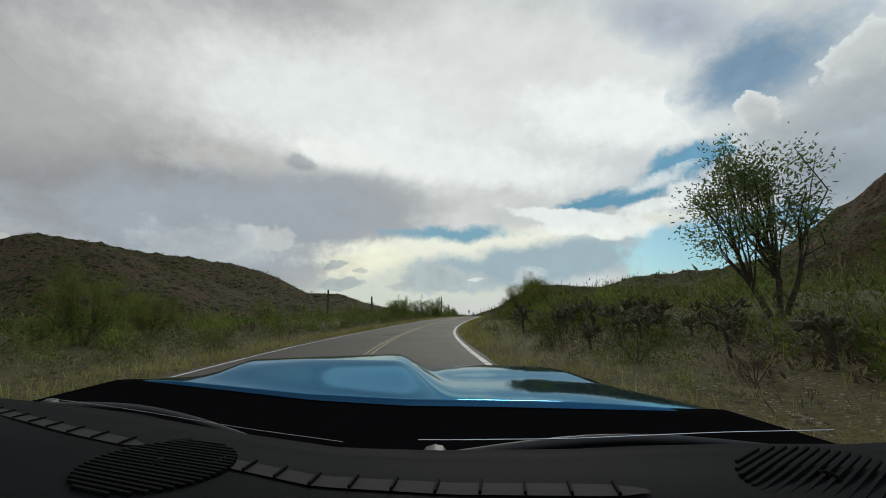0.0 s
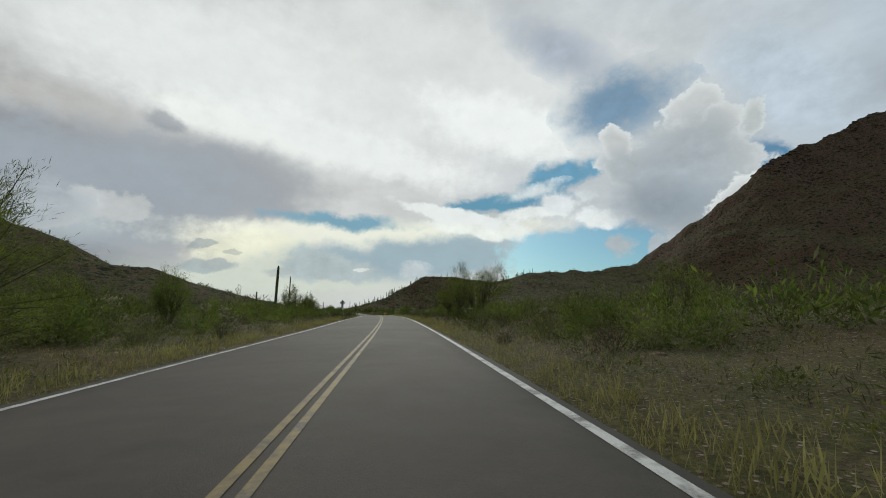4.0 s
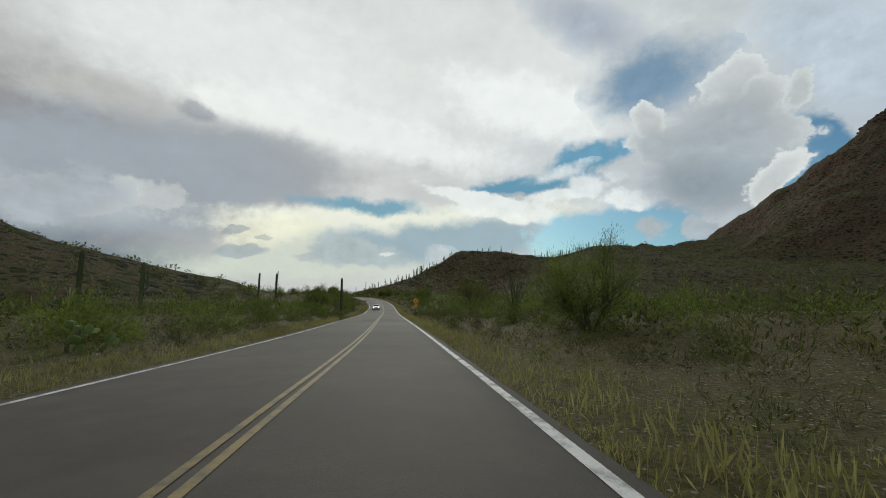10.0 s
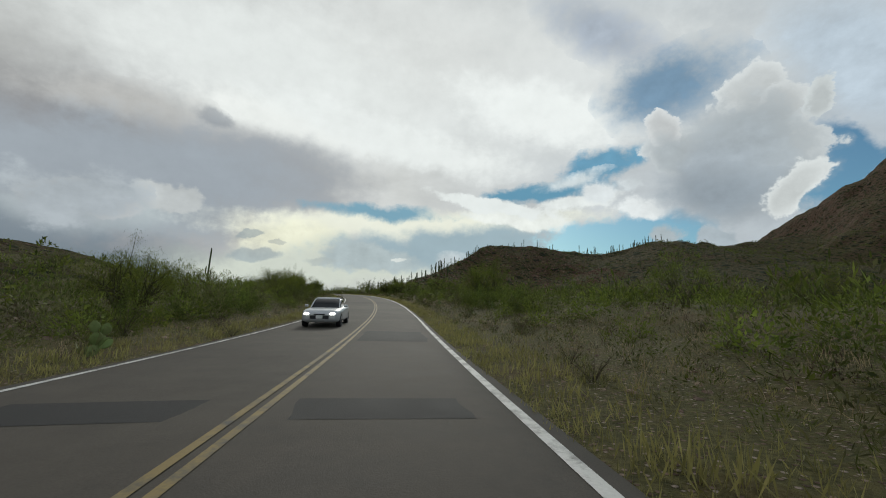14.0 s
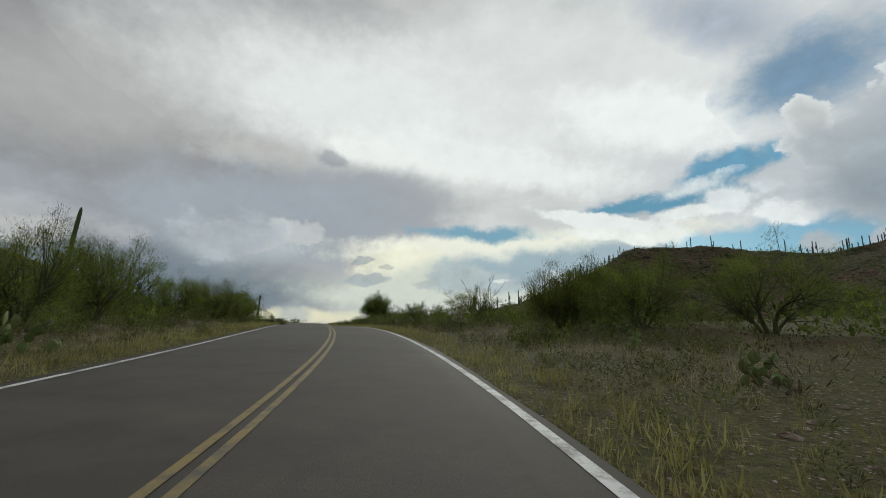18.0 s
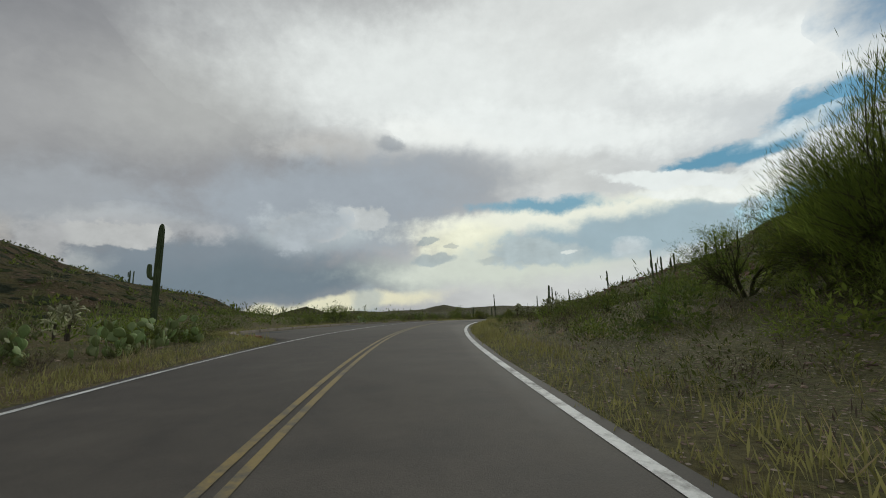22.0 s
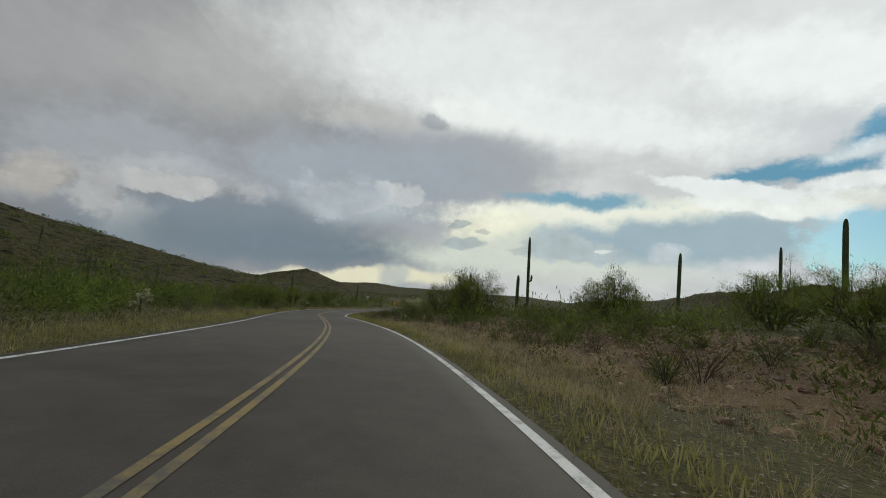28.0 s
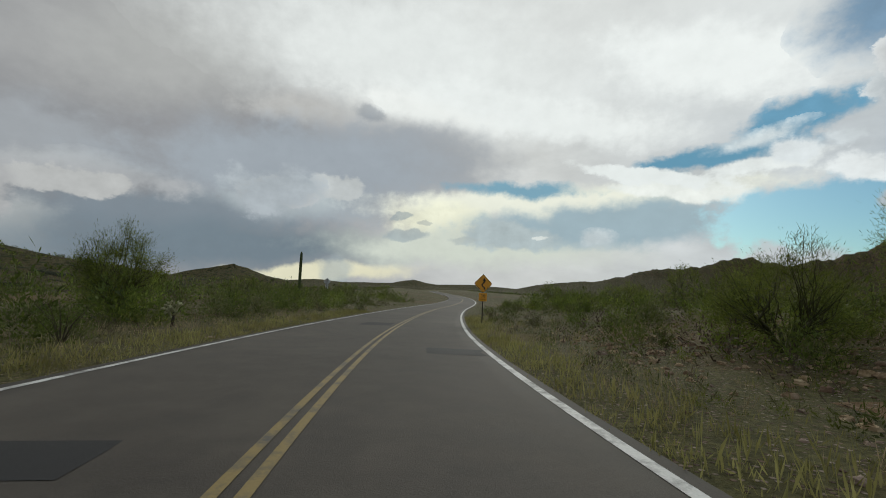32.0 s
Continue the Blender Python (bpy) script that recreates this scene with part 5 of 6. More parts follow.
# broken rock along the crest of the mountain
r = np.random.RandomState(43)
n = 1500
q, w = r.rand(n) * 2.0, r.normal(size=n) * 55
x = np.where(q < 1, 960 + 110 * q, 1070 + 330 * (q - 1)) + w * 0.3
y = np.where(q < 1, 760 - 20 * q, 740 - 180 * (q - 1)) + w
scatter(STONES, np.stack([x, y, ground_many(x, y), 2.5 + 8 * r.rand(n) ** 2, r.rand(n) * 6.3, r.randint(0, 4, n)], -1), "crags", [M_CRAG], "dark broken rock crags on the mountain crest", "rocks")

# ---- single plants, along the way ----
# trees that stand out
palo_verde(11.2, 14.2, 8.3, 8, 20, "tall sparse dark green ironwood tree beside the road", 1.0)
for s, u, h, k, t, w in ((58, 8.9, 6.2, 2, 0, 1.1), (66, 11.0, 7.0, 9, 80, 1.0), (50, 10.4, 5.0, 0, 140, 1.1), (139, 11.4, 8.8, 1, 130, 1.0), (146, 9.6, 6.8, 1, 200, 1.0), (230, 8.6, 5.0, 0, 30, 1.1), (155.5, -16.3, 6.0, 3, 40, 0.8), (163, -15, 5.2, 3, 90, 0.6),
                         (302, -15.5, 7.0, 1, 10, 0.9), (296, 17.3, 8.0, 1, 310, 0.9), (351, 13.6, 6.8, 0, 45, 1.1), (477, 11.8, 6.4, 9, 100, 1.2), (474, 12.8, 6.8, 9, 10, 1.15), (480.5, 13.0, 4.6, 0, 200, 1.2), (484, 12.4, 4.0, 2, 30, 1.2), (464, -13.1, 6.2, 1, 60, 0.9),
                         (19, -15.5, 4.6, 0, 0, 1.0), (26, -18, 4.0, 2, 60, 1.0), (95, -11, 5.6, 0, 150, 1.1), (88, -13, 5.2, 2, 20, 1.1), (112, -14, 4.2, 3, 0, 0.9), (78, 12, 4.6, 2, 0, 1.2), (320, -13, 4.4, 2, 0, 1.2),
                         (405, 14.5, 5.0, 9, 0, 1.2), (403, 10.6, 4.2, 9, 40, 1.2), (400, 13, 4.4, 0, 70, 1.2), (396, 15, 4.4, 2, 20, 1.2), (436, 11.5, 3.4, 0, 90, 1.2), (428, 16, 5.2, 4, 0, 1.2), (440, -14, 4.6, 0, 30, 1.1), (414, -15, 6.2, 1, 30, 1.0), (395, -14, 6.2, 2, 30, 1.0), (401, -12, 4.6, 0, 80, 1.0), (407, -12.5, 4.6, 3, 20, 1.0), (420, -12.5, 4.4, 2, 200, 1.1), (426, -13, 4.8, 0, 150, 1.0), (513, -16.5, 3.0, 2, 0, 1.2),
                         (632, 12.5, 5.6, 1, 0, 1.0), (640, 15, 6.6, 3, 0, 1.0), (650, 14, 5.6, 2, 50, 1.0), (598, -10.5, 5.2, 0, 0, 1.0), (594, -11.5, 4.4, 2, 0, 1.1), (560, -12, 4.4, 4, 0, 1.1), (379, 14, 5.0, 2, 0, 1.2), (666, -12, 4.0, 0, 0, 1.2), (690, 14, 4.6, 1, 0, 1.0),
                         (358, -14.5, 5.0, 1, 20, 1.0), (434, -10.5, 5.2, 0, 0, 1.1), (439, -10.5, 5.4, 2, 90, 1.1), (444, -10.6, 4.4, 4, 40, 1.2), (429, -11.5, 5.4, 1, 40, 1.1), (619, 17, 4.4, 0, 0, 1.2), (625, 21, 4.6, 1, 60, 1.1), (612, 20, 4.0, 2, 30, 1.2), (606, 24, 4.2, 4, 30, 1.2), (616, 27, 4.2, 1, 30, 1.2), (628, 26, 4.4, 0, 130, 1.2), (602, 28, 4.0, 2, 130, 1.2), (366, -13, 4.6, 2, 70, 1.2), (378, -14, 4.4, 0, 150, 1.1), (352, -12.5, 3.8, 4, 0, 1.2), (74, -14, 4.6, 2, 0, 1.3), (80, -15, 4.8, 0, 60, 1.2), (652, -11.5, 3.9, 2, 0, 1.2), (660, -13, 4.4, 3, 80, 1.0), (672, -14, 4.2, 1, 20, 1.0), (480, 13.4, 4.4, 3, 40, 1.0), (656, -9.4, 4.6, 0, 200, 1.0), (678, -12, 4.8, 1, 120, 1.0), (686, -11, 4.4, 0, 20, 1.0), (698, -13, 4.8, 3, 70, 1.0), (179, -18, 4.6, 0, 30, 1.1), (176, -16.5, 4.0, 2, 0, 1.1), (183, -20.5, 4.4, 1, 60, 1.0), (168, -15, 4.6, 0, 10, 1.1), (684, 20.5, 6.4, 3, 20, 1.0), (691, 9.4, 3.4, 0, 0, 1.3), (596, 19, 3.8, 2, 40, 1.2), (607, 17, 3.4, 0, 90, 1.3), (588, 22.5, 4.2, 1, 20, 1.1), (580, 19, 4.2, 0, 50, 1.2)):
    x, y, _ = spot(s, u)
    palo_verde(x, y, h, k if abs(u) < 21 else 5 + k % 3, t, wide=w)
s, u, x, y, r = sown(360, 0, 800, 12, 62, lambda s, u, x, y, r: (beyond(s, u) > 10) & (r.rand(len(s)) < 0.2 + smooth(0.42, 0.6, fbm(x / 25 + 12, y / 25, 2)) * 0.75), 51)
for i in range(len(s)):
    palo_verde(float(x[i]), float(y[i]), 3.0 + 2.0 * r.rand(), int(r.randint(5, 8)), r.rand() * 360)

# bushes close to the road
s, u, x, y, r = sown(900, -10, 715, 3.5, 17, lambda s, u, x, y, r: (beyond(s, u) > -2.2) & (beyond(s, u) < 6) & (r.rand(len(s)) < 0.75), 52)
for i in range(min(len(s), 290)):
    bush(float(x[i]), float(y[i]), 0.55 + 0.8 * r.rand(), int(r.choice(4, p=(.3, .3, .22, .18))), r.rand() * 360)

for s, u, h, kind, t in ((648, 6.6, 1.5, 0, 10), (650.5, 7.8, 1.3, 2, 60), (653, 6.2, 1.2, 1, 100), (655, 8.4, 1.7, 3, 0), (657, 6.9, 1.0, 2, 200), (646, 5.0, 1.1, 1, 30), (660, 7.4, 1.2, 1, 80), (644, 9.0, 1.6, 0, 120), (663, 9.4, 1.6, 3, 50), (649, 10.4, 1.4, 0, 0), (667, 7.0, 1.1, 2, 0), (641, 7.0, 0.9, 2, 70)):
    x, y, _ = spot(s, u)
    bush(x, y, h, kind, t)

r = np.random.RandomState(56)
for k in range(64):                                    # low grey and dry ones on the gravel bank
    s, u = 577 + 106 * r.rand(), 5.8 + 9 * r.rand()
    x, y, _ = spot(s, u)
    bush(x, y, 0.5 + 0.5 * r.rand() + 0.05 * (u - 6), int(r.choice(4, p=(.12, .42, .36, .10))), r.rand() * 360)

# saguaros
for s, u, h, rad, arms, tilt in ((154.4, -18.5, 8.2, .21, (), 1), (197, -24.8, 10.2, .15, (), 0), (298.5, -9.9, 7.6, .24, (), 0), (321, -33, 9.0, .25, (), 0), (316, -27.5, 8.5, .22, (), 0),
                                 (440, -28.6, 12.5, .22, ((.35, .7, 2.6, 180), (.30, .6, 2.0, 20)), 2), (492, -17.4, 6.9, .2, ((.50, .7, 0.9, 175),), 0), (602.8, 31.1, 3.6, .17, (), 0), (438, 21, 3.4, .28, (), 0), (571, 9.9, 7.8, .26, (), 3),
                                 (652.8, 26.2, 6.5, .24, (), 0), (678, 22.5, 8.5, .24, (), 0), (613, 32, 9.0, .22, (), 0), (636, 42, 10.0, .22, (), 0), (618, 38, 8.0, .20, (), 0),
                                 (90, -36, 7.0, .25, (), 0), (104, -30, 6.0, .25, ((.5, .6, 1.6, 90),), 0), (700, -24, 6.5, .22, (), 0), (668, -42, 5.6, .24, (), 0),
                                 (262, -34, 7.5, .25, (), 0), (268, -31, 6.5, .25, ((.45, .6, 2.0, 0),), 0), (232, -42, 7.5, .25, (), 0), (735, -22, 6.5, .2, (), 0), (585, 46, 9.0, .24, ((.4, .7, 2.2, 100),), 0)):
    x, y, _ = spot(s, u)
    saguaro(x, y, h, rad, arms, tilt=tilt)
saguaro(-28.3, 647.0, 12.5, 0.22, ((.45, .5, .9, 10),), tilt=-2)
saguaro(5.0, 652.0, 11.0, 0.20)
r = np.random.RandomState(61)
n_sag = 0
KNOLL = [rg for rg in RIDGES if rg[0] in [CREST["knoll_" + c] for c in "abcdef"]]
while n_sag < 120:                                    # on the knoll and its ridge
    q = r.rand()
    (x0, y0, _), (x1, y1, _), wide, _ = KNOLL[r.randint(len(KNOLL))]
    x, y = x0 + (x1 - x0) * q + r.normal() * 7, y0 + (y1 - y0) * q + r.normal() * 7
    if near_road(np.array([x]), np.array([y]))[1][0] < 38:
        continue
    h = 3.5 + 5.5 * r.rand() ** 1.3
    saguaro(x, y, h, 0.26, ((.45, .6, 1.8, r.rand() * 360),) if r.rand() < 0.3 else (), "saguaro cactus on the rocky knoll")
    n_sag += 1
for _ in range(45):                                    # on the western and eastern slopes
    side = r.rand() < 0.5
    x, y = (r.uniform(-260, -125), r.uniform(150, 760)) if side else (r.uniform(90, 330), r.uniform(120, 560))
    saguaro(x, y, 4 + 3.5 * r.rand(), 0.25, ((.45, .6, 1.8, r.rand() * 360),) if r.rand() < 0.3 else (), "saguaro cactus on the scrub-covered slope")

# ocotillos
for k, (s, u, h, c) in enumerate(((188, 13.2, 7.4, 26), (251, 12.0, 6.4, 20), (256, 17.5, 6.2, 12), (268, 20, 5.5, 12), (429, 18.0, 6.0, 16), (660.5, 19.4, 8.0, 32), (665.6, 17.7, 7.0, 14), (591, 27, 6.5, 14), (600, 24, 5.5, 14), (299, 22, 7.0, 10), (445, -31, 7.0, 10), (410, 24, 5.0, 12), (601.6, 11.7, 4.4, 16), (591.9, 20.4, 6.0, 22), (588, 16.2, 5.2, 26), (597, 25, 5.0, 14))):
    x, y, _ = spot(s, u)
    ocotillo(x, y, h, c, 70 + k)

# prickly pears: the nearest pad by pad
for k, (s, u, z_, kk) in enumerate(((69, 6.2, 1.15, 1), (71.5, 6.8, 1.2, 0), (74, 6.4, 1.1, 2), (52, 5.8, 1.25, 1), (281, 5.6, 1.35, 1), (283, 6.4, 1.4, 0), (285, 5.4, 1.3, 1), (286.5, 7.0, 1.3, 2), (289, 6.0, 1.2, 0), (280, 8.0, 1.3, 1), (176, 5.6, 1.1, 0), (178, 6.8, 1.2, 1),
                                   (180, 8.0, 1.1, 2), (174, 8.2, 1.2, 1), (146, -9.6, 1.2, 1), (148.5, -9.9, 1.1, 0), (139, -9.2, 1.0, 2), (128, 8.2, 1.3, 0), (205, 9.5, 1.2, 1), (208, 11.5, 1.1, 0), (212, 8.4, 1.0, 2), (293, -9.4, 1.1, 0), (297, -9.0, 1.0, 2), (387, 5.8, 0.8, 2), (416, 8.8, 1.0, 0), (676.3, 6.8, 1.1, 0), (670.6, 9.8, 1.35, 1), (673.2, 9.9, 1.2, 2), (672.1, 11.1, 1.35, 0), (671.4, 10.6, 1.3, 1), (669.6, 9.2, 1.1, 2), (674.5, 8.4, 1.1, 1), (678, 9.6, 1.2, 0), (482.6, -9.3, 1.3, 0), (480.5, -8.6, 1.2, 1), (479, -9.6, 1.3, 2), (484.5, -9.6, 1.2, 1), (477, -8.8, 1.1, 0), (166.5, -7.0, 1.3, 0), (165.2, -8.0, 1.1, 1))):
    x, y, _ = spot(s, u)
    prickly_pear(x, y, z_ * 0.75, kk, 40 * k)
s, u, x, y, r = sown(420, 0, 700, 6, 22, lambda s, u, x, y, r: (beyond(s, u) > -1) & (r.rand(len(s)) < smooth(0.42, 0.62, fbm(x / 13 + 33, y / 13, 2))), 53)
for i in range(min(len(s), 105)):
    prickly_pear(float(x[i]), float(y[i]), 0.55 + 0.4 * r.rand(), int(r.choice(3, p=(.35, .1, .55))), r.rand() * 360)
# chollas
for k, (s, u) in enumerate(((174.5, 9.0), (183, 6.6), (506, 5.2), (508, 6.0), (504, 8), (512, 9), (515, 6.6), (593.7, 19.4), (592.2, 18.2), (595.2, 20.6), (590.4, 18.8), (598, 18.2), (484.5, -14.5), (486, -15.6), (683, 14.5), (604, 14.6))):
    x, y, _ = spot(s, u)
    cholla(x, y, 0.9 + 0.2 * (k % 3), k % 3, 50 * k)
r = np.random.RandomState(55)
for k in range(34):                                    # a brown thicket
    x, y, _ = spot(5 + 20 * r.rand(), 5.2 + 6 * r.rand())
    cholla(x, y, 0.6 + 0.4 * r.rand(), 3 + k % 3, 360 * r.rand(), "brown branching cholla cactus in a thicket")
s, u, x, y, r = sown(300, 0, 700, 6, 26, lambda s, u, x, y, r: (beyond(s, u) > 0) & (r.rand(len(s)) < smooth(0.45, 0.6, fbm(x / 16 + 63, y / 16, 2))), 54)
for i in range(min(len(s), 45)):
    cholla(float(x[i]), float(y[i]), 0.7 + 0.5 * r.rand(), int(r.randint(3)), r.rand() * 360)

# ---- built things beside and on the road ----
def box_arrays(w, d, h, bevel=0.0):
    """A box with chamfered upright edges, its base at z 0; w, d, h in metres."""
    b = max(bevel, 0.001)
    ring = [(-w / 2 + b, -d / 2), (w / 2 - b, -d / 2), (w / 2, -d / 2 + b), (w / 2, d / 2 - b), (w / 2 - b, d / 2), (-w / 2 + b, d / 2), (-w / 2, d / 2 - b), (-w / 2, -d / 2 + b)]
    v, q = [], []
    for z, k in ((0, 1), (h - b, 1), (h, 1 - b / max(w, d) * 2)):
        v += [(x * k, y * k, z) for x, y in ring]
    for i in range(2):
        q += [(i * 8 + j, i * 8 + (j + 1) % 8, i * 8 + 8 + (j + 1) % 8, i * 8 + 8 + j) for j in range(8)]
    for o in (16, 0):
        q += [(o, o + 1, o + 2, o + 3), (o, o + 3, o + 4, o + 7), (o + 4, o + 5, o + 6, o + 7)]
    return np.array(v, float), np.array(q)


def box(name, w, d, h, mat, bevel=0.005):
    return quick(name, *box_arrays(w, d, h, bevel), mat)


def loft(name, sections, mat, n=16, power=0.45, smooth_it=True):
    """A closed hull through sections (y, half width, bottom, top, centre x), each a rounded rectangle."""
    a = np.arange(n) * 2 * np.pi / n + np.pi / n
    cx, sx = np.sign(np.cos(a)) * np.abs(np.cos(a)) ** power, np.sign(np.sin(a)) * np.abs(np.sin(a)) ** power
    v = []
    for y, w, lo, hi, *c in sections:
        v.append(np.stack([cx * w + (c[0] if c else 0), np.full(n, y), (lo + hi) / 2 + sx * (hi - lo) / 2], -1))
    first, last = np.tile(v[0].mean(0), (n, 1)), np.tile(v[-1].mean(0), (n, 1))
    v = [v[0] * 0.02 + first * 0.98] + v + [v[-1] * 0.02 + last * 0.98]
    i = np.arange(len(v) * n).reshape(len(v), n)
    j = np.roll(i, -1, 1)
    return quick(name, np.concatenate(v), np.stack([i[:-1], j[:-1], j[1:], i[1:]], -1).reshape(-1, 4), mat, smooth_it=smooth_it)


def disc(name, r, depth, mat, n=24, hole=0.0, axis="x"):
    """A wheel-like ring or disc about the x or y axis."""
    prof = [(hole, -depth / 2), (r * 0.94, -depth / 2), (r, -depth / 4), (r, depth / 4), (r * 0.94, depth / 2), (hole, depth / 2)]
    a = np.arange(n) * 2 * np.pi / n
    v = np.array([(d, math.cos(t) * q, math.sin(t) * q) if axis == "x" else (math.cos(t) * q, d, math.sin(t) * q) for q, d in prof for t in a])
    i = np.arange(len(prof) * n).reshape(len(prof), n)
    i = np.concatenate([i, i[:1]]) if hole else i
    j = np.roll(i, -1, 1)
    return quick(name, v, np.stack([i[:-1], j[:-1], j[1:], i[1:]], -1).reshape(-1, 4), mat, smooth_it=True)


M_STEEL = plain("galvanised_steel", (0.42, 0.43, 0.43), 0.45, 0.8, 0.3)
M_SIGN_BACK = plain("sign_back_aluminium", (0.55, 0.56, 0.56), 0.5, 0.6, 0.3)
M_POST = plain("brown_steel_post", (0.055, 0.045, 0.036), 0.7, 0.2, 0.4)
M_SIGN_YELLOW = plain("yellow_sign_sheet", (0.78, 0.34, 0.02), 0.4, 0, 0.15)
M_SIGN_BLACK = plain("black_sign_print", (0.012, 0.012, 0.012), 0.5, 0, 0.0)
M_WHITE_TOP = plain("white_reflector", (0.75, 0.75, 0.72), 0.4, 0, 0.2)
M_RED_PAINT = plain("faded_red_kerb_paint", (0.30, 0.07, 0.045), 0.8, 0, 0.5)
M_TYRE = plain("tyre_rubber", (0.018, 0.018, 0.019), 0.85, 0, 0.3)
M_RIM = plain("wheel_alloy", (0.5, 0.5, 0.51), 0.3, 0.9, 0.2)
M_BODY_WHITE = plain("silver_white_paint", (0.62, 0.63, 0.64), 0.25, 0.3, 0.1)
M_GLASS_DARK = plain("tinted_glass", (0.012, 0.015, 0.017), 0.06, 0, 0.0)
M_BLACK_TRIM = plain("black_trim", (0.018, 0.018, 0.02), 0.55, 0, 0.3)
M_CHROME = plain("chrome_strip", (0.75, 0.75, 0.76), 0.18, 1.0, 0.1)
lamp_k = Mat("headlight_lens", 0.1)
lamp_k.colour((0.9, 0.9, 0.88))
lamp_k.b.inputs["Emission Color"].default_value = (1.0, 0.97, 0.9, 1)
lamp_k.b.inputs["Emission Strength"].default_value = 4.0
M_LAMP = lamp_k.m
M_LENS_OFF = plain("clear_lamp_lens", (0.55, 0.57, 0.58), 0.1, 0, 0.1)

# kerbs of the lay-bys, stone by stone, with a gap where the water runs off
kerb = tagged(new("kerb"), "tan concrete kerb along the lay-bys", "kerb", kind="structure")
KERB = box("kerb_stone", 0.17, 1.96, 0.30, M_CONCRETE, 0.02)
KERB_RED = box("kerb_stone", 0.17, 1.96, 0.30, M_RED_PAINT, 0.02)
for a, b, _ in BAYS:
    for s in np.arange(a + 4, b - 1, 2.0):
        if a == 167 and 187 < s < 190:
            continue
        x, y, z = on_road(s, float(bay_edge(np.array([s]))[0]) - 0.02)
        x2, y2, _ = on_road(s + 1.0, float(bay_edge(np.array([s + 1.0]))[0]) - 0.02)
        x0, y0, _ = on_road(s - 1.0, float(bay_edge(np.array([s - 1.0]))[0]) - 0.02)
        k = part("kerb_stone", KERB_RED if a > 400 and s == a + 4 else KERB, kerb)
        k.matrix_basis = pose(float(x), float(y), float(z) - 0.25, 0, 0, math.degrees(math.atan2(-(float(x2) - float(x0)), float(y2) - float(y0))))

# darker repairs in the asphalt
def repair(s0, s1, u0, u1, label="dark asphalt patch on the road"):
    s = np.arange(s0, s1 + 0.01, 0.25)
    me = strip("asphalt_patch", s, u0 + 0.25 * (fbm(s * 1.7, s * 0 + u0, 3) - 0.5), u1 + 0.3 * (fbm(s * 1.3 + 9, s * 0 + u1, 3) - 0.5), 0.004, M_PATCH, 0.012, 3)
    ob = new("asphalt_patch", me)
    ob.parent = road
    ob["label"] = label


for s0, s1, u0, u1 in ((53, 66, -0.2, 1.6), (74, 79, -1.0, 0.6), (257, 260, -3.0, 0.8), (292.5, 295.5, -1.9, 1.2), (303, 304, -4.4, 1.2), (312, 316, -1.0, 1.4), (418, 420, -2.9, -1.7), (425, 426, -2.0, 0.6), (505, 508, 0.1, 1.6), (514.5, 515.6, -1.2, 1.6),
                       (500, 501.5, -9.2, -7.6), (493, 494.6, -11.2, -9.8), (584, 585, -4.8, -1.9), (651.5, 652.8, -1.2, 1.65), (661, 661.8, -4.6, -2.0), (700, 702, -3.2, -1.7), (684, 684.8, -4.9, -2.6), (24, 26, -2.6, -1.2), (33, 34, -0.8, 1.0), (691, 692.4, 0.2, 1.7), (147, 148, -1.0, 1.3)):
    repair(s0, s1, u0, u1)


# road signs
def diamond(size, mat, name):
    """A thin square plate on its corner, with cut corners, facing -y."""
    h, c = size * math.sqrt(0.5), 0.05
    ring = [(h - c, -c), (h - c, c), (c, h - c), (-c, h - c), (-(h - c), c), (-(h - c), -c), (-c, -(h - c)), (c, -(h - c))]
    v = [(x, y, z) for y in (-0.003, 0.003) for x, z in ring]
    q = [(j, (j + 1) % 8, 8 + (j + 1) % 8, 8 + j) for j in range(8)]
    for o in (0, 8):
        q += [(o, o + 1, o + 2, o + 3), (o, o + 3, o + 4, o + 7), (o + 4, o + 5, o + 6, o + 7)]
    return quick(name, v, q, mat)


def ribbon(name, pts, wide, mat, y):
    p = np.array(pts, float)
    d = np.gradient(p, axis=0)
    d /= np.linalg.norm(d, axis=1)[:, None]
    nrm = np.stack([-d[:, 1], d[:, 0]], -1) * wide / 2
    a, b = p + nrm, p - nrm
    v = np.concatenate([np.stack([a[:, 0], np.full(len(p), y), a[:, 1]], -1), np.stack([b[:, 0], np.full(len(p), y), b[:, 1]], -1)])
    n = len(p)
    return v, np.array([(i, i + 1, n + i + 1, n + i) for i in range(n - 1)])


def text_mesh(words, size, mat):
    cu = bpy.data.curves.new("writing", "FONT")
    cu.body, cu.size, cu.align_x, cu.align_y, cu.extrude = words, size, "CENTER", "CENTER", 0.001
    tmp = new("writing", cu)
    bpy.context.view_layer.update()
    me = bpy.data.meshes.new_from_object(tmp.evaluated_get(bpy.context.evaluated_depsgraph_get()))
    bpy.data.objects.remove(tmp)
    me.materials.clear()
    me.materials.append(mat)
    return me


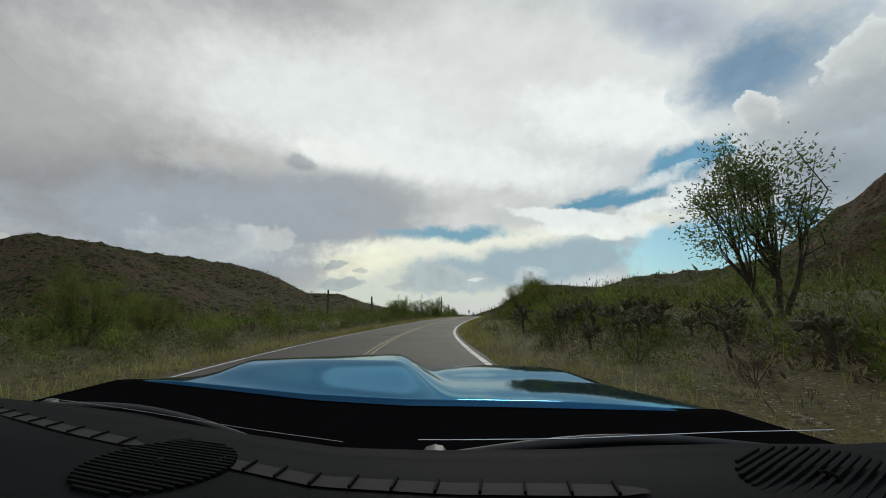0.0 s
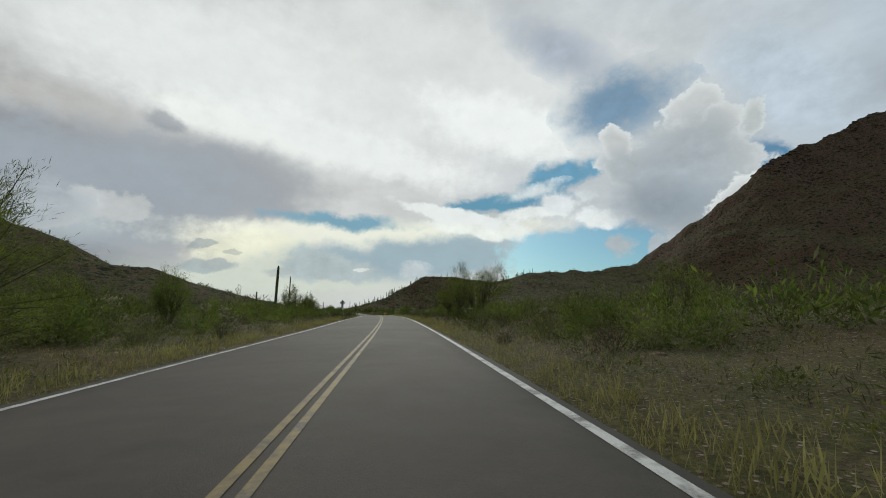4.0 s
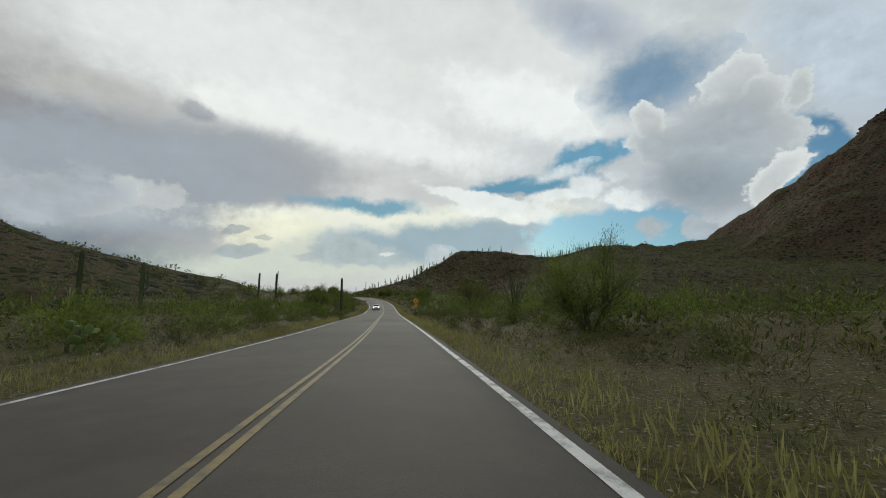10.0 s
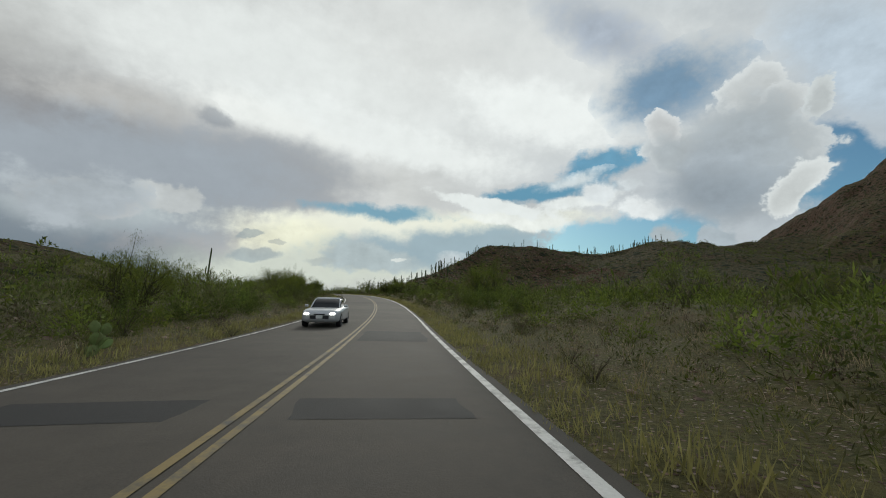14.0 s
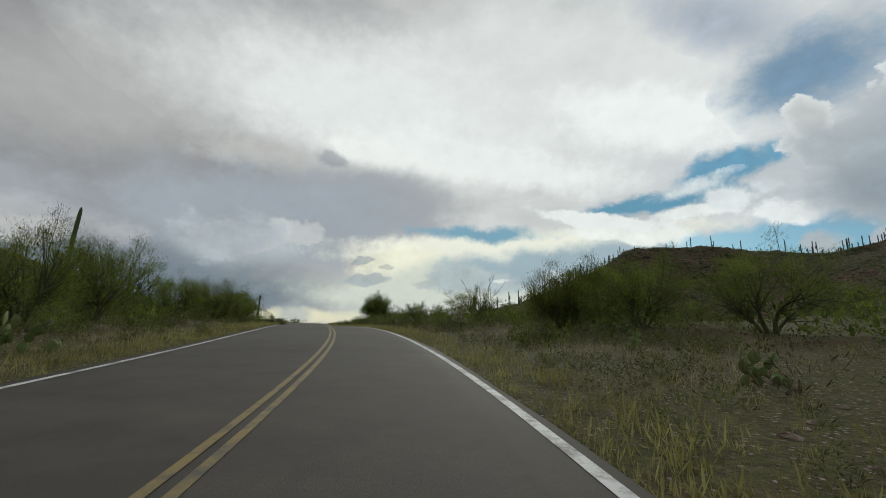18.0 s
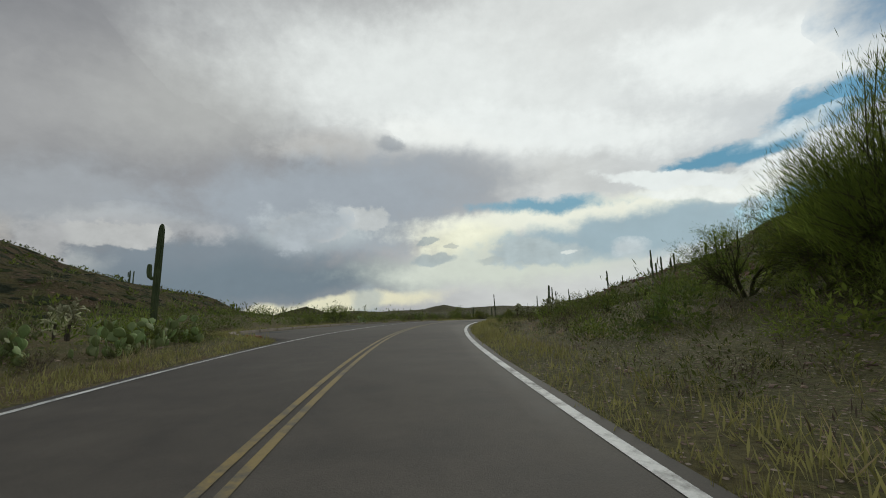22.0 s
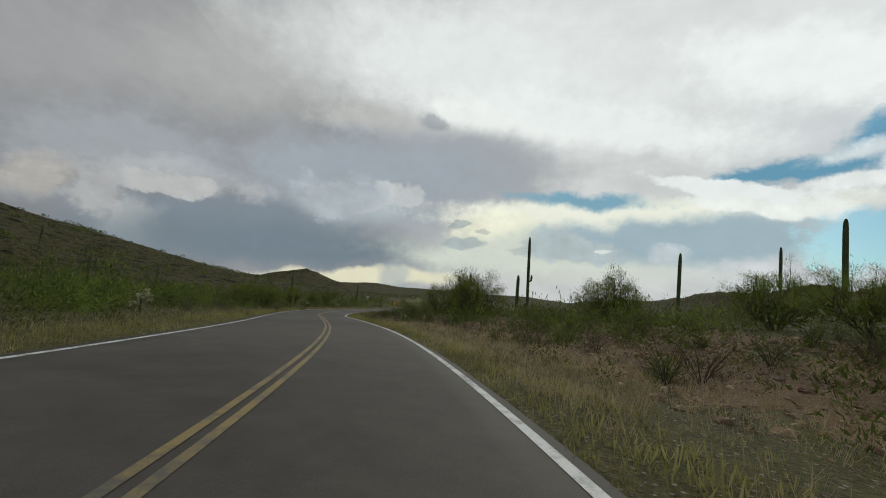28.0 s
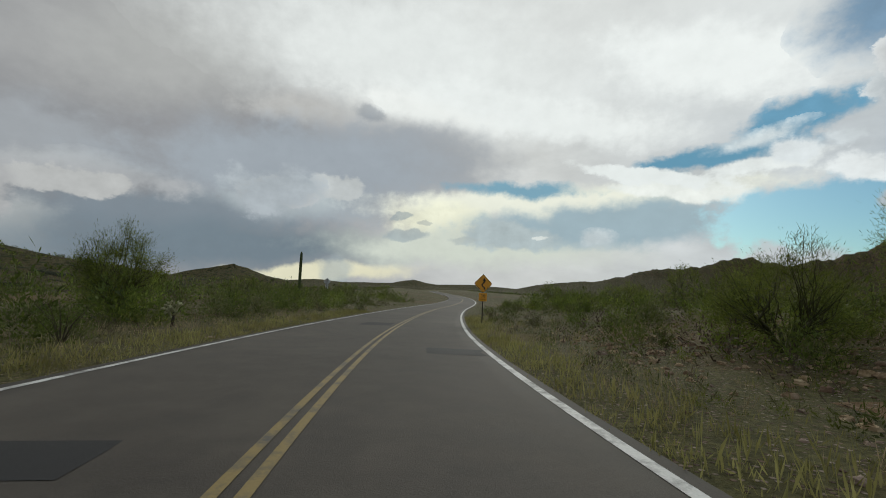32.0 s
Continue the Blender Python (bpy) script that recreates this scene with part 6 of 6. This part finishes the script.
def winding_sign(s, u, turn, lift, front=True, plate=0.46, label="", z0=0.0):
    ob = thing("road_sign", label, "sign", "road signs")
    part("post", box("sign_post", 0.06, 0.045, 1.55 + lift + 1.0, M_POST), ob, "thin brown steel post").location = (0, 0.03 if front else -0.04, -0.4)
    panel = part("panel", diamond(0.76, M_SIGN_YELLOW if front else M_SIGN_BACK, "sign_panel"), ob, "yellow diamond plate" if front else "bare grey metal back")
    panel.location = (0, -0.005, 1.62 + lift)
    small = part("plate", box("speed_plate", plate, 0.006, plate * (1.0 if front else 1.25), M_SIGN_YELLOW if front else M_SIGN_BACK), ob)
    small.location = (0, -0.005, 0.62 + lift)
    if front:
        sp = Soup()
        k = np.linspace(0, 1, 26)
        wave = np.stack([np.sin(k * 2 * np.pi * 1.25 + 0.4) * 0.085 * (1 - k * 0.3), -0.33 + 0.46 * k], -1)
        sp.add(*ribbon("arrow", wave, 0.075, M_SIGN_BLACK, -0.006))
        tip = wave[-1]
        sp.add([(tip[0] - 0.10, -0.006, tip[1]), (tip[0] + 0.10, -0.006, tip[1]), (tip[0] + 0.01, -0.006, tip[1] + 0.19), (tip[0] - 0.01, -0.006, tip[1] + 0.19)], [(0, 1, 2, 3)])
        part("arrow", quick("arrow", *sp.arrays(), M_SIGN_BLACK), panel, "black winding-road arrow")
        edge = Soup()
        for rot in range(4):
            a, b = np.array([math.cos(rot * math.pi / 2), math.sin(rot * math.pi / 2)]) * 0.50, np.array([math.cos((rot + 1) * math.pi / 2), math.sin((rot + 1) * math.pi / 2)]) * 0.50
            edge.add(*ribbon("border", [a, (a + b) / 2, b], 0.014, M_SIGN_BLACK, -0.005))
        part("border", quick("sign_border", *edge.arrays(), M_SIGN_BLACK), panel)
        for words, size, dz in (("30", 0.27, 0.29), ("MPH", 0.13, 0.09)):
            w = part("number" if words == "30" else "unit", text_mesh(words, size, M_SIGN_BLACK), small, "black print")
            w.matrix_basis = pose(0, -0.006, dz, 90, 0, 0)
    x, y = (s, u) if abs(u) > 100 else spot(s, u)[:2]
    ob.matrix_world = pose(x, y, ground_z(x, y) + z0, 0, 0, turn)
    return ob


winding_sign(275.8, 4.0, -6, 0.75, True, 0.46, "yellow winding-road sign with a 30 mph plate")
winding_sign(-65.6, 681.5, 14, 0.75, True, 0.46, "yellow winding-road sign with a speed plate")
winding_sign(160.2, -8.3, -22, 0.85, False, 0.46, "back of a diamond road sign with a smaller plate")
winding_sign(-90.2, 712.5, 10, 0.75, False, 0.46, "back of a diamond road sign among bushes")

marker = thing("marker_post", "dark thin marker post with a white top", "post")
part("post", box("marker_pole", 0.05, 0.05, 1.25, M_POST), marker)
part("cap", disc("marker_cap", 0.065, 0.03, M_WHITE_TOP, 16, axis="y"), marker, "white round reflector").location = (0, -0.03, 1.22)
x, y, z = spot(214.2, -7.9)
marker.matrix_world = pose(x, y, z - 0.08)


# ---- the oncoming car ----
def wheel(parent, x, y, r, wide):
    t = part("wheel", disc("tyre", r, wide, M_TYRE, 28, r * 0.62), parent, "black tyre on a bright rim")
    t.location = (x, y, r)
    part("rim", disc("rim", r * 0.63, wide * 0.7, M_RIM, 20), t)
    for k in range(5):
        sp = part("spoke", box("spoke", 0.03, 0.05, r * 0.58, M_RIM), t)
        sp.matrix_basis = pose(wide * 0.37 * (1 if x > 0 else -1), 0, 0, 72 * k, 0, 0)
    return t


def oncoming_car(s, u):
    car = thing("car", "silver-white coupe with its headlights on, in the far lane", "car")
    body = part("body", loft("car_body", [(-2.25, .62, .38, .72), (-2.18, .80, .28, .80), (-1.6, .90, .22, .86), (-0.6, .92, .20, .92), (0.6, .92, .20, .95), (1.5, .91, .22, 1.0), (2.1, .84, .28, 1.0), (2.25, .70, .40, .92)], M_BODY_WHITE, 20, 0.35), car, "silver-white painted body")
    part("cabin", loft("car_cabin", [(-0.75, .70, .86, .93), (-0.15, .72, .86, 1.30), (0.2, .70, .86, 1.38), (0.9, .68, .86, 1.36), (1.5, .66, .86, 1.14), (1.9, .64, .86, 1.0)], M_GLASS_DARK, 16, 0.4), car, "dark tinted glasshouse")
    part("roof", loft("car_roof", [(-0.02, .60, 1.30, 1.36), (0.25, .63, 1.34, 1.405), (0.85, .62, 1.33, 1.39), (1.25, .58, 1.24, 1.29)], M_BODY_WHITE, 16, 0.5), car)
    for sx in (-1, 1):
        part("headlight", loft("headlight", [(-0.05, .10, -.05, .05), (0.02, .15, -.075, .075), (0.14, .14, -.06, .07)], M_LAMP, 14, 0.8), car, "lit headlight").location = (sx * 0.58, -2.23, 0.66)
        mir = part("mirror", loft("mirror", [(-0.05, .05, -.04, .05), (0, .10, -.06, .07), (0.06, .08, -.05, .06)], M_BODY_WHITE, 12, 0.7), car)
        mir.location = (sx * 0.98, -0.45, 0.98)
        part("a_pillar", quick("a_pillar", *Soup().tube([(sx * .70, -0.72, .90), (sx * .66, -0.30, 1.18), (sx * .60, 0.02, 1.34)], [.035, .03, .03], 6).arrays(), M_BODY_WHITE, smooth_it=True), car)
        for y in (-1.38, 1.35):
            wheel(car, sx * 0.80, y, 0.33, 0.22)
    part("grille", box("grille", 0.86, 0.05, 0.16, M_BLACK_TRIM), car, "black lower grille").location = (0, -2.25, 0.42)
    part("intake", box("intake", 0.50, 0.05, 0.06, M_BLACK_TRIM), car).location = (0, -2.26, 0.60)
    part("number_plate", box("number_plate", 0.31, 0.02, 0.16, M_WHITE_TOP), car, "plain pale plate").location = (0, -2.285, 0.44)
    part("bonnet_line", box("bonnet_line", 1.3, 0.012, 0.006, M_BLACK_TRIM), car).location = (0, -0.80, 0.925)
    x, y, z = (float(v) for v in on_road(s, u))
    hd, gd = float(np.degrees(np.interp(s, ST, h_all))), float(np.degrees(np.interp(s, ST, g_all)))
    car.matrix_world = pose(x, y, z - 0.012 * abs(u - MIDDLE), 0, 0, hd) @ pose(0, 0, 0, gd, 0, 0)
    return car


oncoming_car(320, -3.3)

# ---- the blue car in which the drive begins, at its starting place ----
def make_car_paint():
    k = Mat("blue_metallic_paint", 0.12, 0.85)
    f = k.noise(900, 2)
    k.colour(k.ramp(f, (0.3, (0.016, 0.075, 0.165)), (0.7, (0.024, 0.105, 0.22))))
    k.b.inputs["Coat Weight"].default_value, k.b.inputs["Coat Roughness"].default_value = 0.2, 0.03
    k.b.inputs["Specular Tint"].default_value = (0.30, 0.62, 0.80, 1)
    dust = k.noise(7, 6, 0.7)
    return k.gloss(k.math("MULTIPLY_ADD", dust, 0.06, 0.05)).m


def make_dash():
    k = Mat("black_dash_plastic", 0.85, spec=0.05)
    f = k.noise(260, 3, 0.6)
    return k.colour(k.ramp(k.noise(5, 5), (0.3, (0.006, 0.0062, 0.007)), (0.7, (0.010, 0.0102, 0.011)))).bump(f, 0.35, 0.002).m


M_BLUE, M_DASH = make_car_paint(), make_dash()
M_SLOT_SHADE = plain("slot_shade", (0.004, 0.004, 0.004), 0.9, 0, 0.0)
M_COWL = plain("cowl_plastic", (0.005, 0.005, 0.0055), 0.9, 0, 0.3)
M_COWL.node_tree.nodes["Principled BSDF"].inputs["Specular IOR Level"].default_value = 0.0

own = thing("blue_car", "glossy blue sports car with a black dashboard in the lane", "car")
XC = -0.22                                             # middle of the car, left of the eye


def patch_xy(f, x0, x1, y0, y1, nx, ny):
    """A sheet z = f(x, y); y0 and y1 may be functions of x."""
    k, q = np.linspace(0, 1, nx), np.linspace(0, 1, ny)[:, None]
    x = np.tile(x0 + (x1 - x0) * k, (ny, 1))
    a = y0(x[0]) if callable(y0) else np.full(nx, y0)
    b = y1(x[0]) if callable(y1) else np.full(nx, y1)
    y = a + (b - a) * q
    return x, y, f(x, y)


def sheet(name, mat, f, x0, x1, y0, y1, nx=24, ny=16, skirt=0.03):
    """Such a sheet with a rim turned down all round."""
    x, y, z = patch_xy(f, x0, x1, y0, y1, nx, ny)
    pad = lambda m: np.pad(m, 1, "edge")
    z2 = np.pad(z, 1, "edge")
    z2[0], z2[-1], z2[:, 0], z2[:, -1] = z2[1] - skirt, z2[-2] - skirt, z2[:, 1] - skirt, z2[:, -2] - skirt
    return grid_mesh(name, pad(x), pad(y), z2, [mat])[0]


dash_edge = lambda x: np.interp(x, [-1.17, -0.67, -0.29, -0.1, 0.04, 0.24, 0.5, 0.67], [1.43, 1.13, 0.875, 0.76, 0.72, 0.685, 0.665, 0.64])
hood_edge = lambda x: np.interp(x, [-1.15, -0.28, 0.01, 0.23, 0.56, 0.82], [2.02, 1.41, 1.265, 1.2, 1.09, 1.0])
flat_top = lambda x: smooth(-0.95, -0.72, x) * (1 - smooth(-0.02, 0.20, x))


def hood_z(x, y):
    c = np.abs(x - XC) / 1.02
    return 1.012 + 0.050 * flat_top(x) * smooth(0, 0.55, y - hood_edge(x)) - 0.035 * (1 - flat_top(x)) * smooth(0, 0.7, y - hood_edge(x)) - 0.10 * np.clip(y - 1.9, 0, 3) ** 1.6 - 0.10 * np.clip(c - 0.6, 0, 1) ** 1.7


def dash_z(x, y):
    return 1.085 - 0.03 * smooth(0.25, 0, dash_edge(x) - y) - 0.02 * np.clip(np.abs(x - XC) - 0.6, 0, 1)


part("bonnet", sheet("bonnet", M_BLUE, hood_z, XC - 1.02, XC + 1.02, hood_edge, lambda x: 2.72 - 0.35 * ((x - XC) / 1.02) ** 2, 70, 40), own, "glossy blue bonnet with a raised middle")
part("cowl", sheet("cowl", M_COWL, lambda x, y: 1.0 + 0 * x, XC - 1.02, XC + 1.02, lambda x: dash_edge(x) + 0.005, lambda x: hood_edge(x) + 0.03, 40, 8), own, "black plastic cowl under the wipers")
dash = part("dashboard", sheet("dashboard", M_DASH, dash_z, XC - 0.98, XC + 1.0, -0.32, dash_edge, 50, 24, 0.35), own, "black textured plastic dashboard")
part("trim_line", quick("trim_line", *Soup().tube([(float(a), float(dash_edge(np.array(a))) + 0.012, 1.066) for a in np.linspace(0.02, 0.66, 14)], np.full(14, 0.0010), 6).arrays(), M_CHROME), dash, "thin bright trim line")
part("trim_line", quick("trim_line", *Soup().tube([(float(a), float(dash_edge(np.array(a))) + 0.012, 1.06) for a in np.linspace(-1.05, -0.1, 18)], np.full(18, 0.0007), 6).arrays(), M_CHROME), dash)


def on_dash(x, back, lift=0.003):
    """A place on the dashboard, so far back from its front edge."""
    y = float(dash_edge(np.array(x))) - back
    return x, y, float(dash_z(np.array(x), np.array(y))) + lift


def vent(x0, b0, x1, b1, n, sag):
    """A defroster slot with cross bars: a flat near-black strip for the shade inside."""
    k = np.linspace(0, 1, 20)
    mid = np.array([on_dash(x0 + (x1 - x0) * q, b0 + (b1 - b0) * q + sag * math.sin(q * math.pi)) for q in k])
    wide = 0.014 * np.clip(np.minimum(k, 1 - k) * 14, 0.1, 1) ** 0.5
    v = np.concatenate([mid + np.stack([0 * k, wide, 0 * k], -1), mid - np.stack([0 * k, wide, 0 * k], -1)])
    slot = part("defroster_vent", quick("defroster_vent", v, [(i, i + 1, 21 + i, 20 + i) for i in range(19)], M_SLOT_SHADE), dash, "long defroster slot, its shade a flat dark strip")
    for q in np.linspace(0.06, 0.94, n):
        p = on_dash(x0 + (x1 - x0) * q, b0 + (b1 - b0) * q + sag * math.sin(q * math.pi), 0.004)
        b = part("vent_bar", VENT_BAR, slot)
        b.matrix_basis = pose(*p, 0, 0, -15)


VENT_BAR = box("vent_bar", 0.003, 0.03, 0.003, M_DASH, 0.0005)
vent(-0.264, 0.197, 0.233, 0.216, 11, 0.0)
vent(-0.90, 0.17, -0.382, 0.20, 8, 0.02)


def grille(cx, back, turn, n, side):
    """Fine ribs over a speaker."""
    g = part("speaker_grille", disc("speaker_base", 0.02, 0.002, M_DASH), dash, "ribbed speaker grille")
    g.location = on_dash(cx, back, -0.012)
    for i in range(n):
        q = (i + 0.5) / n * 2 - 1
        rib = part("rib", box("rib", 0.21 * math.sqrt(max(0.05, 1 - q * q)), 0.0035, 0.004, M_DASH, 0.0008), g)
        rib.matrix_basis = pose(q * 0.03 * side, q * 0.075, 0.012, 0, 0, turn)


grille(-0.31, 0.245, -28, 20, 1)
grille(0.44, 0.195, 28, 18, -1)
knob = part("sensor_knob", disc("sensor_base", 0.017, 0.006, M_DASH, 24, axis="y"), dash, "small round sensor dome")
knob.matrix_basis = pose(*on_dash(-0.348, 0.141, 0.004), 90, 0, 0)
part("dome", loft("dome", [(-0.010, .013, -.013, .013), (0.0, .0125, -.0125, .0125), (0.008, .008, -.008, .008)], M_COWL, 16, 1.0), knob).location = (0, -0.008, 0)
for x0, x1, y0 in ((-1.02, -0.28, 0.06), (0.05, 0.64, 0.05)):
    pts = [(float(a), float(dash_edge(np.array(a))) + y0 + 0.05 * math.sin(3.1 * q), 1.022 + 0.012 * math.sin(3.1 * q)) for q, a in zip(np.linspace(0, 1, 12), np.linspace(x0, x1, 12))]
    w = part("wiper", quick("wiper_arm", *Soup().tube(pts, np.linspace(0.013, 0.007, 12), 6).arrays(), M_BLACK_TRIM, smooth_it=True), own, "black windscreen wiper")
    part("blade", quick("wiper_blade", *Soup().tube([(x, y - 0.045, z - 0.004) for x, y, z in pts[2:]], np.full(10, 0.006), 5).arrays(), M_TYRE), w)
    part("pivot", loft("wiper_pivot", [(-0.02, .02, -.015, .015), (0.02, .022, -.02, .02)], M_BLACK_TRIM, 10, 0.8), w).location = pts[0]
# unseen roof and dark lining, added over the cabin to shade the dashboard
shade_roof_z = lambda x, y: np.interp(y, [-1.75, -1.2, -0.8, -0.4, 0.0, 0.12], [0.96, 1.24, 1.37, 1.42, 1.42, 1.40]) - 0.10 * (np.abs(x - XC) / 0.70) ** 3
part("roof", sheet("roof", M_BLUE, shade_roof_z, XC - 0.70, XC + 0.70, -1.75, 0.12, 20, 20, 0.02), own, "unseen blue roof added to shade the dashboard")
part("headlining", sheet("headlining", M_COWL, lambda x, y: shade_roof_z(x, y) - 0.025, XC - 0.68, XC + 0.68, -1.6, 0.11, 20, 20, 0.01), own, "dark underside of the added roof")
# sides, ends and running gear
for sx, nm in ((-1, "left"), (1, "right")):
    side = XC + sx * 1.02
    ys = np.linspace(2.38, -1.95, 40)
    tops = np.where(ys > 0.75, hood_z(np.full(40, side), np.maximum(ys, hood_edge(np.array([side]))[0])) - 0.015, 0.95)
    z = np.stack([tops, tops - 0.12, np.full(40, 0.62), np.full(40, 0.42), np.full(40, 0.24)], 1)
    bulge = np.array([0, 0.035, 0.06, 0.05, 0.0])
    for yw in (1.95, -1.15):
        z[:, 3:] = np.where((np.abs(ys - yw) < 0.36)[:, None], np.maximum(z[:, 3:], 0.35 + np.sqrt(np.clip(0.36 ** 2 - (ys - yw) ** 2, 0, 1))[:, None]), z[:, 3:])
    part("side_panel", grid_mesh("side_panel", side + sx * np.tile(bulge, (40, 1)), np.repeat(ys[:, None], 5, 1), z, [M_BLUE])[0], own, "blue side panel")
    for yw in (1.95, -1.15):
        wheel(own, XC + sx * 0.82, yw, 0.34, 0.24)
    part("headlight", loft("car_lamp", [(-0.08, .10, -.04, .05), (0.02, .16, -.06, .07), (0.12, .12, -.04, .05)], M_LENS_OFF, 14, 0.8), own, "clear headlight").location = (XC + sx * 0.68, 2.44, 0.70)
part("front_bumper", loft("front_bumper", [(2.0, .90, .22, .80, XC), (2.5, .86, .20, .76, XC), (2.72, .70, .22, .72, XC), (2.80, .50, .28, .62, XC)], M_BLUE, 20, 0.45), own)
part("rear_deck", sheet("rear_deck", M_BLUE, lambda x, y: 0.97 - 0.06 * np.clip(-y - 1.5, 0, 1) - 0.05 * (np.abs(x - XC) / 0.93) ** 3, XC - 0.93, XC + 0.93, -2.02, -0.95, 24, 10), own, "blue rear deck")
part("tonneau", sheet("tonneau", M_COWL, lambda x, y: 0.955 + 0 * x, XC - 0.92, XC + 0.92, -0.955, -0.325, 12, 6), own, "black cover over the cabin")
part("rear_bumper", loft("rear_bumper", [(-2.12, .60, .30, .86, XC), (-2.05, .84, .24, .90, XC), (-1.8, .90, .24, .88, XC)], M_BLUE, 20, 0.4), own)
part("underbody", box("underbody", 1.5, 4.2, 0.12, M_BLACK_TRIM), own).location = (XC, 0.35, 0.2)
own.matrix_world = pose(*(float(v) for v in on_road(0.0, -0.05)), 0, 0, HEADING[0]) @ pose(0, 0, -0.02, GRADE[0], 0, 0)
